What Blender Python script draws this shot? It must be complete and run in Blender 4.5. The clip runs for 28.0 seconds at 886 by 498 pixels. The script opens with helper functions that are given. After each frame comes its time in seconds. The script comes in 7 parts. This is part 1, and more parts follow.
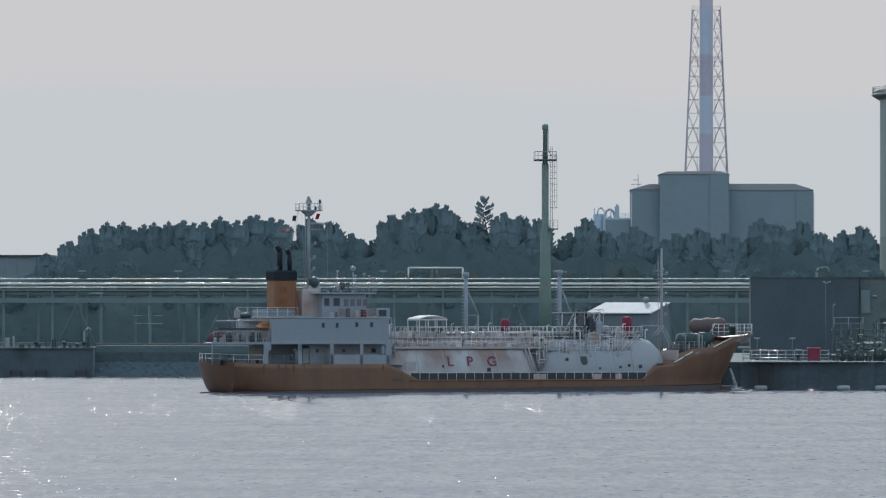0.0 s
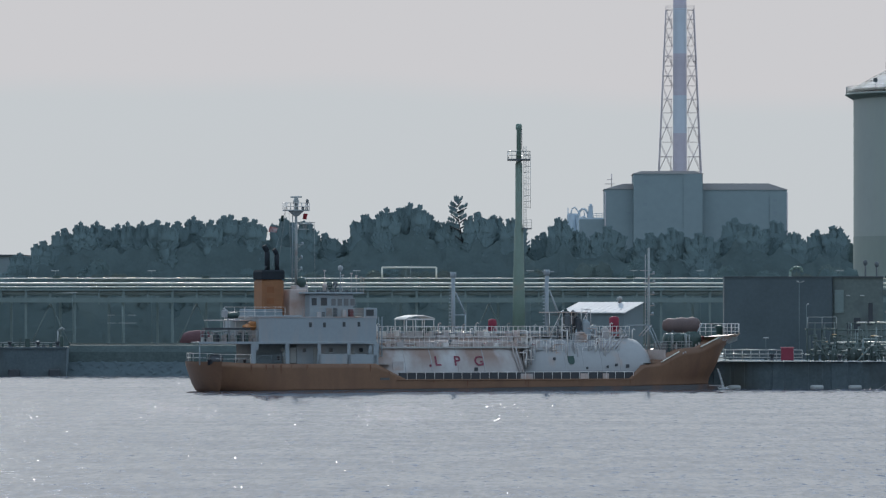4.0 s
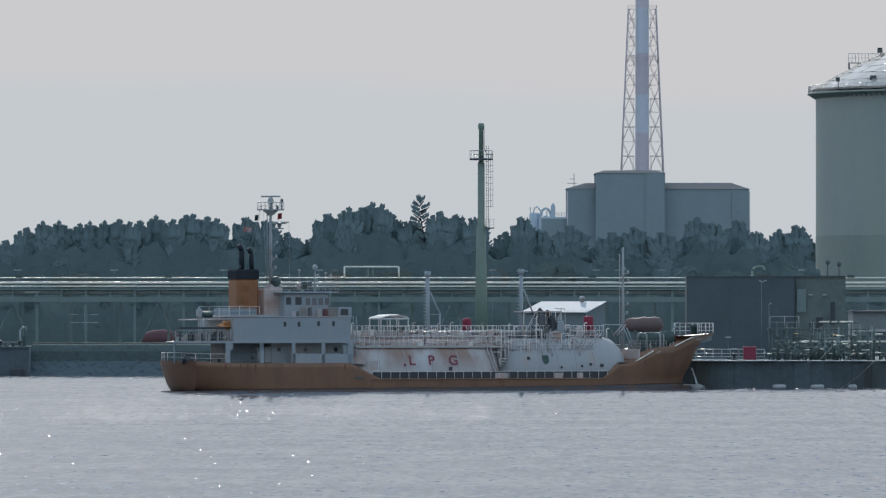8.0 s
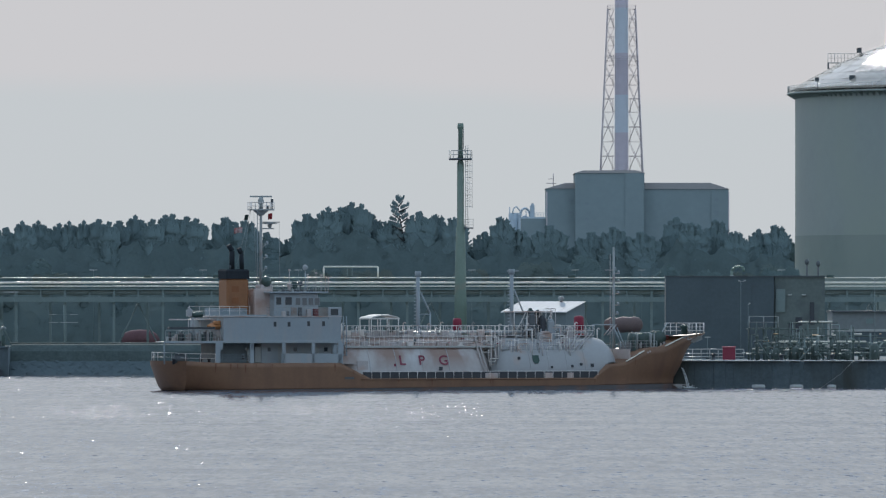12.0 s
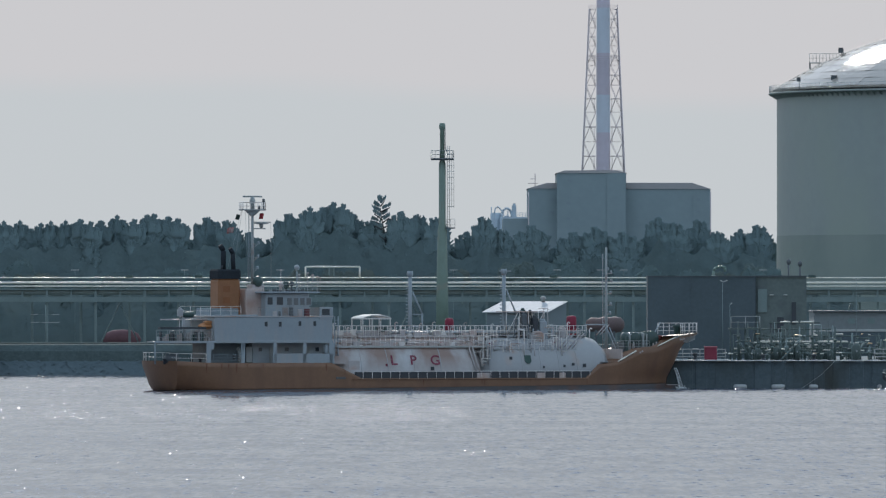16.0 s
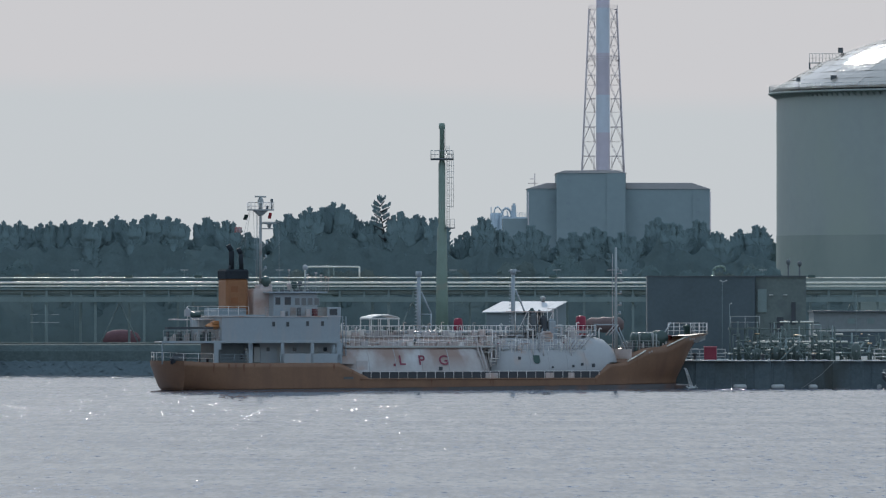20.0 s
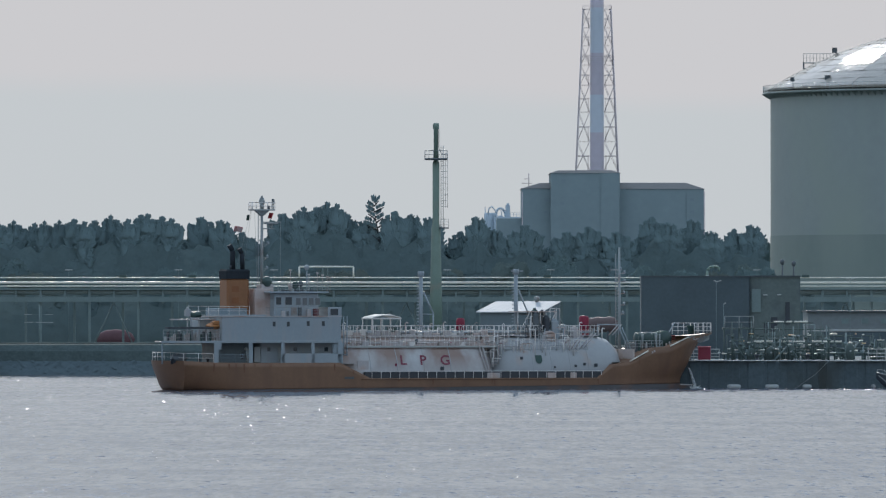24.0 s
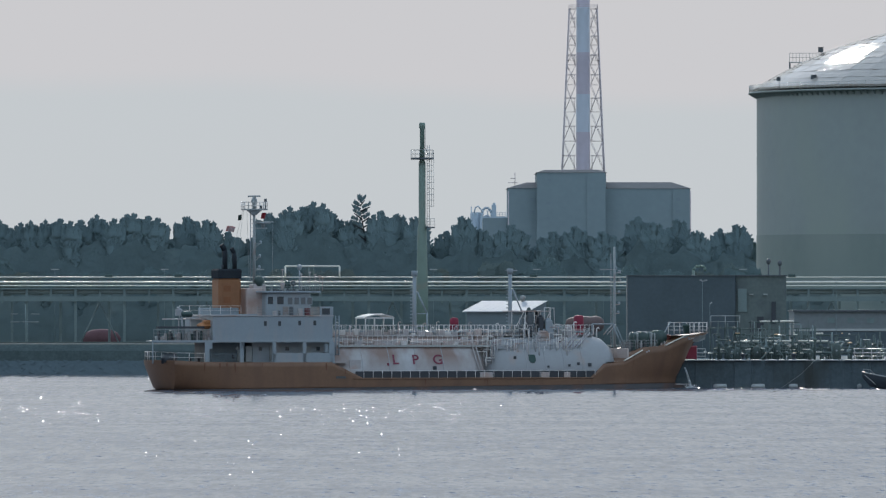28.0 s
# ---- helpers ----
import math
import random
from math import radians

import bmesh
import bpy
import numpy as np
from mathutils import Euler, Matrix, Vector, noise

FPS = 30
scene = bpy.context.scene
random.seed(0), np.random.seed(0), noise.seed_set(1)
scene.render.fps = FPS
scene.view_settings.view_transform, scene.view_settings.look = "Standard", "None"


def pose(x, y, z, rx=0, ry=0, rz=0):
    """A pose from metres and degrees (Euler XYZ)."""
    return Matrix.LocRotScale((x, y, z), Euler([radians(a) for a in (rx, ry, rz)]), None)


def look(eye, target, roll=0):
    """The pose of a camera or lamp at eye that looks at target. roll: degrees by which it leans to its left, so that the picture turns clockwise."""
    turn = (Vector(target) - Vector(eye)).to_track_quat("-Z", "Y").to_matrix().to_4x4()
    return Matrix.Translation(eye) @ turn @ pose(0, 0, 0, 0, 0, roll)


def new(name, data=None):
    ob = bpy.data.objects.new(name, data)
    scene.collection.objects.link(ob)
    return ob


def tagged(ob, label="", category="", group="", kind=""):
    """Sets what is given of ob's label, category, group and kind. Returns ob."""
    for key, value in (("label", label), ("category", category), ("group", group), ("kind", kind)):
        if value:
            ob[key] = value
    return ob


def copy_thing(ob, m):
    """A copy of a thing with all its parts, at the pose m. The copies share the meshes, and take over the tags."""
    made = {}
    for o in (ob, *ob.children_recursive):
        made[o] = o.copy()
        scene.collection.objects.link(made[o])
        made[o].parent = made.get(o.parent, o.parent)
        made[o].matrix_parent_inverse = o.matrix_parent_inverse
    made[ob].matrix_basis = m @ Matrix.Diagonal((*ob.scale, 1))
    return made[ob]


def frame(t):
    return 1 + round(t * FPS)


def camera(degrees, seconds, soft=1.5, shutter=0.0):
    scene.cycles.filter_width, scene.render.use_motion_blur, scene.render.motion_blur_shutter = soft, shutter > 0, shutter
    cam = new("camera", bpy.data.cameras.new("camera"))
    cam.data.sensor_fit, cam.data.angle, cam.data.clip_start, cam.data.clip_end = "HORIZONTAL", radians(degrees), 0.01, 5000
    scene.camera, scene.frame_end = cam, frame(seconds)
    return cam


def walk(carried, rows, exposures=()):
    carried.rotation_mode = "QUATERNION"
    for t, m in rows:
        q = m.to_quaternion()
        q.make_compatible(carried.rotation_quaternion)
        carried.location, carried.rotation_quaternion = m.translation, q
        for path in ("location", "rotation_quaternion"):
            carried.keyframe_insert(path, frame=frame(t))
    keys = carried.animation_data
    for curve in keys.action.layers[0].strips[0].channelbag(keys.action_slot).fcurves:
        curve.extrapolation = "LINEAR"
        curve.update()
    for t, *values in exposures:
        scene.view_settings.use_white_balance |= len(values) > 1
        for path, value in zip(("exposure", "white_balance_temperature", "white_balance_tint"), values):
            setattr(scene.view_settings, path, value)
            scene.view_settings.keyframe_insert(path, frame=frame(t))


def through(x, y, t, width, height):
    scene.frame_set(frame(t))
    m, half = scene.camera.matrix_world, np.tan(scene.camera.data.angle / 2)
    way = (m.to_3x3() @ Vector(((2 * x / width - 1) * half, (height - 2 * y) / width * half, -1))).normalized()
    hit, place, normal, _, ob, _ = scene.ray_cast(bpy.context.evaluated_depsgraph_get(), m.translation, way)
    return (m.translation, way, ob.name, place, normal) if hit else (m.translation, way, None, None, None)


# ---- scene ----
CLIP = 28.0
cam = camera(6.0, CLIP, 1.25)

EYE = (0.0, 0.0, 10.0)
# seconds, turn to the left, tilt up from level (degrees)
PAN = [
    (0.0, 0.7005, 0.3861), (0.5, 0.6990, 0.3859), (1.0, 0.6715, 0.3857), (1.5, 0.6525, 0.3855), (2.0, 0.6293, 0.3852), (2.5, 0.6064, 0.3850),
    (3.0, 0.5815, 0.3846), (3.5, 0.5525, 0.3842), (5.5, 0.4205, 0.3815), (6.0, 0.3847, 0.3808), (6.5, 0.3495, 0.3802), (7.0, 0.3191, 0.3799),
    (7.5, 0.2925, 0.3796), (8.0, 0.2665, 0.3794), (8.5, 0.2500, 0.3793), (9.0, 0.2530, 0.3796), (9.5, 0.2470, 0.3793), (10.0, 0.2225, 0.3792),
    (10.5, 0.2022, 0.3792), (11.0, 0.1785, 0.3792), (11.5, 0.1524, 0.3792), (12.0, 0.1262, 0.3792), (12.5, 0.1023, 0.3792), (14.5, 0.0318, 0.3792),
    (15.0, 0.0195, 0.3792), (15.5, 0.0105, 0.3792), (16.0, 0.0025, 0.3791), (16.5, -0.0015, 0.3788), (17.0, 0.0004, 0.3786), (17.5, 0.0012, 0.3790),
    (18.0, 0.0007, 0.3792), (20.0, 0.0004, 0.3792), (21.0, -0.0030, 0.3792), (21.5, -0.0045, 0.3792), (23.5, -0.0295, 0.3790), (24.0, -0.0400, 0.3787),
    (24.5, -0.0525, 0.3784), (25.0, -0.0625, 0.3780), (25.5, -0.0745, 0.3776), (26.0, -0.0881, 0.3770), (26.5, -0.1020, 0.3765), (27.0, -0.1125, 0.3762),
    (27.5, -0.1220, 0.3758), (28.0, -0.1340, 0.3753),
]
walk(cam, [(t, pose(*EYE, 90 + up, 0, left)) for t, left, up in PAN], [(0.0, 0.0, 6500, 10)])

# ---- world and sun ----
SUN_UP, SUN_LEFT = radians(26), radians(5.5)
world = bpy.data.worlds.new("sky")
scene.world = world
world.use_nodes = True
wn, wl = world.node_tree.nodes, world.node_tree.links
sky = wn.new("ShaderNodeTexSky")
sky.sky_type, sky.sun_disc = "NISHITA", False
sky.sun_elevation, sky.sun_rotation = SUN_UP, -SUN_LEFT
sky.air_density, sky.dust_density, sky.ozone_density = 1.0, 0.4, 2.0
wl.new(sky.outputs[0], wn["Background"].inputs[0])
wn["Background"].inputs[1].default_value = 0.05
# thin even haze over the whole sky
veil, both = wn.new("ShaderNodeBackground"), wn.new("ShaderNodeAddShader")
veil.inputs[0].default_value, veil.inputs[1].default_value = (0.432, 0.556, 0.69, 1), 1.06
wl.new(wn["Background"].outputs[0], both.inputs[0]), wl.new(veil.outputs[0], both.inputs[1])
wl.new(both.outputs[0], wn["World Output"].inputs[0])

sun = new("sun", bpy.data.lights.new("sun", "SUN"))
sun.data.energy, sun.data.angle, sun.data.color = 2.4, radians(0.6), (1.0, 0.95, 0.88)
sun.matrix_world = look((-math.sin(SUN_LEFT) * math.cos(SUN_UP) * 100, math.cos(SUN_LEFT) * math.cos(SUN_UP) * 100, math.sin(SUN_UP) * 100), (0, 0, 0))

# ---- materials ----
def mat(name, col, rough=0.6, metal=0.0, var=0.12, scale=1.0, bump=0.0, stain=None, amount=0.0, stain_scale=0.35, streak=1.0, through=0.0, stain_z=None, haze_sheen=0.0, vary=None, relief=0.05):
    """A painted, cast or natural surface: two scales of colour variation, fine relief, and stains of another colour."""
    m = bpy.data.materials.new(name)
    m.use_nodes = True
    n, lk = m.node_tree.nodes, m.node_tree.links
    b = n["Principled BSDF"]
    tc = n.new("ShaderNodeTexCoord")
    fine, broad = n.new("ShaderNodeTexNoise"), n.new("ShaderNodeTexNoise")
    fine.inputs["Scale"].default_value, fine.inputs["Detail"].default_value = 6.0 * scale, 6.0
    broad.inputs["Scale"].default_value, broad.inputs["Detail"].default_value = 0.7 * scale, 3.0
    for t in (fine, broad):
        lk.new(tc.outputs["Object"], t.inputs["Vector"])
    add = n.new("ShaderNodeMath")
    add.operation = "ADD"
    lk.new(fine.outputs["Fac"], add.inputs[0]), lk.new(broad.outputs["Fac"], add.inputs[1])
    ramp = n.new("ShaderNodeMapRange")
    ramp.inputs["From Min"].default_value, ramp.inputs["From Max"].default_value = 0.6, 1.4
    ramp.inputs["To Min"].default_value, ramp.inputs["To Max"].default_value = 1 - var, 1 + var
    lk.new(add.outputs[0], ramp.inputs["Value"])
    mul = n.new("ShaderNodeVectorMath")
    mul.operation = "SCALE"
    mul.inputs[0].default_value = col
    lk.new(ramp.outputs[0], mul.inputs["Scale"])
    colour = mul.outputs[0]
    if vary:
        # each plant leans towards another tint
        info, lean, tint = n.new("ShaderNodeObjectInfo"), n.new("ShaderNodeMapRange"), n.new("ShaderNodeMix")
        lean.inputs["From Min"].default_value, lean.inputs["From Max"].default_value = 0.35, 1.0
        tint.data_type = "RGBA"
        tint.inputs["B"].default_value = (*vary, 1)
        lk.new(info.outputs["Random"], lean.inputs["Value"]), lk.new(lean.outputs[0], tint.inputs["Factor"])
        lk.new(colour, tint.inputs["A"])
        colour = tint.outputs["Result"]
    if stain:
        mp = n.new("ShaderNodeMapping")
        mp.inputs["Scale"].default_value = (1, 1, streak)
        lk.new(tc.outputs["Object"], mp.inputs["Vector"])
        st = n.new("ShaderNodeTexNoise")
        st.inputs["Scale"].default_value, st.inputs["Detail"].default_value = stain_scale, 8.0
        lk.new(mp.outputs[0], st.inputs["Vector"])
        cut = n.new("ShaderNodeMapRange")
        cut.inputs["From Min"].default_value, cut.inputs["From Max"].default_value = 0.62 - 0.3 * amount, 0.82 - 0.3 * amount
        lk.new(st.outputs["Fac"], cut.inputs["Value"])
        fac = cut.outputs[0]
        if stain_z:
            # stains that run down from an upper edge
            xyz, rise, both = n.new("ShaderNodeSeparateXYZ"), n.new("ShaderNodeMapRange"), n.new("ShaderNodeMath")
            rise.inputs["From Min"].default_value, rise.inputs["From Max"].default_value = stain_z
            both.operation = "MULTIPLY"
            lk.new(tc.outputs["Object"], xyz.inputs[0]), lk.new(xyz.outputs["Z"], rise.inputs["Value"])
            lk.new(fac, both.inputs[0]), lk.new(rise.outputs[0], both.inputs[1])
            fac = both.outputs[0]
        mix = n.new("ShaderNodeMix")
        mix.data_type = "RGBA"
        lk.new(fac, mix.inputs["Factor"]), lk.new(colour, mix.inputs["A"])
        mix.inputs["B"].default_value = (*stain, 1)
        colour = mix.outputs["Result"]
    lk.new(colour, b.inputs["Base Color"])
    b.inputs["Roughness"].default_value, b.inputs["Metallic"].default_value = rough, metal
    # pale blue sheen lifts dark surfaces the way haze would
    if haze_sheen:
        b.inputs["Sheen Weight"].default_value, b.inputs["Sheen Roughness"].default_value = haze_sheen, 0.6
        b.inputs["Sheen Tint"].default_value = (0.75, 0.92, 1.0, 1)
    if bump:
        bp = n.new("ShaderNodeBump")
        bp.inputs["Strength"].default_value, bp.inputs["Distance"].default_value = bump, relief
        lk.new(add.outputs[0], bp.inputs["Height"]), lk.new(bp.outputs[0], b.inputs["Normal"])
    if through:
        # thin leaves let the light behind them through
        thin, both = n.new("ShaderNodeBsdfTranslucent"), n.new("ShaderNodeMixShader")
        lk.new(colour, thin.inputs["Color"])
        both.inputs[0].default_value = through
        lk.new(b.outputs[0], both.inputs[1]), lk.new(thin.outputs[0], both.inputs[2])
        lk.new(both.outputs[0], n["Material Output"].inputs["Surface"])
    return m


RAILW = mat("railing_white", (0.70, 0.675, 0.65), 0.4, var=0.1, stain=(0.4, 0.28, 0.2), amount=0.25, stain_scale=0.8)
RUST = (0.20, 0.085, 0.045)
HULL = mat("hull_orange", (0.194, 0.104, 0.059), 0.5, var=0.12, scale=0.5, bump=0.05, stain=(0.158, 0.083, 0.050), amount=0.45, stain_scale=0.55, streak=0.12)
BOOT = mat("boot_topping", (0.058, 0.054, 0.056), 0.6, scale=0.6, stain=(0.12, 0.06, 0.04), amount=0.35, streak=0.3)
# greyed and blued white: shade and haze are put into its base colour
WHITE = mat("dulled_white_paint", (0.272, 0.322, 0.352), 0.45, var=0.06, scale=0.5, stain=(0.33, 0.335, 0.34), amount=0.4, stain_scale=0.6, streak=0.15)
WORN = mat("worn_white_paint", (0.43, 0.41, 0.41), 0.55, var=0.12, scale=0.7, stain=(0.42, 0.27, 0.20), amount=0.42, stain_scale=0.45, streak=0.5)
TANK = mat("tank_paint", (0.315, 0.33, 0.34), 0.5, var=0.06, scale=0.4, stain=(0.42, 0.28, 0.2), amount=0.15, stain_scale=0.3, streak=0.5)
DECK = mat("deck_paint", (0.102, 0.105, 0.106), 0.7, var=0.2)
FUNNEL = mat("funnel_orange", (0.245, 0.105, 0.042), 0.5, scale=0.6, stain=(0.205, 0.085, 0.038), amount=0.3)
# soot black lifted and blued a little, with haze in the colour
SOOT = mat("sooty_black", (0.028, 0.034, 0.041), 0.9, var=0.2)
SOOT.node_tree.nodes["Principled BSDF"].inputs["Specular IOR Level"].default_value = 0.15
BLACK = mat("black_paint", (0.042, 0.05, 0.06), 0.55, var=0.25)
GREY = mat("grey_paint", (0.30, 0.33, 0.33), 0.5, stain=RUST, amount=0.15)
DARK = mat("dark_steel", (0.085, 0.10, 0.11), 0.5, var=0.3)
GREEN = mat("green_machinery", (0.04, 0.075, 0.07), 0.45, var=0.2)
RED = mat("red_paint", (0.20, 0.010, 0.035), 0.6)
LETTER = mat("red_letter_paint", (0.18, 0.022, 0.05), 0.5, var=0.2, stain=(0.5, 0.4, 0.4), amount=0.1, stain_scale=3)
ORANGE = mat("lifeboat_orange", (0.44, 0.19, 0.07), 0.4)
PINK = mat("faded_primer_pink", (0.47, 0.40, 0.375), 0.6, stain=(0.36, 0.25, 0.205), amount=0.3)
CANVAS = mat("awning_canvas", (0.62, 0.60, 0.57), 0.8, var=0.1)
# paler copy of the glass, with sky light put into its colour
PALEGLASS = mat("sky_lit_glass", (0.12, 0.14, 0.155), 0.12, var=0.15)
GLASS = mat("dark_glass", (0.028, 0.042, 0.055), 0.2, var=0.05)
STEEL = mat("galvanised_steel", (0.42, 0.44, 0.43), 0.45, 0.3, var=0.15)
CLAD = mat("pipe_cladding", (0.74, 0.715, 0.63), 0.45, 0.4, var=0.05, scale=0.6)
RACK = mat("rack_green_grey", (0.160, 0.215, 0.210), 0.6, haze_sheen=0.2, var=0.15)
FLARE = mat("flare_green", (0.17, 0.24, 0.20), 0.5, var=0.12, stain=(0.22, 0.2, 0.16), amount=0.2)
CONCRETE = mat("old_concrete", (0.094, 0.123, 0.136), 0.85, haze_sheen=0.15, var=0.25, scale=0.5, bump=0.4, stain=(0.06, 0.065, 0.06), amount=0.5, stain_scale=0.2, streak=0.4)
ROCK = mat("dark_rock", (0.086, 0.116, 0.128), 0.9, var=0.12, bump=0.1)
SOIL = mat("grassy_ground", (0.070, 0.094, 0.094), 0.95, var=0.3, scale=0.4, bump=0.4)
# leaf colours paler and bluer than real leaves: haze is put into them
FOLIAGE = mat("hazed_pine_needles", (0.180, 0.256, 0.270), 0.95, var=0.10, scale=0.35, through=0.08)
BROADLEAF = mat("hazed_mixed_leaves", (0.165, 0.240, 0.250), 0.9, var=0.10, scale=0.35, through=0.08, vary=(0.170, 0.208, 0.190))
# darker copy of the leaves, with shade put into the colour
DARKLEAF = mat("darkened_leaves", (0.135, 0.192, 0.200), 0.9, var=0.10, scale=0.35, through=0.08, vary=(0.140, 0.186, 0.186))
BARK = mat("pine_bark", (0.085, 0.095, 0.10), 0.9, var=0.3, bump=0.4)
SHEET = mat("grey_sheet_cladding", (0.215, 0.268, 0.282), 0.6, var=0.08, scale=0.2, stain=(0.2, 0.23, 0.22), amount=0.3, stain_scale=0.1)
ROOFGREY = mat("weathered_roof_sheet", (0.17, 0.165, 0.16), 0.8, var=0.08, scale=0.1)
# wall grey of the power plant carries the distance haze in its colour
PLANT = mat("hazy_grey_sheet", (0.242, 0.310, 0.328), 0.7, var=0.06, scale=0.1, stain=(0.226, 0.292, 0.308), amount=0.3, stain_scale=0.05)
# black paled and blued: haze over the jetty is in the colour
BLACKWALL = mat("black_cladding", (0.068, 0.096, 0.110), 0.6, var=0.15, scale=0.4)
ROOFW = mat("white_roof_sheet", (0.50, 0.51, 0.52), 0.75, 0.0, var=0.06)
TANKWALL = mat("storage_tank_green_grey", (0.278, 0.325, 0.312), 0.55, var=0.06, scale=0.1, stain=(0.30, 0.35, 0.31), amount=0.3, stain_scale=0.06, streak=0.3)
TANKLOW = mat("storage_tank_lower_green", (0.205, 0.258, 0.236), 0.55, var=0.06, scale=0.1, stain=(0.25, 0.30, 0.27), amount=0.3, stain_scale=0.06, streak=0.3)
TANKDOME = mat("dome_plate", (0.43, 0.395, 0.35), 0.06, 0.13, var=0.05, scale=0.3)
TANKDOME.node_tree.nodes["Principled BSDF"].inputs["Specular IOR Level"].default_value = 0.25
def dented(m):
    """Shallow wavy dents that lie along the rows of plates."""
    n, lk = m.node_tree.nodes, m.node_tree.links
    tc, mp, t, bp = n.new("ShaderNodeTexCoord"), n.new("ShaderNodeMapping"), n.new("ShaderNodeTexNoise"), n.new("ShaderNodeBump")
    mp.inputs["Scale"].default_value = (0.32, 0.32, 1.9)
    t.inputs["Scale"].default_value, t.inputs["Detail"].default_value = 1.0, 3.0
    bp.inputs["Strength"].default_value, bp.inputs["Distance"].default_value = 1.0, 0.065
    lk.new(tc.outputs["Object"], mp.inputs["Vector"]), lk.new(mp.outputs[0], t.inputs["Vector"])
    lk.new(t.outputs["Fac"], bp.inputs["Height"]), lk.new(bp.outputs[0], n["Principled BSDF"].inputs["Normal"])


dented(TANKDOME)
RUSTTANK = mat("rust_stained_tank_paint", (0.45, 0.455, 0.46), 0.5, var=0.1, scale=0.4, stain=(0.26, 0.185, 0.155), amount=1.0, stain_scale=0.26, streak=0.3, stain_z=(1.5, 4.0))
# chimney, lattice and far tower paled: distance haze put into their colours
STACKW = mat("stack_hazed_white", (0.61, 0.66, 0.73), 0.6, var=0.05, scale=0.1)
STACKR = mat("stack_hazed_red", (0.60, 0.545, 0.61), 0.6, var=0.06, scale=0.1)
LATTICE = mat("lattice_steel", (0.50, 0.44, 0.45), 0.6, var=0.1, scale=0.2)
FARBLUE = mat("far_hazed_blue_steel", (0.46, 0.55, 0.62), 0.6, var=0.1, scale=0.1)


def water_material():
    m = bpy.data.materials.new("harbour_water")
    m.use_nodes = True
    n, lk = m.node_tree.nodes, m.node_tree.links
    b = n["Principled BSDF"]
    b.inputs["Base Color"].default_value = (0.058, 0.077, 0.112, 1)
    b.inputs["IOR"].default_value = 1.333
    b.inputs["Specular Tint"].default_value = (0.92, 0.975, 1.0, 1)
    tc = n.new("ShaderNodeTexCoord")

    def ripple(sx, sy, detail):
        mp, t = n.new("ShaderNodeMapping"), n.new("ShaderNodeTexNoise")
        mp.inputs["Scale"].default_value = (sx, sy, 1)
        t.inputs["Scale"].default_value, t.inputs["Detail"].default_value, t.inputs["Roughness"].default_value = 1.0, detail, 0.6
        lk.new(tc.outputs["Object"], mp.inputs["Vector"]), lk.new(mp.outputs[0], t.inputs["Vector"])
        return t.outputs["Fac"], t.outputs["Color"]

    def calc(op, a, b):
        k = n.new("ShaderNodeMath")
        k.operation = op
        for i, v in enumerate((a, b)):
            if isinstance(v, float):
                k.inputs[i].default_value = v
            else:
                lk.new(v, k.inputs[i])
        return k.outputs[0]

    broad, chop, fine, gust = ripple(0.12, 0.035, 2.0)[0], ripple(0.55, 0.075, 2.0)[0], ripple(2.4, 0.16, 2.0)[0], ripple(0.010, 0.022, 3.0)[0]
    # slope towards the open water: long swell, chop and ripples; gusts change its strength
    strong = calc("ADD", 0.3, calc("MULTIPLY", gust, 1.4))
    slope = calc("ADD", calc("MULTIPLY", calc("SUBTRACT", broad, 0.5), 0.04), calc("MULTIPLY", calc("SUBTRACT", chop, 0.5), 0.10))
    slope = calc("ADD", slope, calc("MULTIPLY", calc("SUBTRACT", fine, 0.5), 0.09))
    dash = calc("MAXIMUM", calc("SUBTRACT", ripple(1.3, 0.35, 2.0)[0], 0.585), 0.0)
    slope = calc("ADD", slope, calc("MULTIPLY", dash, 1.9))
    lanes = calc("MULTIPLY", calc("SUBTRACT", ripple(0.007, 0.034, 3.0)[0], 0.5), 0.075)
    slope = calc("MAXIMUM", calc("ADD", calc("ADD", calc("MULTIPLY", slope, strong), lanes), 0.082), 0.062)
    side = calc("MULTIPLY", calc("SUBTRACT", ripple(1.7, 0.3, 2.0)[0], 0.5), 0.12)
    vec, nrm = n.new("ShaderNodeCombineXYZ"), n.new("ShaderNodeVectorMath")
    lk.new(side, vec.inputs["X"]), lk.new(calc("MULTIPLY", slope, -1.0), vec.inputs["Y"])
    vec.inputs["Z"].default_value = 1.0
    nrm.operation = "NORMALIZE"
    lk.new(vec.outputs[0], nrm.inputs[0]), lk.new(nrm.outputs[0], b.inputs["Normal"])
    b.inputs["Roughness"].default_value = 0.07
    return m


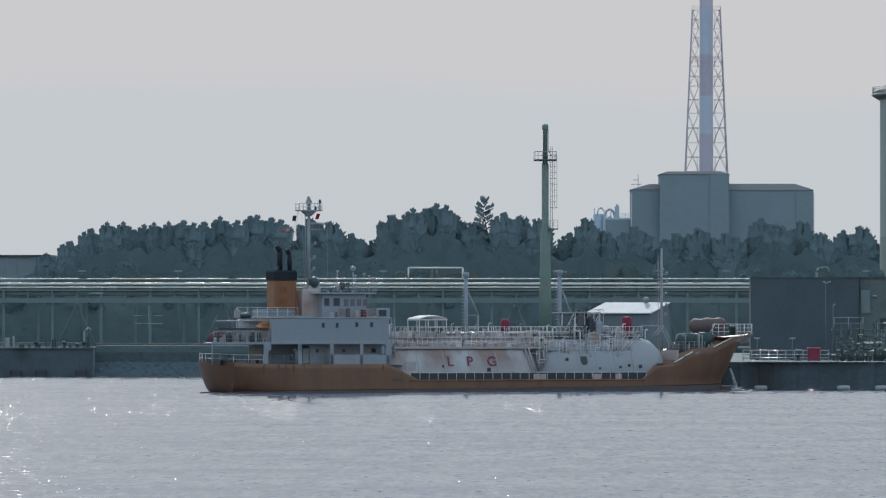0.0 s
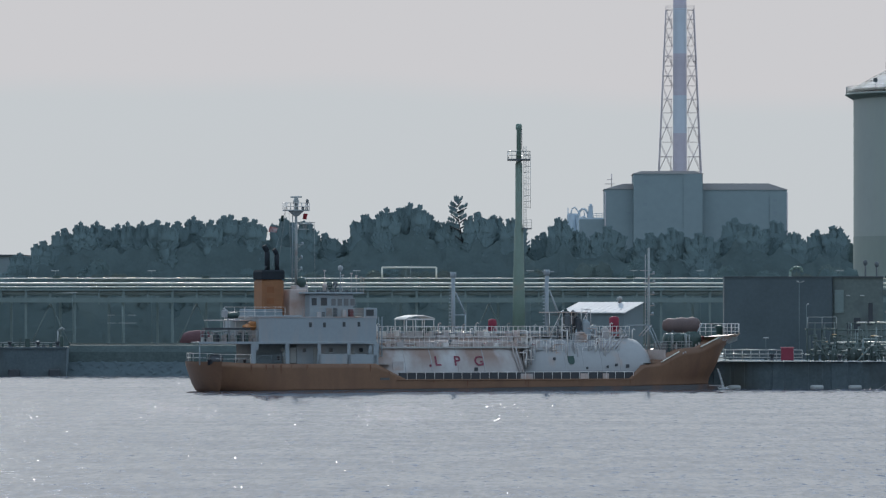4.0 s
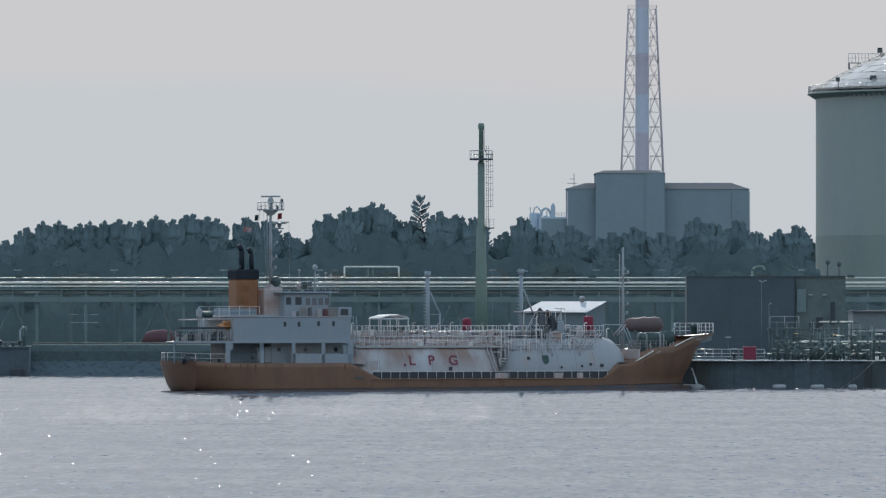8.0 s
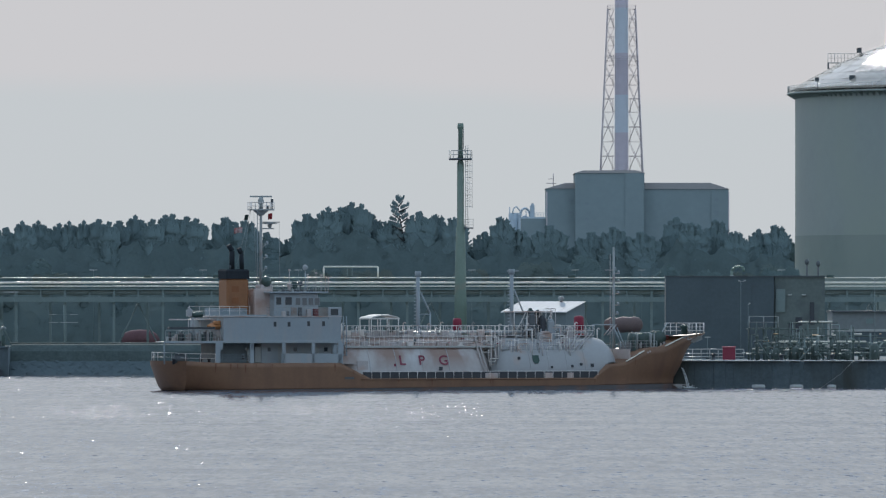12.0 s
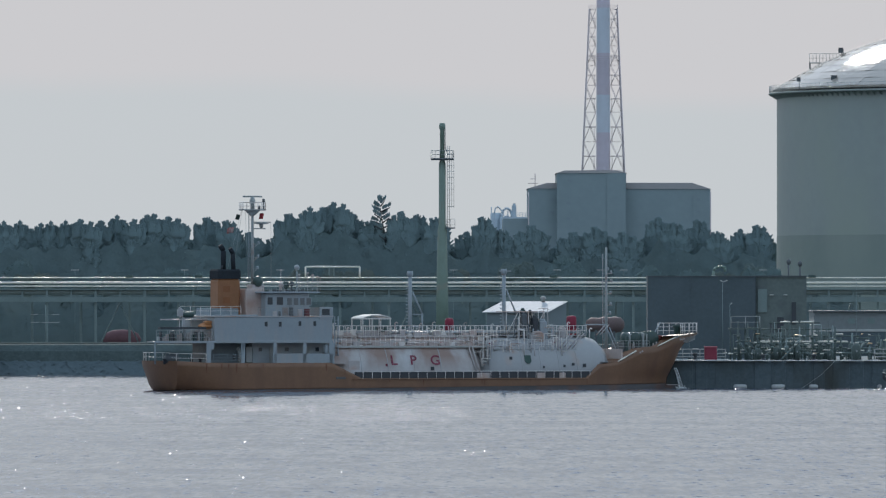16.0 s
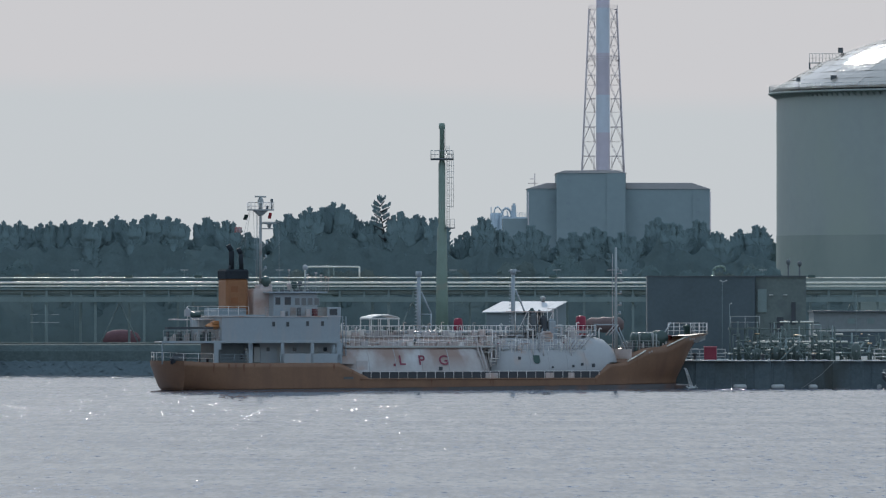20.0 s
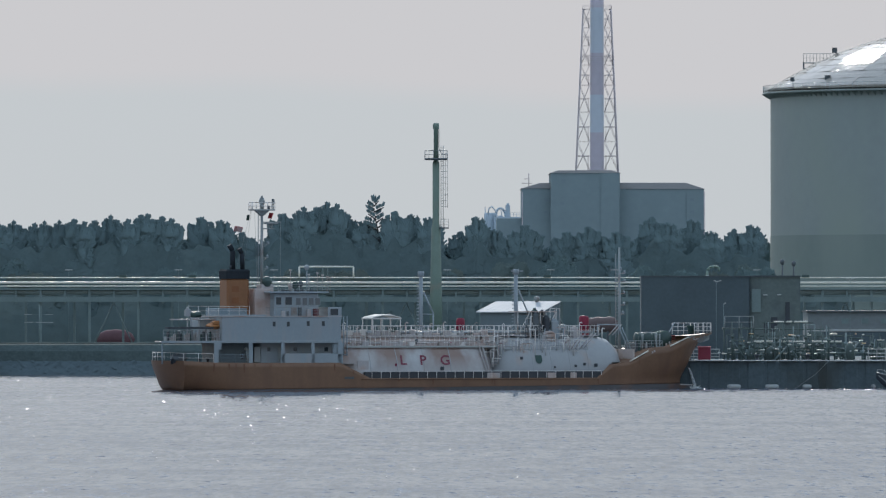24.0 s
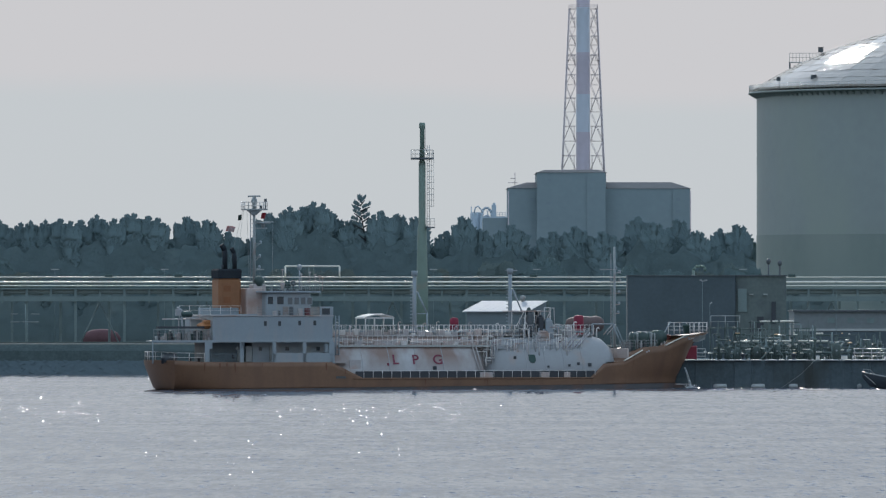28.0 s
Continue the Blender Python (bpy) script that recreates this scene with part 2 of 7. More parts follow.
def sky_material():
    """Plain pale sky behind everything, with the low bank of thin cloud over the horizon."""
    m = bpy.data.materials.new("hazy_sky")
    m.use_nodes = True
    n, lk = m.node_tree.nodes, m.node_tree.links
    n.remove(n["Principled BSDF"])
    em = n.new("ShaderNodeEmission")
    tc = n.new("ShaderNodeTexCoord")
    xyz = n.new("ShaderNodeSeparateXYZ")
    lk.new(tc.outputs["Object"], xyz.inputs[0])
    # the bank's upper edge: flat, then falling away to the right
    edge = n.new("ShaderNodeMapRange")
    edge.interpolation_type = "SMOOTHSTEP"
    edge.inputs["From Min"].default_value, edge.inputs["From Max"].default_value = -140.0, 150.0
    edge.inputs["To Min"].default_value, edge.inputs["To Max"].default_value = 134.0, 122.0
    lk.new(xyz.outputs["X"], edge.inputs["Value"])
    wob = n.new("ShaderNodeTexNoise")
    wob.inputs["Scale"].default_value, wob.inputs["Detail"].default_value = 0.012, 3.0
    lk.new(tc.outputs["Object"], wob.inputs["Vector"])
    def math_node(op, a, b):
        k = n.new("ShaderNodeMath")
        k.operation = op
        for i, v in enumerate((a, b)):
            if isinstance(v, float):
                k.inputs[i].default_value = v
            else:
                lk.new(v, k.inputs[i])
        return k.outputs[0]
    over = math_node("SUBTRACT", xyz.outputs["Z"], math_node("ADD", edge.outputs[0], math_node("MULTIPLY", wob.outputs["Fac"], 10.0)))
    band = n.new("ShaderNodeMapRange")
    band.interpolation_type = "SMOOTHSTEP"
    band.inputs["From Min"].default_value, band.inputs["From Max"].default_value = -14.0, 6.0
    lk.new(over, band.inputs["Value"])
    mix = n.new("ShaderNodeMix")
    mix.data_type = "RGBA"
    mix.inputs["A"].default_value, mix.inputs["B"].default_value = (0.554, 0.588, 0.613, 1), (0.598, 0.596, 0.616, 1)
    lk.new(band.outputs[0], mix.inputs["Factor"])
    # higher up the haze thins and the sky turns bluer
    thin, rise = n.new("ShaderNodeMix"), n.new("ShaderNodeMapRange")
    thin.data_type, rise.interpolation_type = "RGBA", "SMOOTHSTEP"
    rise.inputs["From Min"].default_value, rise.inputs["From Max"].default_value = 215.0, 620.0
    thin.inputs["B"].default_value = (0.605, 0.645, 0.680, 1)
    lk.new(xyz.outputs["Z"], rise.inputs["Value"]), lk.new(rise.outputs[0], thin.inputs["Factor"])
    lk.new(mix.outputs["Result"], thin.inputs["A"])
    lk.new(thin.outputs["Result"], em.inputs["Color"])
    lk.new(em.outputs[0], n["Material Output"].inputs["Surface"])
    return m


for m in (SOIL, ROCK, CONCRETE, FOLIAGE, BROADLEAF, DARKLEAF):
    m.node_tree.nodes["Principled BSDF"].inputs["Specular IOR Level"].default_value = 0.1
WATER, SKY = water_material(), sky_material()
CREST = mat("wave_crest_water", (0.05, 0.068, 0.092), 0.3, var=0.1)


# ---- mesh helpers ----
class Mesh:
    """Collects vertices and faces of one part."""

    def __init__(self):
        self.v, self.f, self.soft = [], [], []

    def add(self, verts, faces, soft=False):
        k = len(self.v)
        self.v += [tuple(p) for p in verts]
        self.f += [tuple(i + k for i in f) for f in faces]
        self.soft += [soft] * len(faces)
        return self

    def box(self, x0, x1, y0, y1, z0, z1, m=None):
        p = [(x, y, z) for z in (z0, z1) for y in (y0, y1) for x in (x0, x1)]
        if m:
            p = [m @ Vector(q) for q in p]
        return self.add(p, [(0, 2, 3, 1), (4, 5, 7, 6), (0, 1, 5, 4), (2, 6, 7, 3), (0, 4, 6, 2), (1, 3, 7, 5)])

    def bevelled(self, x0, x1, y0, y1, z0, z1, r):
        """A box with its upright and top edges chamfered."""
        def ring(i, z):
            a, b, c, d = x0 + i, x1 - i, y0 + i, y1 - i
            return [(a + r, c, z), (b - r, c, z), (b, c + r, z), (b, d - r, z), (b - r, d, z), (a + r, d, z), (a, d - r, z), (a, c + r, z)]
        return self.loft([ring(0, z0), ring(0, z1 - r), ring(r * 0.7, z1)], caps=True)

    def tube(self, p, q, r, n=8, r2=None, soft=True, caps=True):
        p, q = Vector(p), Vector(q)
        w = (q - p).normalized()
        u = w.orthogonal().normalized()
        s = w.cross(u)
        r2 = r if r2 is None else r2
        vs = [c + (u * math.cos(2 * math.pi * i / n) + s * math.sin(2 * math.pi * i / n)) * k for c, k in ((p, r), (q, r2)) for i in range(n)]
        fs = [(i, (i + 1) % n, n + (i + 1) % n, n + i) for i in range(n)]
        self.add(vs, fs, soft)
        if caps:
            k = len(self.v) - 2 * n
            self.f += [tuple(range(k + n - 1, k - 1, -1)), tuple(range(k + n, k + 2 * n))]
            self.soft += [False, False]
        return self

    def path(self, pts, r, n=6):
        for a, b in zip(pts, pts[1:]):
            self.tube(a, b, r, n)
        return self

    def loft(self, rings, caps=False, closed=True, soft=False):
        k, n = len(self.v), len(rings[0])
        self.v += [tuple(p) for ring in rings for p in ring]
        for j in range(len(rings) - 1):
            for i in range(n if closed else n - 1):
                a, b = k + j * n + i, k + j * n + (i + 1) % n
                self.f.append((a, b, b + n, a + n))
                self.soft.append(soft)
        if caps:
            self.f += [tuple(range(k + n - 1, k - 1, -1)), tuple(range(k + (len(rings) - 1) * n, k + len(rings) * n))]
            self.soft += [False, False]
        return self

    def lathe(self, c, prof, n=24, axis="z", soft=True, caps=True):
        """prof: pairs of radius and height along the axis, from c."""
        rings = []
        for r, h in prof:
            ring = []
            for i in range(n):
                a = 2 * math.pi * i / n
                if axis == "z":
                    ring.append((c[0] + r * math.cos(a), c[1] + r * math.sin(a), c[2] + h))
                else:
                    ring.append((c[0] + h, c[1] + r * math.cos(a), c[2] + r * math.sin(a)))
            rings.append(ring)
        return self.loft(rings, caps=caps, soft=soft)

    def data(self, name, material, turn=True):
        me = bpy.data.meshes.new(name)
        me.from_pydata(self.v, [], self.f)
        me.polygons.foreach_set("use_smooth", self.soft)
        if turn:
            bm = bmesh.new()
            bm.from_mesh(me)
            bmesh.ops.recalc_face_normals(bm, faces=bm.faces)
            bm.to_mesh(me)
            bm.free()
        me.materials.append(material)
        return me


def rounded(data, normals):
    """Leaves take the shading of the clump that they sit on."""
    data.polygons.foreach_set("use_smooth", [True] * len(data.polygons))
    data.normals_split_custom_set_from_vertices(normals)
    return data


def part(name, mesh, material, parent=None, label="", at=None):
    """Links a mesh as one object under a thing or part."""
    data = mesh if isinstance(mesh, bpy.types.Mesh) else mesh.data(name, material)
    ob = new(name, data)
    if parent:
        ob.parent = parent
    if at is not None:
        ob.matrix_basis = at
    if label:
        ob["label"] = label
    return ob


def thing(name, label, category, group="", kind="", at=None):
    ob = new(name)
    ob.empty_display_size = 0.5
    if at is not None:
        ob.matrix_basis = at
    return tagged(ob, label, category, group, kind)


def railing(parent, pts, height=1.05, gap=1.5, material=None, r=0.035, rails=3, name="railing", label=""):
    """A railing along a line of points: rails in one part, every post a piece of its own."""
    material = RAILW if material in (None, WHITE, WORN) else material
    up = Vector((0, 0, height))
    m = Mesh().path([Vector(p) + up for p in pts], r, 5)
    ob = part(name, m, material, parent, label)
    for k in range(1, rails):
        low = up * k / rails
        part("rail", Mesh().path([Vector(p) + low for p in pts], r * 0.7, 5), material, ob)
    post = Mesh().tube((0, 0, 0), (0, 0, height), r, 5).data("post", material)
    for j, (a, b) in enumerate(zip(pts, pts[1:])):
        a, b = Vector(a), Vector(b)
        n = max(1, round((b - a).length / gap))
        for i in range(n + (j == len(pts) - 2)):
            part("post", post, material, ob, at=Matrix.Translation(a.lerp(b, i / n)))
    return ob

# ---- water, land, sky ----
def water_sheet():
    """One sheet: waves where the camera looks over it, flat and a hand lower beyond."""
    rng = np.random.default_rng(7)
    rows, cols = 700, 220
    y = 1.0 / np.linspace(1 / 405.0, 1 / 1225.0, rows)
    u = np.linspace(-1, 1, cols)
    Y, U = np.meshgrid(y, u, indexing="ij")
    Xs = 6.0 + U * (0.068 * Y + 9)
    Xs = Xs + rng.uniform(-0.03, 0.03, Xs.shape)
    Zs = np.zeros_like(Xs)
    for k in range(46):
        length = 2.5 * 1.05 ** k
        turn = rng.normal(math.radians(62), 0.55)
        wave = 2 * math.pi / length
        steep = 0.0025
        amp = steep / wave
        far = np.clip((length - 0.0028 * Y * 0.9) / (0.002 * Y), 0, 1)
        Zs += amp * far * np.sin(wave * (Xs * math.cos(turn) + Y * math.sin(turn)) + rng.uniform(0, 6.28))
    calm = 0.62 + 0.38 * np.sin(Y / 23.0 + 1.3 * np.sin(Xs / 31.0) + 0.9 * np.sin(Y / 61.0)) * np.sin(Xs / 57.0 + Y / 90.0)
    Zs *= 0.55 + 0.6 * calm
    edge = np.minimum(1, (1 - np.abs(U)) * 12)
    Zs *= edge
    v = np.stack([Xs, Y, Zs], -1).reshape(-1, 3)
    i = np.arange((rows - 1) * (cols - 1))
    a = i // (cols - 1) * cols + i % (cols - 1)
    f = np.stack([a, a + 1, a + cols + 1, a + cols], -1)
    k = len(v)
    v = np.vstack([v, [(-2600, -400, -0.3), (2600, -400, -0.3), (2600, 4900, -0.3), (-2600, 4900, -0.3)]])
    me = bpy.data.meshes.new("water")
    me.from_pydata(v.tolist(), [], f.tolist() + [(k, k + 1, k + 2, k + 3)])
    me.polygons.foreach_set("use_smooth", [True] * len(me.polygons))
    me.materials.append(WATER)
    return me


water = tagged(part("water", water_sheet(), WATER), "grey rippled harbour water with sun glitter", "water", kind="structure")

# steep little wave crests, in groups that rise and sink by turns
crests = []
wrng = random.Random(19)
for g in range(8):
    m = Mesh()
    for _ in range(430):
        pick = wrng.random()
        # down and across as seen from the bank: the bright lane, the far shore, the open foreground
        if pick < 0.44:
            down, side_on_view = wrng.gauss(187, 10), -0.085 + 0.085 * wrng.random() ** 1.3 if wrng.random() < 0.93 else wrng.uniform(-0.06, 0.03)
        elif pick < 0.66:
            down, side_on_view = 124 + 48 * wrng.random() ** 1.4, wrng.uniform(-0.085, -0.03)
        elif pick < 0.75:
            down, side_on_view = wrng.uniform(195, 340), wrng.uniform(-0.075, 0.0)
        elif pick < 0.86:
            down, side_on_view = wrng.uniform(148.1, 149.4), wrng.uniform(0.025, 0.075)
        else:
            down, side_on_view = wrng.uniform(150, 300), wrng.uniform(-0.075, -0.01)
        y = 149600 / down
        x = side_on_view * y
        if pick > 0.91:
            # lapping along the ship's side
            s, off, a = wrng.uniform(-16, 24), 6.2 + wrng.random() ** 2 * 1.2, radians(21)
            x, y = s * math.cos(a) + off * math.sin(a), 1000.6 + s * math.sin(a) - off * math.cos(a)
        near = min(1.0, y / 900) * wrng.choice((0.5, 0.7, 1.0))
        w, h = wrng.uniform(0.023, 0.039) * near, wrng.uniform(0.033, 0.051) * near
        # glitter put into the shape: slopes aimed to throw the sun at the camera
        up, side = max(0.05, wrng.gauss(0.232, 0.06)), wrng.gauss(-0.18 - 2.1 * x / y, 0.07)
        d = h / up
        q = [(-w, -d, -h / 2), (w, -d, -h / 2), (w * 0.7, 0, h / 2), (-w * 0.7, 0, h / 2), (w, d * 0.6, -h / 2), (-w, d * 0.6, -h / 2)]
        q = [(x + a, y + b, c - side * a) for a, b, c in q]
        m.add(q, [(0, 1, 2, 3), (3, 2, 4, 5), (0, 3, 5), (1, 4, 2)])
    ob = part("wave_crest", m, CREST, water, "small steep glinting wave crests")
    ob["kind"] = "stuff"
    crests.append(ob)

back = Mesh()
ring0 = [(4750 * math.sin(radians(a)), 4750 * math.cos(radians(a)), -5) for a in range(0, 361, 3)]
back.loft([ring0, [(x, y, 1150) for x, y, z in ring0]], closed=False, soft=True)
tagged(part("backdrop", back, SKY), "pale hazy sky with a low thin cloud bank", "sky", kind="structure")

ground = Mesh()
ground.box(-2500, 2500, 1206, 4740, -1, 4.0)
tagged(part("ground", ground, SOIL), "flat grassy industrial shore ground", "ground", kind="structure")

# western quay: wall, cap, dark fender piles
quay = part("quay_west", Mesh().box(-400, -64.25, 1197, 1206.5, -1, 3.9), CONCRETE)
tagged(quay, "dark weathered concrete quay wall", "quay", kind="structure")
part("coping", Mesh().bevelled(-400, -64.09, 1196.8, 1198.2, 3.9, 4.12, 0.05), CONCRETE, quay)
fender = Mesh().bevelled(-0.8, 0.8, -0.5, 0.1, -1, 1.0, 0.15).data("fender", BLACK)
for k in range(9):
    part("fender", fender, BLACK, quay, at=pose(-65.93 - 4.6 * k - (k % 2) * 1.1, 1196.9, 0))

# rock bank between the quay and the jetty, one stone after another on the slope
bank = part("bank", Mesh().add([(-64.25, 1197.5, -0.8), (25, 1197.5, -0.8), (25, 1206.3, 3.95), (-64.25, 1206.3, 3.95)], [(0, 1, 2, 3)]), ROCK)
tagged(bank, "dark rock revetment along the shore", "embankment", kind="structure")
stone_kinds = []
for k in range(5):
    srng = random.Random(40 + k)
    ring = lambda z, r: [(r * math.cos(a * 1.047) * srng.uniform(0.75, 1.2), r * math.sin(a * 1.047) * srng.uniform(0.75, 1.2), z + srng.uniform(-0.06, 0.06)) for a in range(6)]
    stone_kinds.append(Mesh().loft([ring(-0.3, 0.5), ring(0.0, 0.62), ring(0.32, 0.34)], caps=True).data("stone", ROCK))
srng = random.Random(77)
for k in range(300):
    x, t = -63.85 + 47.5 * k / 300 + srng.uniform(-0.4, 0.4), ((k * 7) % 11) / 15.0
    ob = part("stone", stone_kinds[k % 5], ROCK, bank, at=pose(x, 1197.4 + 8.6 * t, -0.86 + 4.64 * t, 27 + srng.uniform(-1.5, 1.5), srng.uniform(-1.5, 1.5), srng.uniform(-40, 40)))
    ob.scale = (srng.uniform(0.8, 1.3), srng.uniform(0.8, 1.1), srng.uniform(0.14, 0.2))
lip = part("bank_top", Mesh().loft([[(x, 1202.6, 1.9), (x, 1203.4, 3.4), (x, 1205.2, 4.3), (x, 1208.4, 4.45), (x, 1208.4, 1.9)] for x in (-64.25, 25)], caps=True), SOIL)
tagged(lip, "low earth bank along the shore edge", "embankment", kind="structure")

# loading jetty: wall in bays with recesses, coping, pale floating fenders
jetty = part("jetty", Mesh().box(-5.68, 420, 1011.6, 1206.3, -1, 3.3), CONCRETE)
tagged(jetty, "dark concrete loading jetty", "jetty", kind="structure")
bay = 2.3
for k in range(44):
    x = 23.11 + k * bay * 1.02
    part("wall_panel", Mesh().bevelled(x, x + bay * (0.62 if k % 2 else 0.9), 1011.45 + 0.06 * (k % 3), 1011.7, -0.9, 3.2, 0.08), CONCRETE, jetty)
for a, b in ((1126, 1196), (1200, 1285), (1290, 1301), (1306, 1338), (1345, 1362), (1370, 1389), (1392, 1402), (1409, 1440), (1464, 1494), (1502, 1640)):
    part("coping", Mesh().bevelled((a - 784) * 0.07, (b - 784) * 0.07, 1010.9, 1012.2, 3.28, 3.4, 0.04), STEEL, jetty, "pale steel-capped edge")
pale = mat("pale_fender_rubber", (0.36, 0.38, 0.38), 0.7, var=0.25)
for px, w in ((1291, 27), (1356, 27), (1416, 18), (1529, 9), (1150, 26)):
    x, r = (px - 784) * 0.07, w * 0.03
    ob = part("floating_fender", Mesh().lathe((0, 0, 0), [(0.05, -r), (0.24, -r + 0.06), (0.3, -r + 0.3), (0.3, r - 0.3), (0.24, r - 0.06), (0.05, r)], 10, "x"), pale, at=pose(x, 1010.55, 0.22))
    tagged(ob, "pale floating fender against the jetty wall", "fender", group="jetty fenders")
    rng = random.Random(px)
    foot = Mesh().box(-r, r, 0.05, 0.45, -0.8, 0.12)
    part("mounting", foot, DARK, ob)

# ---- pipe rack ----
rack = thing("pipe_rack", "long grey-green steel pipe rack carrying bright clad pipes", "pipe rack")
for z, r, y in ((14, 0.085, 1240.2), (13.27, 0.15, 1239.3), (12.74, 0.085, 1238.5)):
    part("pipe", Mesh().tube((-420, y, z), (420, y, z), r, 24), CLAD, rack, "bright metal-clad pipe")
part("pipe", Mesh().tube((-420, 1239, 11.91), (420, 1239, 11.91), 0.42, 20), mat("dull_green_pipe", (0.235, 0.285, 0.275), 0.45), rack, "dull green pipe")
part("beam", Mesh().box(-420, 420, 1237.6, 1237.9, 10.46, 11.16), RACK, rack)
part("beam", Mesh().box(-420, 420, 1237.9, 1241.0, 12.19, 12.4), RACK, rack)
part("beam", Mesh().box(-420, 420, 1243.6, 1243.9, 10.58, 11.08), RACK, rack)
column = Mesh().box(-0.17, 0.17, -0.17, 0.17, 0, 12.32 - 4.0)
column.box(-0.26, 0.26, -0.26, 0.26, 0, 0.25)
column = column.data("column", RACK)
stub = Mesh().box(-0.13, 0.13, -0.13, 0.13, 0, 12.32 - 10.17).data("hanger", RACK)
brace = Mesh().tube((0, 0, 0), (2.9, 0, 6.2), 0.11, 6).data("brace", RACK)
step = 7.16
for k in range(-26, 22):
    x = -58.09 + k * step
    part("column", column, RACK, rack, at=pose(x, 1238.3, 4.0))
    part("column", column, RACK, rack, at=pose(x - 2.4, 1243.4, 4.0))
    part("hanger", stub, RACK, rack, at=pose(x + step / 2, 1238.3, 10.17))
    if k % 3 == 1:
        part("brace", brace, RACK, rack, at=pose(x + 0.5, 1240.8, 4.0))
        part("brace", brace, RACK, rack, at=pose(x + 6.4, 1240.8, 4.0, 0, 0, 180))
# expansion loop standing over the pipes, valves on the top pipe
loop = Mesh().path([(-20.23, 1240.2, 13.9), (-20.23, 1240.2, 15.6), (-12.27, 1240.2, 15.6), (-12.27, 1240.2, 13.9)], 0.13, 12)
part("expansion_loop", loop, CLAD, rack)
for dx in (-0.35, 0.35):
    part("loop_support", Mesh().tube((-16.41 + dx, 1240.3, 13.9), (-16.41 + dx, 1240.3, 15.47), 0.08, 6), RACK, rack)
valve = Mesh().bevelled(-0.55, 0.55, -0.25, 0.25, 0, 0.4, 0.1).data("valve", GREEN)
for px in (208, 335, -66, 986, 1203, 1460):
    part("valve", valve, GREEN, rack, at=pose((px - 784) * 0.08, 1240.2, 14.02))

# ---- flare stack ----
flare = thing("flare_stack", "tall green flare stack with railed platform and caged ladder", "flare stack")
fx, fy = -0.16, 1215
part("column", Mesh().lathe((fx, fy, 4), [(0.95, 0), (0.84, 8), (0.66, 20.96 - 4), (0.50, 21.53 - 4), (0.50, 30.3 - 4), (0.34, 30.79 - 4)], 24), FLARE, flare)
part("base_flange", Mesh().lathe((fx, fy, 4), [(1.3, 0), (1.3, 0.15), (1.0, 0.2)], 20), CONCRETE, flare)
part("tip", Mesh().lathe((fx, fy, 30.63), [(0.33, 0), (0.33, 4.6), (0.45, 4.75), (0.45, 5.25), (0.36, 5.5), (0.30, 5.5)], 16), FLARE, flare)
part("pilot_pipe", Mesh().path([(fx + 0.7, fy - 0.3, 31.93), (fx + 0.42, fy - 0.3, 32.5), (fx + 0.42, fy - 0.3, 35.34)], 0.05), DARK, flare)
pz = 31.04
platform = part("platform", Mesh().lathe((fx, fy, pz), [(0.5, -0.22), (1.66, -0.22), (1.66, 0.05), (0.5, 0.05)], 24, caps=False), DARK, flare)
ring_pts = [(fx + 1.62 * math.cos(2 * math.pi * i / 14), fy + 1.62 * math.sin(2 * math.pi * i / 14), pz) for i in range(15)]
railing(flare, ring_pts, 1.15, 0.7, STEEL, 0.035, 2)
lower = part("lower_platform", Mesh().box(fx + 0.5, fx + 1.85, fy - 0.8, fy + 0.5, 20.96, 21.13), DARK, flare)
railing(flare, [(fx + 0.6, fy - 0.78, 21.13), (fx + 1.82, fy - 0.78, 21.13), (fx + 1.82, fy + 0.45, 21.13)], 1.2, 0.6, STEEL, 0.03, 3)
lad = part("ladder", Mesh().tube((fx + 0.72, fy - 0.2, 20.96), (fx + 0.72, fy - 0.2, 32.9), 0.04, 5).tube((fx + 1.05, fy - 0.2, 20.96), (fx + 1.05, fy - 0.2, 32.9), 0.04, 5), STEEL, flare)
rung = Mesh().tube((0, 0, 0), (0.33, 0, 0), 0.025, 5).data("rung", STEEL)
z = 21.13
while z < 32.74:
    part("rung", rung, STEEL, lad, at=pose(fx + 0.72, fy - 0.2, z))
    z += 0.38
cage = Mesh()
for off in (0.30, 0.62):
    cage.tube((fx + 1.05 + off, fy - 0.45, 23.97), (fx + 1.05 + off, fy - 0.45, 31.77), 0.028, 5)
cage_ob = part("ladder_cage", cage, STEEL, flare)
hoop = Mesh().path([(0, 0, 0), (0.45, -0.35, 0), (0.95, -0.25, 0), (0.95, 0.2, 0), (0.5, 0.3, 0)], 0.03, 5).data("hoop", STEEL)
for k in range(10):
    part("hoop", hoop, STEEL, cage_ob, at=pose(fx + 0.72, fy - 0.2, 24.13 + k * 0.84))

# ---- storage tank ----
tank = thing("storage_tank", "large grey-green storage tank with bright metal dome", "storage tank")
tx, ty, tr = 92.18, 1400, 38.3
rim_z = 45.04
part("wall", Mesh().lathe((tx, ty, 4), [(tr - 1.34, 0), (tr - 1.34, 21.42 - 4)], 120, caps=False), TANKLOW, tank, "slightly greener lower wall course")
part("wall", Mesh().lathe((tx, ty, 21.42), [(tr - 1.37, 0), (tr - 1.37, rim_z - 0.3 - 21.42)], 120, caps=False), TANKWALL, tank)
part("rim", Mesh().lathe((tx, ty, rim_z), [(tr - 1.37, -0.34), (tr - 0.4, -0.3), (tr - 0.04, -0.26), (tr, -0.2), (tr, 0.0), (tr - 2.0, 0.1)], 120, caps=False), TANKWALL, tank, "overhanging steel rim")
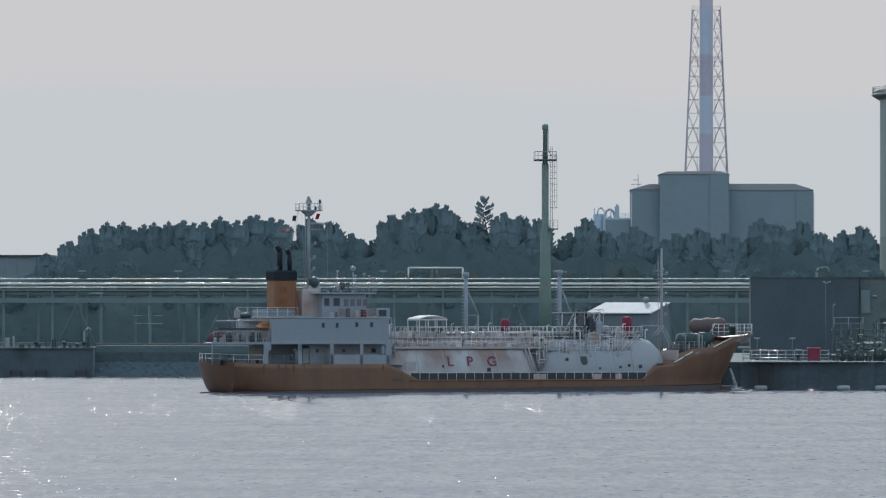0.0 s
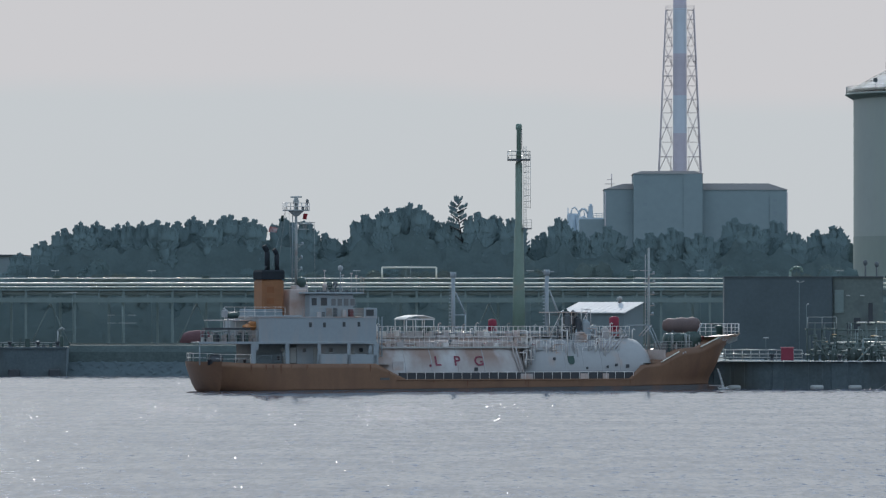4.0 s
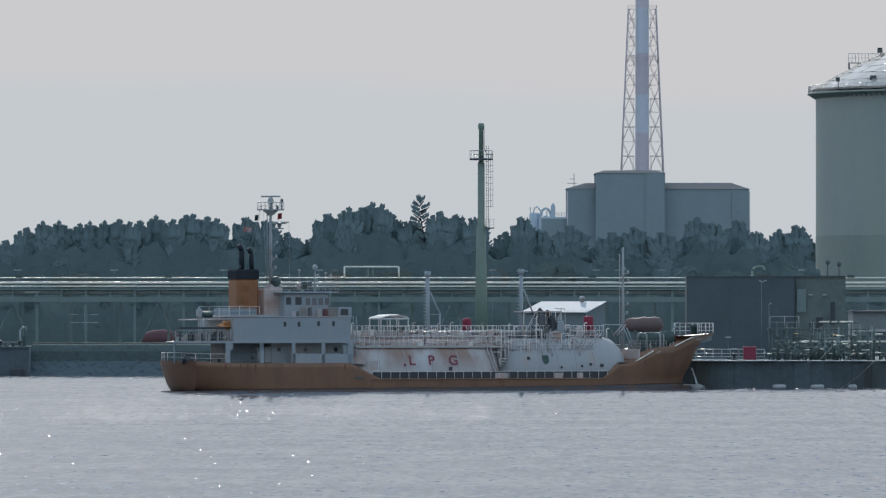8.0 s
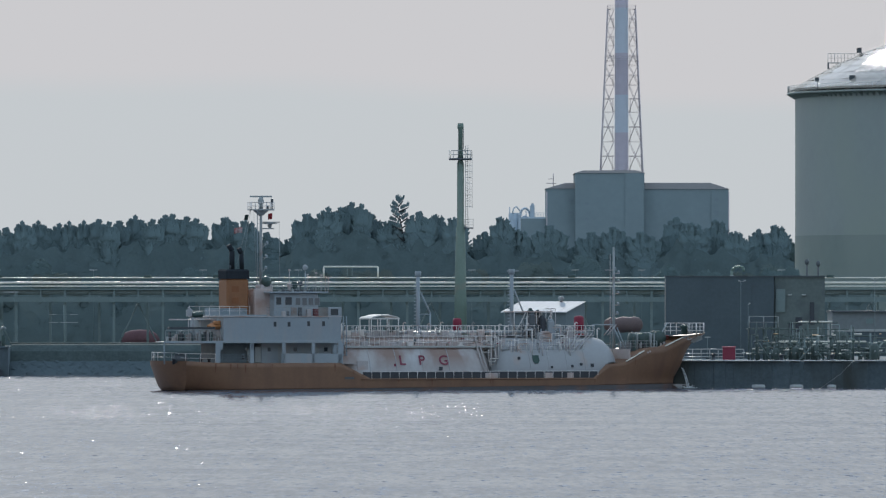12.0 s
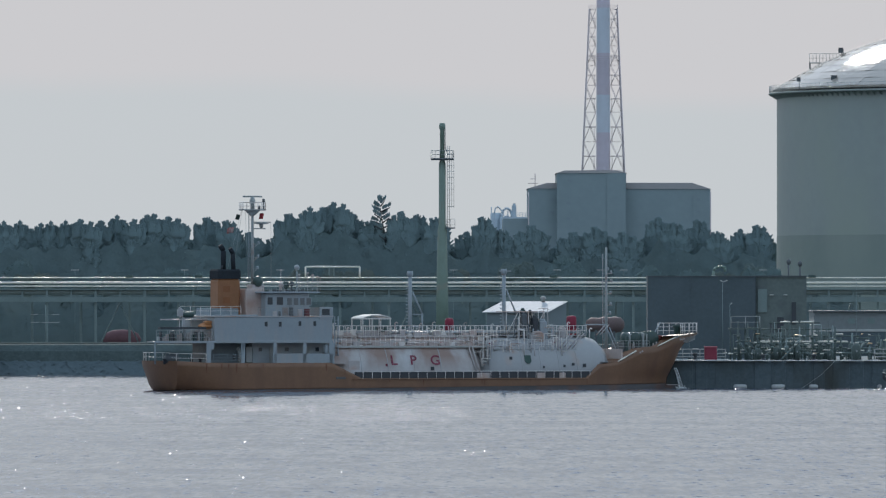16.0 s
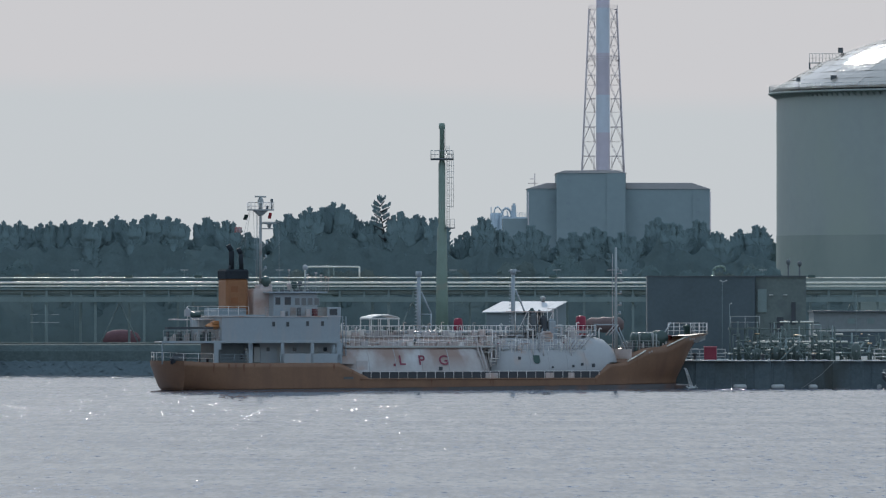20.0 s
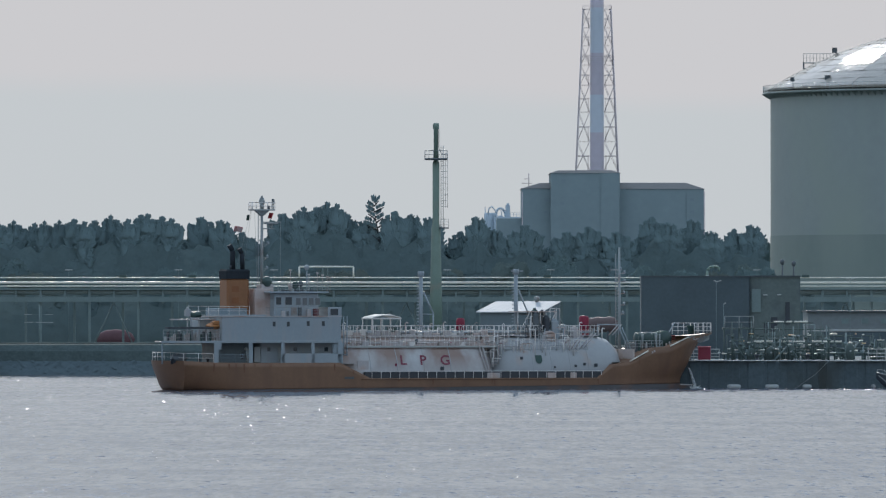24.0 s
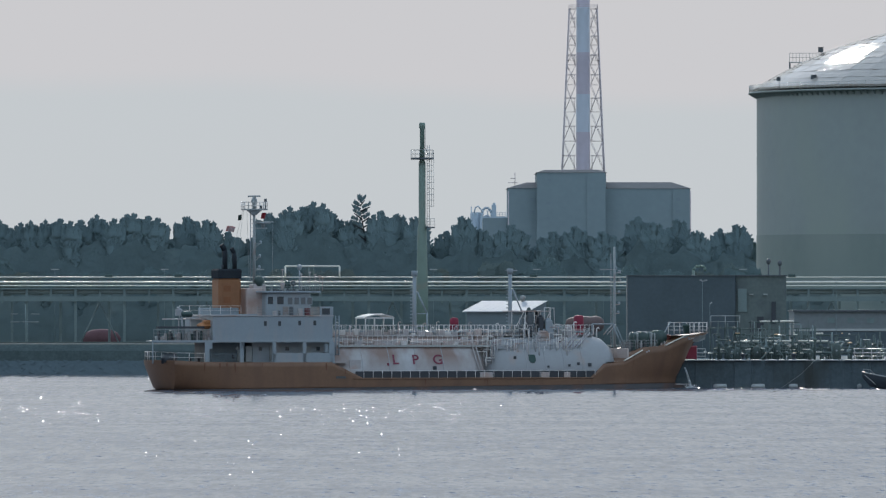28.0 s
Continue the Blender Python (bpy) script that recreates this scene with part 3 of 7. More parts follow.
gusset = Mesh().add([(tr - 1.38, y, z) for y in (-0.06, 0.06) for z in (-1.05, -0.3)] + [(tr - 0.12, y, -0.3) for y in (-0.06, 0.06)], [(0, 1, 4), (2, 5, 3), (0, 4, 5, 2), (0, 2, 3, 1)]).data("bracket", TANKWALL)
for k in range(60):
    part("bracket", gusset, TANKWALL, tank, at=pose(tx, ty, rim_z, 0, 0, 165 + 2.0 * k))
Rs, Rd, Hd = 69.2, 37.9, 11.4
dome = part("dome", Mesh().lathe((tx, ty, rim_z + 0.2), [(Rd * k / 16, math.sqrt(Rs * Rs - (Rd * k / 16) ** 2) - Rs + Hd) for k in range(16, 0, -1)] + [(0.05, Hd)], 96), TANKDOME, tank, "bright dented metal dome")
# lapped roof plates on the harbour side
plate_rng = random.Random(5)
for ring in range(1, 15):
    r0, r1 = 37.6 - ring * 2.1, 37.6 - (ring - 1) * 2.1 - 0.04
    n = max(8, int(30 - ring * 1.6))
    for i in range(n):
        a0 = math.pi + (i + 0.5 * (ring % 2)) * math.pi * 1.0 / n
        a1 = a0 + math.pi * 0.99 / n
        q = []
        tilt = plate_rng.uniform(-0.09, 0.09)
        for a, r in ((a0, r0), (a1, r0), (a1, r1), (a0, r1)):
            q.append((tx + r * math.cos(a), ty + r * math.sin(a), rim_z + 0.30 + math.sqrt(Rs * Rs - r * r) - Rs + Hd + (tilt if a == a0 else -tilt) * 0.6 + (0.035 if r == r1 else 0.0)))
        part("roof_plate", Mesh().add(q, [(0, 1, 2, 3)]), TANKDOME, dome)
rim_pts = [(tx + (tr - 0.15) * math.cos(radians(a)), ty + (tr - 0.15) * math.sin(radians(a)), rim_z) for a in range(165, 285, 3)]
railing(tank, rim_pts, 1.15, 1.0, STEEL, 0.035, 3)
for x, back, z, size in ((57.97, -21, 46.45, 0.68), (63.7, -21, 46.5, 0.95), (72.2, -21, 46.6, 0.75), (65.85, 0, 51.75, 0.85)):
    y = ty + back
    light = part("floodlight", Mesh().bevelled(x - size / 2, x + size / 2, y - 0.4, y + 0.4, z, z + size * 0.95, 0.15), DARK, tank, "dark floodlight box")
    part("hood", Mesh().box(x - size * 0.55, x + size * 0.55, y - 0.55, y + 0.4, z + size * 0.95, z + size), DARK, light)
    part("bracket", Mesh().tube((x + 0.1, y, z - 1.3), (x + 0.1, y, z), 0.06, 6), DARK, light)
gz = 50.15
part("gantry", Mesh().box(60.64, 63.45, ty - 0.8, ty + 0.8, gz - 0.15, gz), STEEL, tank)
part("gantry_leg", Mesh().tube((60.69, ty - 0.7, gz - 4.5), (60.69, ty - 0.7, gz), 0.14, 6), DARK, tank)
railing(tank, [(60.64, ty - 0.8, gz), (65.6, ty - 0.8, gz)], 1.45, 0.55, STEEL, 0.04, 2)

# ---- shed with white roof, seen across the ship's deck ----
shed = thing("pump_shed", "grey lean-to shed with a bright white sloping roof and vent", "shed", at=pose(12.46, 1152, 3.3, 0, 0, -35))
L, hw, eave, ridge = 5.0, 4.3, 9.15 - 3.3, 10.42 - 3.3
body = Mesh()
prof = [(-hw, 0), (0.3, 0), (0.3, ridge - 0.1), (-hw, eave)]
body.loft([[(-L, y, z) for y, z in prof], [(L, y, z) for y, z in prof]], caps=True)
# wall colour takes the hazy dark tone of what lies behind the shed
part("wall", body, mat("shed_wall_grey", (0.145, 0.185, 0.20), 0.7, var=0.1), shed)
for s in (-1,):
    panel = Mesh().loft([[(-L - 0.4, s * (hw + 0.45), eave - 0.2), (-L - 0.4, 0, ridge), (-L - 0.4, 0, ridge + 0.07), (-L - 0.4, s * (hw + 0.45), eave - 0.08)],
                         [(L + 0.4, s * (hw + 0.45), eave - 0.2), (L + 0.4, 0, ridge), (L + 0.4, 0, ridge + 0.07), (L + 0.4, s * (hw + 0.45), eave - 0.08)]], caps=True)
    roof = part("roof", panel, ROOFW, shed, "white sheet-metal roof slope")
    for k in range(11):
        x = -L + k * 1.0
        part("seam", Mesh().tube((x, s * (hw + 0.4), eave - 0.05), (x, s * 0.1, ridge + 0.1), 0.012, 4), ROOFW, roof)
vent = part("roof_vent", Mesh().lathe((1.5, -0.2, ridge - 0.1), [(0.24, 0), (0.24, 0.4), (0.42, 0.5), (0.36, 0.8), (0.1, 0.92)], 14), GREY, shed)

# ---- black building and its pale annexe ----
hall = thing("black_building", "tall black-clad windowless building on the jetty", "building")
part("wall", Mesh().box(25.6, 39.18, 1060, 1066, 3.3, 13.54), BLACKWALL, hall)
part("roof_edge", Mesh().box(25.55, 39.26, 1059.85, 1066.1, 13.54, 13.65), DARK, hall)
for k in range(6):
    x = 25.65 + k * (39.1 - 25.65) / 5
    part("rib", Mesh().box(x - 0.04, x + 0.04, 1059.97, 1060.0, 3.3, 13.47), BLACKWALL, hall)
annexe = thing("annexe_building", "dull grey-green annexe beside a black building", "building")
part("wall", Mesh().box(39.26, 45.56, 1060.5, 1077, 3.3, 13.54), mat("annexe_grey_green", (0.125, 0.158, 0.150), 0.7, var=0.2, scale=0.4, stain=(0.08, 0.10, 0.105), amount=0.4), annexe)
part("roof_edge", Mesh().box(39.22, 45.63, 1060.2, 1077.2, 13.54, 13.68), DARK, annexe)
part("door_panel", Mesh().box(39.47, 40.6, 1060.3, 1060.5, 9.08, 11.98), RACK, annexe, "paler tall panel")
for px, py, w, h in ((1408, 575, 8, 40), (1382, 588, 12, 26), (1370, 590, 7, 20)):
    part("opening", Mesh().box((px - 784) * 0.07, (px + w - 784) * 0.07, 1060.4, 1060.5, 10 + (540 - py) * 0.07, 10 + (540 - py + h) * 0.07), BLACK, annexe)
for px in (1372, 1397):
    lamp = part("wall_lamp", Mesh().bevelled(-0.25, 0.25, -0.3, 0, 0, 0.12, 0.03), STEEL, annexe, at=pose((px - 784) * 0.07, 1060.4, 11.2))

# long grey store behind the jetty pipework
store = thing("grey_store", "long pale grey low building behind pipework", "building")
part("wall", Mesh().box(48.68, 75.39, 1110, 1125, 3.3, 9.04), mat("pale_store_wall", (0.19, 0.215, 0.22), 0.7, var=0.12, scale=0.3), store)
part("band", Mesh().box(48.68, 75.39, 1109.8, 1110, 6.51, 6.81), STEEL, store)
part("lower_wall", Mesh().box(48.68, 75.39, 1109.9, 1110, 3.3, 6.44), BLACKWALL, store)
part("roof", Mesh().box(48.53, 75.39, 1109.5, 1125.4, 9.04, 9.26), DARK, store)
for k in range(6):
    x = 53.13 + k * 2.6
    part("window", Mesh().box(x, x + 0.9, 1109.9, 1110.0, 7.55, 8.22), RACK, store)

# ---- far left warehouse ----
ware = thing("warehouse", "pale grey warehouse with dark roof edge behind trees", "building")
part("wall", Mesh().box(-260, -88.14, 1500, 1540, 4, 18.82), SHEET, ware)
part("roof", Mesh().box(-261, -88.04, 1499.5, 1540.5, 18.82, 19.07), DARK, ware)
for k in range(12):
    part("rib", Mesh().box(-89.64 - k * 2.2, -89.64 - k * 2.2 + 0.15, 1499.9, 1500, 4, 18.72), SHEET, ware)

# ---- power plant ----
plant = thing("boiler_house", "large hazy grey power plant building", "building")
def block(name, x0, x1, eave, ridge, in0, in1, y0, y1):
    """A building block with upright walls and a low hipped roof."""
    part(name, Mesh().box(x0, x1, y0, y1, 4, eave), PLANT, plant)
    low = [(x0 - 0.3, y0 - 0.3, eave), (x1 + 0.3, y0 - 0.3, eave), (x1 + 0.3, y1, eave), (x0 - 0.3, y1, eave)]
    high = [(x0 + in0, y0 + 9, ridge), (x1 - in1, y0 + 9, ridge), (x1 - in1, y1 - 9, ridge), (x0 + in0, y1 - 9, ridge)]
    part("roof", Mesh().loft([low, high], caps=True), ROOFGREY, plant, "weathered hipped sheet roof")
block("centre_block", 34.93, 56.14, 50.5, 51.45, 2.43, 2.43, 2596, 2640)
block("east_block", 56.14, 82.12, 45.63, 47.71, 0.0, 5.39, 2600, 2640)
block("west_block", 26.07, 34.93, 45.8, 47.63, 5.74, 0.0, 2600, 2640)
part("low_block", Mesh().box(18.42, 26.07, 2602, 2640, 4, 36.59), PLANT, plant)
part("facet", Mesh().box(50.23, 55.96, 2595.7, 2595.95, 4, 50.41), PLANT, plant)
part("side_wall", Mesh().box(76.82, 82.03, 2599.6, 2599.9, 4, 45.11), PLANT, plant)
for x in (82.03, 26.16):
    part("corner_pipe", Mesh().tube((x, 2595.5, 4), (x, 2595.5, 44.76), 0.16, 6), LATTICE, plant)
LOUVRE = mat("louvre_grey", (0.225, 0.285, 0.31), 0.6)
louvre = Mesh().box(-0.6, 0.6, -0.03, 0, -0.45, 0.45).data("louvre", LOUVRE)
for px, py in ((1012, 316), (1010, 357), (1010, 385), (981, 350), (981, 373), (1245, 350), (1245, 372)):
    part("louvre", louvre, LOUVRE, plant, at=pose((px - 784) * 0.17, 2595.9 if 985 < px < 1107 else 2599.5, 10 + (540 - py) * 0.17))
ant = Mesh().tube((28.33, 2610, 46.5), (28.33, 2610, 50.67), 0.12, 5)
for py, w in ((311, 5), (319, 9)):
    ant.tube(((947 - w - 784) * 0.17, 2610, 10 + (540 - py) * 0.17), ((947 + w - 784) * 0.17, 2610, 10 + (540 - py) * 0.17), 0.1, 5)
part("aerial", ant, LATTICE, plant)

chimney = thing("lattice_chimney", "tall red-and-white banded chimney inside a steel lattice tower", "chimney")
cx, cy, fr = 50.13, 2650, 2.3
bands = [4, 51.98, 64.03, 75.9, 89.01, 103.18, 116.29]
for i, (a, b) in enumerate(zip(bands, bands[1:])):
    part("flue_band", Mesh().tube((cx, cy, a), (cx, cy, b), fr - 0.25 * a / 130, 28, fr - 0.25 * b / 130, caps=False), STACKR if i % 2 else STACKW, chimney, "red band with haze in its colour" if i % 2 else "pale grey-white band")
def tower_half(z):
    return 6.55 - (z - 52.51) * (6.55 - 4.34) / (102.65 - 52.51)
top = 102.65
levels = [4, 20, 36, 52.1, 61.2, 70.4, 78.9, 85.1, 91.3, 96.9, top]
corner = lambda i, z: (cx + tower_half(z) * (1, 1, -1, -1)[i % 4], cy + tower_half(z) * (-1, 1, 1, -1)[i % 4], z)
for i in range(4):
    part("leg", Mesh().tube(corner(i, 4), corner(i, top), 0.24, 6, 0.17), LATTICE, chimney)
for a, b in zip(levels, levels[1:]):
    for i in range(4):
        if a > 40:
            # two crossed panels on each face, beside the flue
            p0, p1, q0, q1 = Vector(corner(i, a)), Vector(corner(i, b)), Vector(corner(i + 1, a)), Vector(corner(i + 1, b))
            ka, kb = (tower_half(a) - fr) / (2 * tower_half(a)), (tower_half(b) - fr) / (2 * tower_half(b))
            for e0, e1, f0, f1 in ((p0, p1, p0.lerp(q0, ka), p1.lerp(q1, kb)), (q0, q1, q0.lerp(p0, ka), q1.lerp(p1, kb))):
                part("brace", Mesh().tube(e0, f1, 0.09, 4), LATTICE, chimney)
                part("brace", Mesh().tube(f0, e1, 0.09, 4), LATTICE, chimney)
                part("strut", Mesh().tube(e0.lerp(e1, 0.5), f0.lerp(f1, 0.5), 0.1, 4), LATTICE, chimney)
                part("stay", Mesh().tube(f0.lerp(e0, 0.12), f0.lerp(e0, 0.12).lerp(f1.lerp(e1, 0.12), 0.5), 0.06, 4), LATTICE, chimney)
                part("strut", Mesh().tube(e1, f1, 0.06, 4), LATTICE, chimney)
        else:
            part("strut", Mesh().tube(corner(i, b), corner(i + 1, b), 0.06, 4), LATTICE, chimney)
for z in (top, 86.53):
    h = tower_half(z) + 0.12
    part("platform", Mesh().box(cx - h, cx + h, cy - h, cy - h + 0.7, z, z + 0.04).box(cx - h, cx + h, cy + h - 0.7, cy + h, z, z + 0.04).box(cx - h, cx - h + 0.7, cy - h + 0.7, cy + h - 0.7, z, z + 0.04).box(cx + h - 0.7, cx + h, cy - h + 0.7, cy + h - 0.7, z, z + 0.04), LATTICE, chimney)
    railing(chimney, [(cx - h, cy - h, z), (cx + h, cy - h, z), (cx + h, cy + h, z), (cx - h, cy + h, z)], 1.2, 3, LATTICE, 0.035, 2)

far = thing("far_plant_tower", "pale blue far-off industrial tower and conveyor", "tower")
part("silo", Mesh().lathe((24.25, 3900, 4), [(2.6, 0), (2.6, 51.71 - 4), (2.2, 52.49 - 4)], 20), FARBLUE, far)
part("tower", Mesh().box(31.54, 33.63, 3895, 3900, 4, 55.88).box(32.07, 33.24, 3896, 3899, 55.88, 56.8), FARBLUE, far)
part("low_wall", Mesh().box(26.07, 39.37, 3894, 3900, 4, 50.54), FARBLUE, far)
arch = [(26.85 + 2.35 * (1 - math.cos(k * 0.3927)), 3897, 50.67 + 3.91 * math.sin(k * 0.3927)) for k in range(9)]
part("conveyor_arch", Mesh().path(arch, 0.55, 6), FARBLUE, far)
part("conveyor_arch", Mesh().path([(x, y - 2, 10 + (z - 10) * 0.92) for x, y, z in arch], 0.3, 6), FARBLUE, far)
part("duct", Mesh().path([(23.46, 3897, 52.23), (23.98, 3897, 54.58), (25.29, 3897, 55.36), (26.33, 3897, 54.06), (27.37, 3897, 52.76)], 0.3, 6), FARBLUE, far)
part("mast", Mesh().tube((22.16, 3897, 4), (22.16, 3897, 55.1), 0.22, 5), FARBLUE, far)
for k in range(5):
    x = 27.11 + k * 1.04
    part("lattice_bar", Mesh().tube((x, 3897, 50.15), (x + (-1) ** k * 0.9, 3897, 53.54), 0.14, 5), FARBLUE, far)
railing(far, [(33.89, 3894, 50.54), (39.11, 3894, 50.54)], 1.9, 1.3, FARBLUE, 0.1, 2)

# ---- equipment on the jetty ----
JZ = 3.3
RUSTY = mat("rust_brown_tank", (0.125, 0.088, 0.085), 0.7, var=0.2, stain=(0.14, 0.085, 0.075), amount=0.4)
PIPEG = mat("pipe_green_grey", (0.088, 0.120, 0.114), 0.8, 0.0, var=0.25)
PALEPIPE = mat("pale_pipe", (0.34, 0.36, 0.35), 0.35, 0.3, var=0.15)

# warm metal made up for the warm glints over the pipework
WARMGLINT = mat("warm_glint_metal", (0.75, 0.52, 0.30), 0.4, 0.5, var=0.15)
manifold = thing("loading_manifold", "dense grey-green pipe manifold with valves on the jetty", "pipework")
jr = random.Random(31)
# short bright clad runs stand in for sunlit dashes on the pipes
for a, b, z, d, r, m in ((1380, 1398, 7.93, 1032, 0.10, CLAD), (1402, 1412, 7.93, 1032, 0.10, CLAD), (1416, 1440, 7.93, 1032, 0.11, CLAD), (1345, 1378, 5.57, 1028, 0.09, CLAD),
                         (1392, 1436, 5.55, 1028, 0.09, CLAD), (1446, 1500, 5.56, 1027, 0.10, CLAD), (1478, 1492, 6.45, 1030, 0.1, CLAD), (1300, 1560, 4.7, 1034, 0.1, PIPEG),
                         (1320, 1540, 5.3, 1036, 0.11, PIPEG), (1350, 1520, 6.2, 1038, 0.09, PIPEG), (1330, 1470, 7.0, 1040, 0.08, PIPEG), (1290, 1600, 4.1, 1030, 0.12, PIPEG), (1360, 1450, 7.8, 1041, 0.08, PIPEG)):
    x0, x1 = (a - 784) * d / 14960, (b - 784) * d / 14960
    part("pipe", Mesh().tube((x0, d, z), (x1, d, z), r, 10), m, manifold)
for k in range(170):
    d = jr.uniform(1022, 1046)
    x = jr.uniform(1290, 1600)
    x = (x - 784) * d / 14960
    h = jr.uniform(0.8, 4.8) * (1 if x < 48 else 0.7)
    r = jr.uniform(0.025, 0.11)
    m = jr.choice((PIPEG, PIPEG, PIPEG, PIPEG, RACK))
    if k % 7 == 0:
        riser = part("riser", Mesh().path([(x, d, JZ), (x, d, JZ + h), (x + jr.choice((-1, 1)) * jr.uniform(0.6, 1.8), d, JZ + h), (x + jr.uniform(-1, 1), d - 0.5, JZ)], r, 8), m, manifold)
    else:
        riser = part("riser", Mesh().tube((x, d, JZ), (x, d, JZ + h), r, 8), m, manifold)
    part("valve_body", Mesh().lathe((x, d, JZ + h * 0.6), [(r, -0.2), (r + 0.14, -0.12), (r + 0.14, 0.12), (r, 0.2)], 10), m, riser)
    if k % 2:
        part("handwheel", Mesh().lathe((x, d - 0.3, JZ + h * 0.6), [(0.05, 0), (0.24, 0.02), (0.24, 0.07), (0.05, 0.1)], 10), jr.choice((GREY, PALEPIPE, PIPEG, PIPEG, FLARE)), riser)
for k in range(46):
    # short bright clad pieces, made up and strewn to give sun glints, some warm
    d = jr.uniform(1021, 1030)
    x, z = (jr.gauss(1410, 75) - 784) * d / 14960, jr.choice((4.1, 4.6, 5.3, 5.6, 6.4)) + jr.uniform(-0.15, 0.15)
    w = jr.uniform(0.06, 0.5)
    part("clad_piece", Mesh().tube((x - w, d, z), (x + w, d, z), jr.uniform(0.04, 0.075), 8), WARMGLINT if k % 6 == 0 else CLAD, manifold)
for k in range(14):
    x, d = (1300 + k * 22 - 784) * 0.069, 1033.0
    part("pipe_support", Mesh().box(x - 0.12, x + 0.12, d - 0.15, d + 0.15, JZ, 4.5).box(x - 0.4, x + 0.4, d - 0.2, d + 0.2, 4.5, 4.62), PIPEG, manifold)
railing(manifold, [(35.05, 1030, 7.2), (38.56, 1030, 7.2)], 1.4, 1.7, PALEPIPE, 0.05, 2, label="pale pipe frame railing")
part("platform", Mesh().box(34.84, 38.69, 1030, 1034, 7.0, 7.2), PIPEG, manifold)
for px in (1292, 1318, 1345):
    part("platform_leg", Mesh().tube(((px - 784) * 0.0689, 1030.5, JZ), ((px - 784) * 0.0689, 1030.5, 7.0), 0.1, 6), PIPEG, manifold)

vessel = thing("process_vessel", "dark upright process vessel on the jetty", "vessel", group="jetty vessels", at=pose(40.45, 1024, JZ))
part("shell", Mesh().lathe((0, 0, 0), [(0.35, 0), (0.35, 0.3), (0.5, 0.4), (0.5, 1.35), (0.3, 1.6), (0.05, 1.68)], 14), PIPEG, vessel)
part("nozzle", Mesh().tube((0, -0.5, 0.9), (0, -0.8, 0.9), 0.1, 8), GREY, vessel)
for px, d, s in ((1383, 1025, 1.0), (1410, 1023, 1.15), (1468, 1024, 0.8), (1515, 1021, 1.25), (1457, 1040, 2.1), (1340, 1026, 0.9)):
    v = copy_thing(vessel, pose((px - 784) * d / 14960, d, JZ))
    v.scale = (s * 0.85, s * 0.85, s)

box = thing("red_container", "red steel equipment box on the jetty edge", "container", at=pose(32.12, 1016, JZ))
part("body", Mesh().bevelled(-0.75, 0.75, -0.6, 0.6, 0.12, 1.6, 0.05), mat("jetty_red", (0.24, 0.025, 0.055), 0.5), box)
part("lid", Mesh().bevelled(-0.8, 0.8, -0.65, 0.65, 1.6, 1.72, 0.04), mat("jetty_red_lid", (0.42, 0.12, 0.14), 0.4), box)
for dx in (-0.6, 0.6):
    part("skid", Mesh().box(dx - 0.1, dx + 0.1, -0.6, 0.6, 0, 0.12), DARK, box)

lines = thing("jetty_pipe_rail", "low pale pipes and rails along the jetty edge", "pipework")
for z, m in ((3.75, PALEPIPE), (4.15, PALEPIPE), (4.65, PALEPIPE)):
    part("pipe", Mesh().tube((23.55, 1018, z), (34.02, 1018, z), 0.06, 8), m, lines)
    part("pipe", Mesh().tube((51.79, 1018, z), (60.97, 1018, z), 0.07, 8), m, lines)
for k in range(11):
    part("post", Mesh().tube((23.68 + k * 1.03, 1018, JZ), (23.68 + k * 1.03, 1018, 4.7), 0.05, 6), PALEPIPE, lines)
for k in range(9):
    part("post", Mesh().tube((51.92 + k * 1.03, 1018, JZ), (51.92 + k * 1.03, 1018, 4.7), 0.05, 6), PALEPIPE, lines)


def lamp_post(x, y, z0, z1, label, arms, head=0.55):
    t = thing("lamp_post", label, "lamp post", group="shore lamp posts", at=pose(x, y, z0))
    part("pole", Mesh().tube((0, 0, 0), (0, 0, z1 - z0), 0.035, 8, 0.025), RACK, t)
    part("base", Mesh().bevelled(-0.2, 0.2, -0.2, 0.2, 0, 0.3, 0.03), CONCRETE, t)
    for s in arms:
        arm = part("arm", Mesh().tube((0, 0, z1 - z0 - 0.1), (s, 0, z1 - z0 + 0.05), 0.04, 6), STEEL, t)
        part("lamp_head", Mesh().bevelled(s - head / 2, s + head / 2, -0.16, 0.16, z1 - z0, z1 - z0 + 0.14, 0.05), PALEPIPE, arm)
    return t


lamp_post(34.74, 1052, JZ, 12.95, "slim steel lamp post with two small heads", (-0.2, 0.5), 0.25)
lamp_post(51.11, 1046, JZ, 13.15, "slim steel lamp post with two small heads", (-0.3, 0.3), 0.4)
lamp_post(35.59, 1050, JZ, 10.14, "short steel lamp post", (0.2,), 0.2)
lamp_post(30.3, 1042, JZ, 5.96, "short wide-headed lamp post", (0.0,), 0.7)
lamp_post(25.98, 1042, JZ, 5.96, "short wide-headed lamp post", (0.0,), 0.7)
for px in (-39, 132, 326, 495, 802, 985, 1103, 1350):
    lamp_post((px - 784) * 0.0842, 1260, 4, 15.14, "tall lamp post with flat wide head behind the rack", (0.0,), 1.15)
lamp_post(-65.12, 1230, 4, 11.81, "lamp post with a long flat head by the rack", (-0.4,), 2.2)

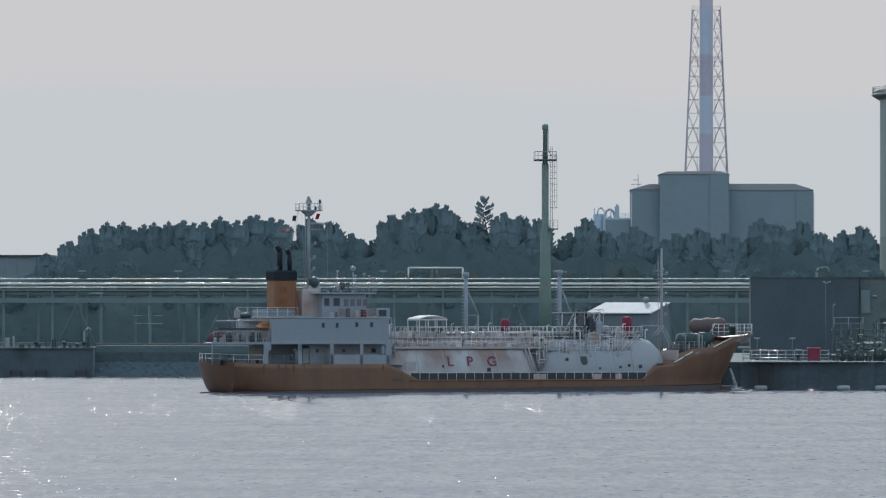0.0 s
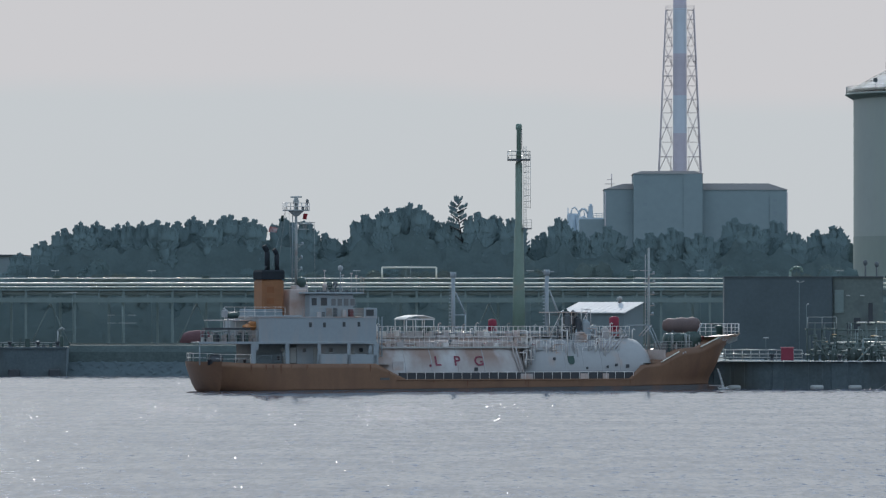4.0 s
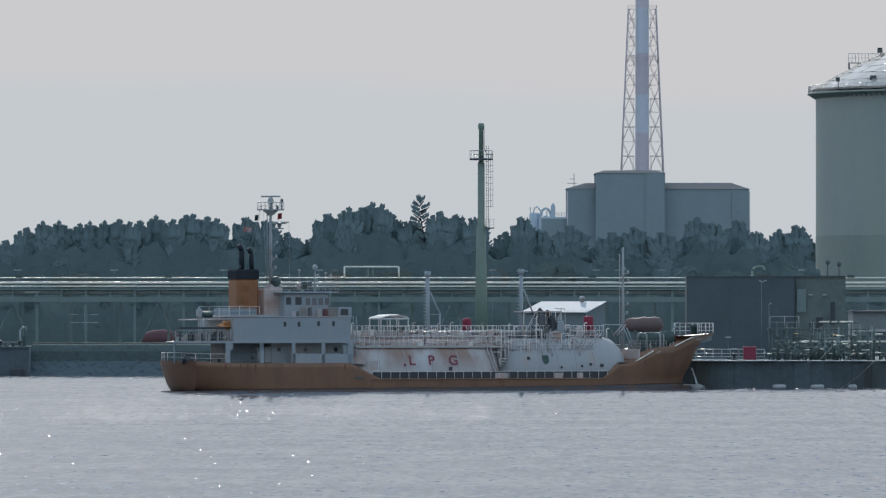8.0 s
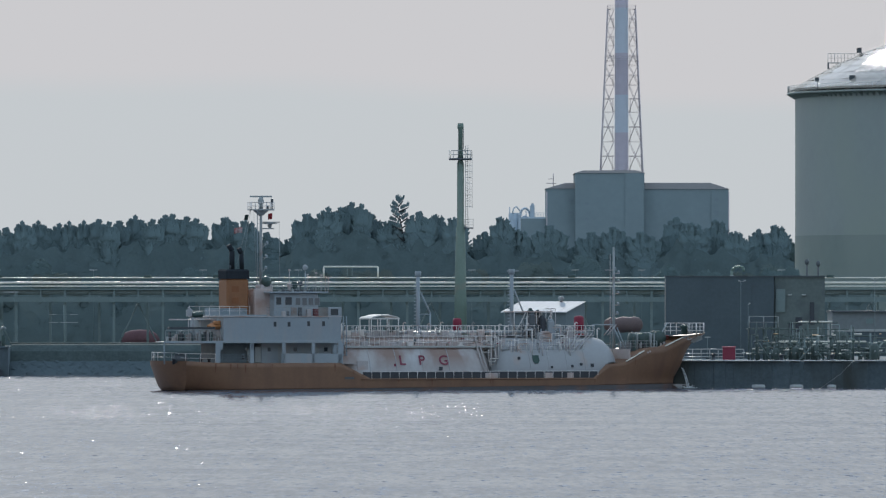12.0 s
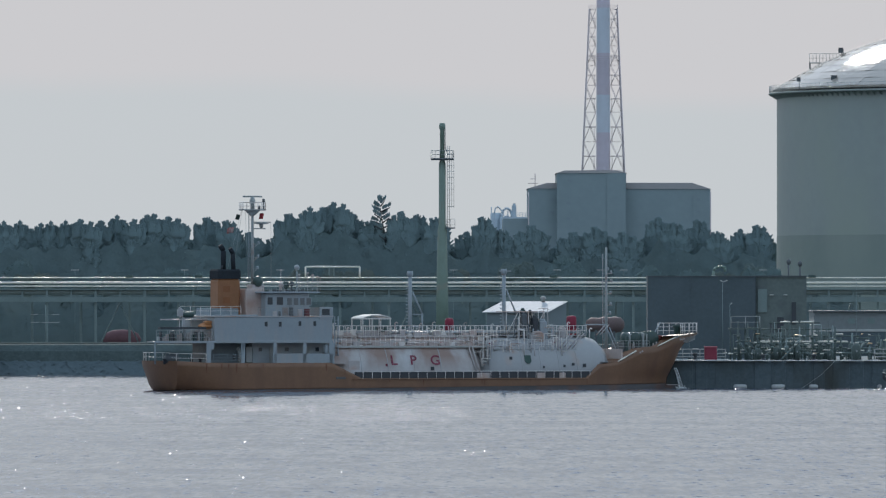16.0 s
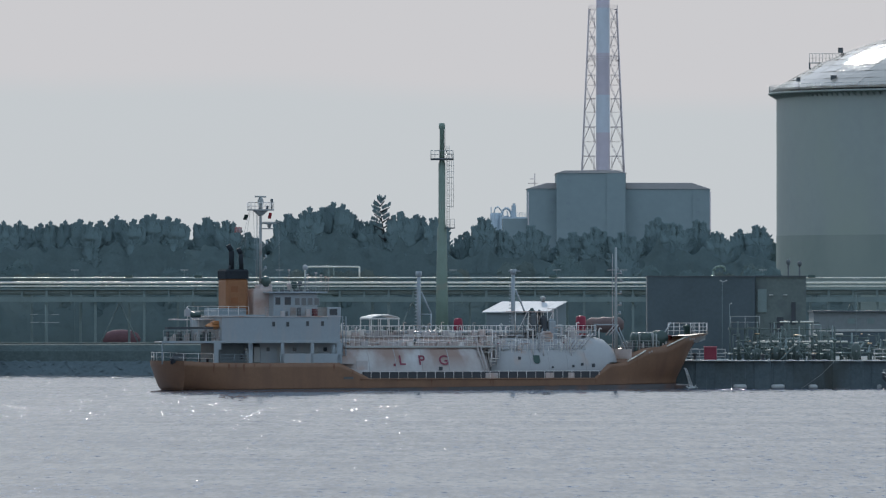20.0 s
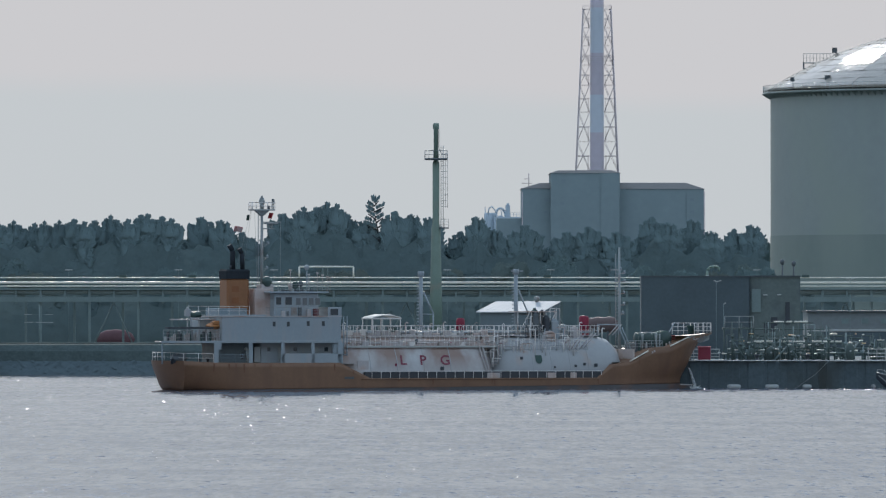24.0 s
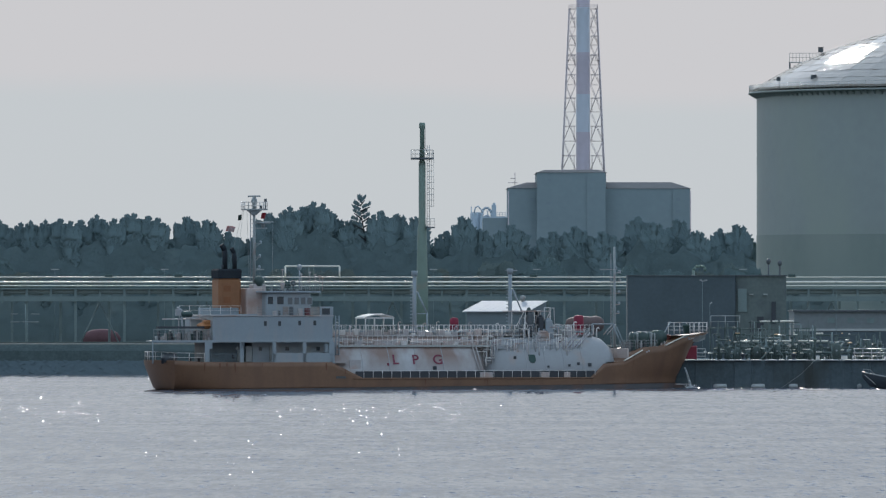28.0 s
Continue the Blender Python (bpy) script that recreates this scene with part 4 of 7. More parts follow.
for px, d, top_y in ((1395, 1090, 461), (1415, 1092, 464)):
    t = thing("vent_post", "dark vent post with a round cowl", "vent", group="vent posts", at=pose((px - 784) * d / 14960, d, 3.3))
    h = 10 + (540 - top_y) * d / 14960 - 3.3
    part("pole", Mesh().tube((0, 0, 0), (0, 0, h - 0.5), 0.11, 8), DARK, t)
    part("cowl", Mesh().lathe((0, 0, h - 0.6), [(0.12, 0), (0.28, 0.2), (0.3, 0.5), (0.12, 0.75)], 12), DARK, t)
goose = thing("gooseneck_vent", "green gooseneck vent pipe above the black building", "vent", at=pose(34.67, 1085, 3.3))
h = 14.79 - 3.3
part("pipe", Mesh().path([(0, 0, 0), (0, 0, h - 0.4), (0.3, 0, h), (0.9, 0, h + 0.15), (1.5, 0, h), (1.5, 0, h - 0.5)], 0.16, 10), FLARE, goose)
part("flange", Mesh().lathe((0, 0, h - 1.2), [(0.16, 0), (0.3, 0.05), (0.3, 0.15), (0.16, 0.2)], 12), PALEPIPE, goose)

bollard = thing("mooring_bollard", "dark iron mooring bollard on the quay", "bollard", group="bollards", at=pose(38.35, 1013.5, 3.3))
part("post", Mesh().lathe((0, 0, 0), [(0.32, 0), (0.3, 0.08), (0.2, 0.15), (0.2, 0.5), (0.34, 0.6), (0.34, 0.75), (0.1, 0.82)], 14), BLACK, bollard)
for x, y, z in ((44.42, 1013.5, 3.3), (30.2, 1013.5, 3.42), (-68.39, 1199, 4.1), (-65.59, 1199, 4.1), (-72.39, 1199, 4.1)):
    copy_thing(bollard, pose(x, y, z))

rusty = thing("rust_brown_tank", "rust-brown lumpy horizontal tank behind the jetty", "tank", at=pose(21.41, 1120, 3.3))
tz = 7.38 - 3.3
part("shell", Mesh().lathe((0, 0, tz), [(0.05, -2.6), (0.6, -2.45), (0.95, -1.8), (0.88, -0.9), (1.08, -0.1), (0.98, 0.7), (1.1, 1.4), (0.95, 2.1), (0.5, 2.5), (0.05, 2.6)], 16, "x"), RUSTY, rusty)
for dx in (-1.2, 1.2):
    part("saddle", Mesh().box(dx - 0.15, dx + 0.15, -0.6, 0.6, 0, tz - 0.5), DARK, rusty)

mound = thing("red_brown_vessel", "dull red-brown rounded vessel beneath the rack", "tank", at=pose(-47.62, 1252, 4))
part("shell", Mesh().lathe((0, 0, 0.9), [(0.05, -2.9), (0.9, -2.5), (1.35, -1.4), (1.5, 0), (1.4, 1.4), (0.9, 2.4), (0.05, 2.9)], 18, "x"), mat("dull_red_vessel", (0.145, 0.074, 0.083), 0.9, var=0.2), mound)
part("cradle", Mesh().box(-1.9, 1.9, -0.5, 0.5, 0, 0.5), CONCRETE, mound)

pole = thing("utility_pole", "pole with two pairs of pale cross arms", "pole", at=pose(-57.7, 1226, 4))
part("pole", Mesh().tube((0, 0, 0), (0, 0, 10 - 4), 0.06, 8), RACK, pole)
for py, spans in ((557, ((-2.15, -1.1), (0.9, 2.0))), (571, ((-2.15, -0.9), (-0.5, 2.0)))):
    for a, b in spans:
        part("cross_arm", Mesh().box(a, b, -0.06, 0.06, 10 + (540 - py) * 0.08195 - 4.03, 10 + (540 - py) * 0.08195 - 3.95), STEEL, pole)
    part("arm_brace", Mesh().tube((-2.1, 0.05, 10 + (540 - py) * 0.08195 - 4.0), (2.0, 0.05, 10 + (540 - py) * 0.08195 - 4.0), 0.02, 5), RACK, pole)

# pipes, gear and rails on the western quay
gear = thing("quay_mooring_gear", "grey mooring gear and pipes on the western quay", "mooring gear")
gr = random.Random(6)
for z in (4.45, 4.75):
    part("pipe", Mesh().tube((-110, 1200, z), (-65.3, 1200, z), 0.06, 6), PALEPIPE, gear)
for k in range(16):
    x = -65.46 - k * 1.15 + gr.uniform(-0.3, 0.3)
    h = gr.uniform(0.4, 1.9)
    part("stand", Mesh().bevelled(x, x + gr.uniform(0.15, 0.8), 1199.6, 1200.3, 4.05, 4.05 + h, 0.06), gr.choice((GREY, DARK, GREEN, PIPEG, PALEPIPE)), gear)
part("hook_arm", Mesh().path([(-65.62, 1200, 4.05), (-65.62, 1200, 6.4), (-65.06, 1200, 6.9), (-64.65, 1200, 6.6)], 0.12, 8), GREY, gear)
part("bank_pipe", Mesh().tube((-64.47, 1207, 4.55), (22, 1207, 4.55), 0.1, 8), PIPEG, gear)

rope = part("mooring_line", Mesh().path([(46.9, 1011.2, 3.35), (45.3, 1010.6, 1.75), (43.3, 1009.9, 0.35), (42.6, 1009.6, -0.1)], 0.02, 5), GREY)
tagged(rope, "thin pale mooring line slanting into the water", "rope")

# small motor boat lying off the jetty
launch = thing("moored_motorboat", "small dark motorboat with pale gunwale by the jetty", "boat", at=pose(52.15, 1004, 0))
sect = lambda x, w, z0, z1: [(x, -w, z1), (x, -w * 0.8, z0 + 0.3), (x, 0, z0), (x, w * 0.8, z0 + 0.3), (x, w, z1)]
part("hull", Mesh().loft([sect(0, 0.03, 1.3, 1.95), sect(0.9, 0.55, 0.3, 1.75), sect(2.4, 0.95, -0.2, 1.45), sect(4.6, 1.1, -0.3, 1.15), sect(7.0, 1.0, -0.3, 1.0)], closed=False, soft=True).add(sect(7.0, 1.0, -0.3, 1.0), [(0, 1, 2, 3, 4)]), mat("dark_boat_hull", (0.05, 0.06, 0.07), 0.4), launch)
for s in (-1, 1):
    part("gunwale", Mesh().path([(0, 0, 1.97), (0.9, s * 0.57, 1.77), (2.4, s * 0.97, 1.47), (4.6, s * 1.12, 1.17), (7.0, s * 1.02, 1.02)], 0.06, 6), PALEPIPE, launch)
part("deck", Mesh().add([(0.1, 0, 1.85), (2.4, -0.9, 1.4), (7, -0.95, 0.95), (7, 0.95, 0.95), (2.4, 0.9, 1.4)], [(0, 1, 2, 3, 4)]), GREY, launch)
part("cabin", Mesh().bevelled(3.6, 5.6, -0.7, 0.7, 1.0, 2.3, 0.2), PALEPIPE, launch)
part("bow_rail", Mesh().path([(0.2, 0, 1.95), (0.15, 0, 2.3), (0.9, -0.45, 2.25), (1.4, -0.65, 1.7)], 0.035, 5), PALEPIPE, launch)
part("spray_strip", Mesh().path([(0.3, -0.2, 1.6), (1.1, -0.6, 0.9), (1.5, -0.8, 0.5)], 0.05, 5), PALEPIPE, launch)

# ---- the gas tanker: x forward from the transom, y to port, z up from the waterline ----
ship = thing("gas_tanker_ship", "orange-hulled gas tanker with white deckhouse and tanks, under way", "ship")


def along(table, v):
    """Straight runs between the pairs of a table."""
    for (a, p), (b, q) in zip(table, table[1:]):
        if v <= b:
            return p + (q - p) * max(0.0, v - a) / (b - a)
    return table[-1][1]


STEM = ((0.0, 64.5), (1.2, 64.5), (2.2, 65.1), (3.6, 65.75), (5.4, 66.7), (6.1, 67.7), (6.75, 68.8))
SHEER = ((0.0, 3.48), (4.0, 3.28), (8.0, 3.22), (19.4, 3.22), (23.2, 1.38), (51.8, 1.38), (53.6, 2.95), (55.9, 3.25), (58.4, 4.5), (59.3, 4.86), (61.6, 5.05), (64.2, 6.12), (66.2, 6.4), (68.8, 6.68))


def stem_at(z):
    """Where the hollow, flaring stem stands at a height."""
    return along(STEM, z)


def sheer(x):
    """Height of the hull's upper edge."""
    return along(SHEER, x)


def stern_half(z):
    """Half the width of the rounded transom at a height."""
    return 2.5 + 3.5 * min(1.0, max(0.0, z / 3.2)) ** 0.36 + 0.4 * min(0.0, z)


def stern_x(z):
    return 0.7 - 0.5 * min(1.0, max(0.0, z / 3.2)) - 1.2 * min(0.0, z)


def half_beam(x, z):
    """Half the hull's width at a place along it and a height."""
    run = min(1.0, max(0.0, x / 9))
    full = stern_half(z) + (6.1 - stern_half(z)) * (1 - (1 - run) ** 2.2)
    s = min(1.0, max(0.0, (stem_at(z) - x) / (14.5 + 0.25 * z)))
    return full * (1 - (1 - s) ** 2.3) ** (0.62 if z > 3 else 0.8 - 0.06 * z)


def paint_line(x):
    """The line between the boot topping and the orange paint rises towards the bow."""
    return 0.05 + 0.0092 * x


def hull_rings(z_low_of, z_high_of, steps):
    xs = [0, 0.8, 2, 4, 6, 9, 12, 16, 19.4, 20.6, 22, 23.2, 27, 31, 36, 41, 46, 50, 51.8, 52.7, 53.6, 55.9, 57, 58.4, 59.3, 60.4, 61.6, 62.5, 63.4, 64.2, 65, 65.6, 66.2, 66.8, 67.4, 67.9, 68.3, 68.6, 68.8]
    rings = []
    for x in xs:
        z_low = z_low_of(x)
        zs = [z_low + (z_high_of(x) - z_low) * (k / steps) ** 1.5 for k in range(steps + 1)]
        right, left = [], []
        for z in zs:
            x2 = min(x, stem_at(z)) if x > 60 else x
            if x < 1:
                x2 = x + stern_x(z)
            b = max(0.03, half_beam(x2, z))
            right.append((x2, -b, z))
            left.append((x2, b, z))
        rings.append(right + left[::-1])
    return rings


hull_mesh = Mesh().loft(hull_rings(paint_line, sheer, 8), caps=False, soft=True)
hull = part("hull", hull_mesh, HULL, ship, "rust-streaked orange hull plating")
stern = []
for k in range(11):
    z = paint_line(0) + (sheer(0) - paint_line(0)) * (k / 10) ** 1.5
    b, out = half_beam(stern_x(z), z), 1.45 * min(1.0, max(0.0, z / 3.2)) ** 0.5
    stern.append([(stern_x(z) - out * (1 - (j / 8 - 1) ** 2), b * (j / 8 - 1), z) for j in range(17)])
part("transom", Mesh().loft(stern, closed=False, soft=True), HULL, hull, "rounded orange stern plating")
part("stern_deck", Mesh().add([(x, y, 3.1) for x, y, z in stern[-1]], [tuple(range(17))]), DECK, hull)
boot_mesh = Mesh().loft(hull_rings(lambda x: -1.6, paint_line, 3), caps=True, soft=True)
part("boot_topping", boot_mesh, BOOT, hull, "dark boot topping at the waterline")


def plate(x0, x1, z, inset=0.15):
    xs = [x0 + (x1 - x0) * i / 12 for i in range(13)]
    a = [(x, -max(0.02, half_beam(x, z) - inset), z) for x in xs]
    b = [(x, max(0.02, half_beam(x, z) - inset), z) for x in xs]
    k = len(xs)
    return Mesh().add(a + b, [(i, i + 1, k + i + 1, k + i) for i in range(k - 1)])


part("poop_deck", plate(0.2, 21.5, 3.1), DECK, ship)
part("main_deck", plate(20.5, 54.5, 1.28), DECK, ship)
part("forecastle_deck", plate(54, 64.9, 3.2), DECK, ship)


# bulwark cap, rubbing strake, bulb, anchor, marks
cap = Mesh()
for a, b in ((55.9, 58.4), (61.6, 64.2)):
    pts = [(a + (b - a) * k / 2, -half_beam(a + (b - a) * k / 2, sheer(a + (b - a) * k / 2)) - 0.03, sheer(a + (b - a) * k / 2) + 0.05) for k in range(3)]
    cap = Mesh().path(pts, 0.09, 6)
    # bright cladding on these slopes puts the cap's sun glint into its material
    part("bulwark_cap", cap, CLAD, hull, "bulwark cap whitened for its sunlit edge")
part("rubbing_strake", Mesh().path([(x, -half_beam(x, 1.25) - 0.03, 1.28) for x in (22, 28, 34, 40, 46, 52)], 0.07, 6), HULL, hull)
part("bulbous_bow", Mesh().lathe((64.5, 0, -0.35), [(0.05, 1.75), (0.5, 1.55), (0.85, 0.9), (0.95, 0.0), (0.95, -2.5)], 16, "x"), BOOT, hull, "dark bulbous bow breaking the surface")
part("bulb_line", Mesh().box(64.2, 65.9, -0.97, -0.93, 0.42, 0.52), WORN, hull)
part("hull_opening", Mesh().bevelled(-0.6, 0.6, -0.04, 0.04, -0.14, 0.14, 0.05), DECK, hull, "dark side discharge opening", at=pose(20.52, -6.12, 1.45))
for x in (59.0, 59.3, 65.2, 65.5, 65.8):
    part("fairlead", Mesh().bevelled(-0.1, 0.1, -0.05, 0.05, -0.1, 0.1, 0.04), WORN, hull, at=pose(x, -half_beam(x, sheer(x) - 0.35) - 0.02, sheer(x) - 0.38))


run_rng = random.Random(12)
RUN = mat("rust_run", (0.15, 0.065, 0.038), 0.8, var=0.25)
for k in range(16):
    x, w, h = run_rng.uniform(2, 63), run_rng.uniform(0.03, 0.1), run_rng.uniform(0.3, 1.1)
    top = sheer(x) - 0.12
    y0, y1 = -half_beam(x, top) - 0.006, -half_beam(x, top - h) - 0.006
    part("rust_run", Mesh().loft([[(x - w, y0, top), (x + w, y0, top)], [(x - w * 0.8, (y0 + y1) / 2 - 0.004, top - h / 2), (x + w * 0.9, (y0 + y1) / 2 - 0.004, top - h / 2)], [(x - w * 0.2, y1, top - h), (x + w * 0.3, y1, top - h)]], closed=False), RUN, hull)


def windows(owner, rows, y, depth=0.06, frame_mat=None, pane_mat=None):
    """Dark panes with a thin raised frame; rows of x, z, width, height."""
    for x, z, w, h in rows:
        win = part("window", Mesh().box(x - w / 2 - 0.06, x + w / 2 + 0.06, y - 0.03, y, z - h / 2 - 0.06, z + h / 2 + 0.06), frame_mat or WHITE, owner)
        part("pane", Mesh().box(x - w / 2, x + w / 2, y - 0.045, y - 0.032, z - h / 2, z + h / 2), pane_mat or GLASS, win, "dark window glass")


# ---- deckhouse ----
# grey darkened for the dim bay's shade and blued against brown bounce light
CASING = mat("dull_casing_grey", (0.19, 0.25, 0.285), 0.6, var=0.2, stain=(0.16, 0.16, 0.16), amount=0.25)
z1, z2, z3 = 3.1, 5.77, 8.61
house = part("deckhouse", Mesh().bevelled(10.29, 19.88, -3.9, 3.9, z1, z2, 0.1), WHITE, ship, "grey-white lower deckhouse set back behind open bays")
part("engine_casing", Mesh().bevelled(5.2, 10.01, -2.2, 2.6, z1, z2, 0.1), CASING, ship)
for x in (9.5, 12.4, 16.8):
    part("door", Mesh().bevelled(x, x + 0.75, -3.95, -3.9, z1 + 0.2, z1 + 2.0, 0.02), GREY, house)
windows(house, [(11.3, 4.8, 0.4, 0.45), (14.6, 4.8, 0.45, 0.45), (18.4, 4.8, 0.45, 0.45)], -3.9)
screen = part("side_screen", Mesh(), WHITE, ship, "white side plating with open bays")
def slab(x0, x1, za, zb, owner=None, name="plate", material=None, y=-5.75, thick=0.14):
    return part(name, Mesh().bevelled(x0, x1, y, y + thick, za, zb, 0.02), material or WHITE, owner or screen)
slab(-2.45, 19.71, z2 - 0.22, z2 + 0.05)
slab(12.19, 19.71, z1, 4.31)
for a, b in ((380, 388), (440, 447), (496, 502), (548, 554), (594, 603)):
    slab((a - 326.5) / 14.02 + 0.15, (b - 326.5) / 14.02 + 0.15, z1, z2 - 0.2, name="pillar")
for a in (387, 441):
    slab((a - 326.5) / 14.02 + 0.15, (a + 8 - 326.5) / 14.02, z1 + 1.7, z2 - 0.2, name="bracket", thick=0.1)
part("aft_pillar", Mesh().tube((-2.21, -5.2, z1), (-2.21, -5.2, z2), 0.09, 8), WHITE, ship)
deck_line = [(-2.52, -5.7), (19.71, -5.7), (19.71, 5.7), (-2.52 + 5.2, 5.7), (-2.52 + 0.6, -1.5)]
part("boat_deck", Mesh().loft([[(x, y, z2 - 0.12) for x, y in deck_line], [(x, y, z2) for x, y in deck_line]], caps=True), GREY, ship)

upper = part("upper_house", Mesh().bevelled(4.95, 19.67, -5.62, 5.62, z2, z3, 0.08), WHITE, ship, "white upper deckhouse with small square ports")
part("deck_edge", Mesh().box(4.74, 19.81, -5.7, 5.7, z3, z3 + 0.1), WORN, ship)
windows(upper, [(11.38, 7.76, 0.34, 0.55), (13.13, 7.75, 0.34, 0.55), (15.59, 7.82, 0.34, 0.55), (17.45, 7.82, 0.34, 0.55)], -5.62)
wing = part("bridge_wing", Mesh().bevelled(18.05, 19.74, -5.66, -5.5, z3 - 0.3, 9.74, 0.05).box(19.6, 19.74, -5.5, 5.5, z3, 9.74), WHITE, ship)
windows(wing, [(18.81, 9.17, 0.95, 0.72)], -5.66)
part("wing_screen", Mesh().bevelled(4.95, 10.4, -5.6, -5.5, z3, z3 + 0.25, 0.03), WHITE, ship)

# wheelhouse
zr = 11.39
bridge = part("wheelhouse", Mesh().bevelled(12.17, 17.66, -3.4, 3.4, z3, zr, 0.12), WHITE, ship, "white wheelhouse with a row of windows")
roof = part("wheelhouse_roof", Mesh().bevelled(11.43, 18.75, -3.9, 3.9, zr, zr + 0.18, 0.05), WHITE, ship)
windows(bridge, [(12.7, 10.46, 0.62, 0.85)], -3.4)
windows(bridge, [(13.93, 10.46, 0.78, 0.9)], -3.4)
windows(bridge, [(15.13 + 0.8 * k, 10.4, 0.55, 0.8) for k in range(4)], -3.4, pane_mat=PALEGLASS)
part("door", Mesh().bevelled(14.21, 14.99, -3.5, -3.4, z3 + 0.1, z3 + 1.15, 0.03), GREY, bridge, "weathered grey door")
part("red_box", Mesh().bevelled(16.59, 17.16, -4.9, -4.3, z3 + 0.1, z3 + 0.95, 0.05), mat("dark_red_box", (0.13, 0.04, 0.045), 0.6), ship, "dark red equipment box")
for px, h, w in ((505, 0.55, 0.12), (526, 1.05, 0.2), (541, 0.8, 0.25), (497, 0.55, 0.2)):
    xx = (px - 293 - 24) / 14.02
    part("locker", Mesh().bevelled(xx - w, xx + w, -4.8, -4.4, z3 + 0.1, z3 + 0.1 + h, 0.04), DARK if px in (505, 526) else WORN, ship)
railing(ship, [(10.44, -5.5, z3 + 0.1), (18.1, -5.5, z3 + 0.1)], 1.0, 1.3, GREY, 0.022)
railing(ship, [(11.61, -3.8, zr + 0.16), (18.65, -3.8, zr + 0.16), (18.65, 3.8, zr + 0.16), (11.61, 3.8, zr + 0.16)], 0.85, 0.9, GREY, 0.022)
# gear on the wheelhouse roof
zt = zr + 0.18
for k in range(11):
    x = 12.59 + k * 0.4
    part("roof_locker", Mesh().bevelled(x, x + 0.3, -3.75, -3.4, zt, zt + (0.16, 0.28, 0.2)[k % 3], 0.03), DARK if k % 4 else GREY, ship)
def ball(c, r, n=14):
    return Mesh().lathe(c, [(0.02, -r), (r * 0.6, -r * 0.8), (r, 0), (r * 0.8, r * 0.6), (r * 0.45, r * 0.9), (0.02, r)], n)
dome_pole = part("dome_pole", Mesh().tube((17.42, 0.2, zt), (17.42, 0.2, 13.99), 0.07, 6), WHITE, ship)
part("satellite_dome", ball((17.42, 0.2, 14.39), 0.34), WHITE, dome_pole, "white satellite dome")
part("lamp_drum", Mesh().lathe((15.58, -1.0, zt), [(0.12, 0), (0.12, 0.3), (0.35, 0.45), (0.4, 0.9), (0.3, 1.15), (0.05, 1.2)], 12), GREEN, ship)
part("search_light", Mesh().lathe((16.07, -1.6, zt), [(0.08, 0), (0.08, 0.6), (0.3, 0.7), (0.3, 1.1), (0.1, 1.25)], 12), DARK, ship)
part("compass_stand", Mesh().lathe((14.87, -1.2, zt), [(0.2, 0), (0.2, 0.5), (0.28, 0.6), (0.28, 0.9), (0.05, 1.0)], 12), WORN, ship)
for px, top_y, r in ((501, 478, 0.035), (533, 486, 0.04), (548, 483, 0.04), (557, 487, 0.04), (565, 490, 0.035), (570, 492, 0.035)):
    xx = (px - 293) / 14.02 + 0.2
    a = part("aerial", Mesh().tube((xx, -0.8, zt), (xx, -0.8, 10 + (540 - top_y) * 0.0664), r, 5), WORN, ship)
    part("aerial_head", Mesh().bevelled(xx - 0.14, xx + 0.14, -0.9, -0.7, 10 + (540 - top_y) * 0.0664 - 0.1, 10 + (540 - top_y) * 0.0664 + 0.06, 0.03), WORN, a)

# funnel, exhausts, casings
funnel = part("funnel", Mesh().bevelled(6.99, 9.73, -1.5, 1.5, z3, 13.11, 0.25), FUNNEL, ship, "orange funnel with black top and exhaust pipes")
part("funnel_top", Mesh().bevelled(6.92, 9.8, -1.56, 1.56, 13.05, 14.17, 0.2), SOOT, funnel)
for zz in (11.85, 10.53):
    part("emblem", Mesh().bevelled(6.29 - 0.1, 6.29 + 0.8, -1.54, -1.5, zz - 0.35, zz + 0.35, 0.02), mat("faded_emblem_brown", (0.23, 0.085, 0.03), 0.6), funnel, "plain faded emblem", at=pose(1.35, 0, 0))
part("exhaust_pipe", Mesh().path([(8.26, 0.3, 14.17), (8.26, 0.3, 16.36), (7.83, 0.3, 17.02)], 0.31, 10), SOOT, funnel, "black bent exhaust pipe")
part("exhaust_pipe", Mesh().path([(9.31, -0.2, 14.17), (9.24, -0.2, 16.03), (8.89, -0.2, 16.62)], 0.27, 10), SOOT, funnel, "black bent exhaust pipe")
part("exhaust_pipe", Mesh().tube((7.62, -0.8, 14.17), (7.62, -0.8, 14.64), 0.12, 8), BLACK, funnel)
part("vent_casing", Mesh().bevelled(10.29, 12.55, -1.8, 1.8, z3, 11.92, 0.1), PINK, ship, "faded pinkish vent casing with rust")
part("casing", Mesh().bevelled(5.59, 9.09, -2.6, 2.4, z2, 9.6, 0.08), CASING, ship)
part("green_tank", ball((12.19, -0.6, 12.72), 0.66), GREEN, ship, "green spherical gear housing")
part("mast_house", Mesh().bevelled(11.42, 12.97, -0.8, 0.9, z3, 12.39, 0.08), WORN, ship)
railing(ship, [(1.61, -3.2, 8.29), (5.38, -3.2, 8.28), (9.16, -3.2, 8.28)], 1.55, 1.3, WORN, 0.026)
part("funnel_deck", Mesh().box(1.47, 5.94, -3.3, 3.3, 8.22, 8.35), WORN, ship)
for px in (332, 352, 372):
    xx = (px - 293 - 17) / 14.02
    part("deck_pillar", Mesh().tube((xx, -3.1, z2), (xx, -3.1, 8.28), 0.06, 6), WORN, ship)

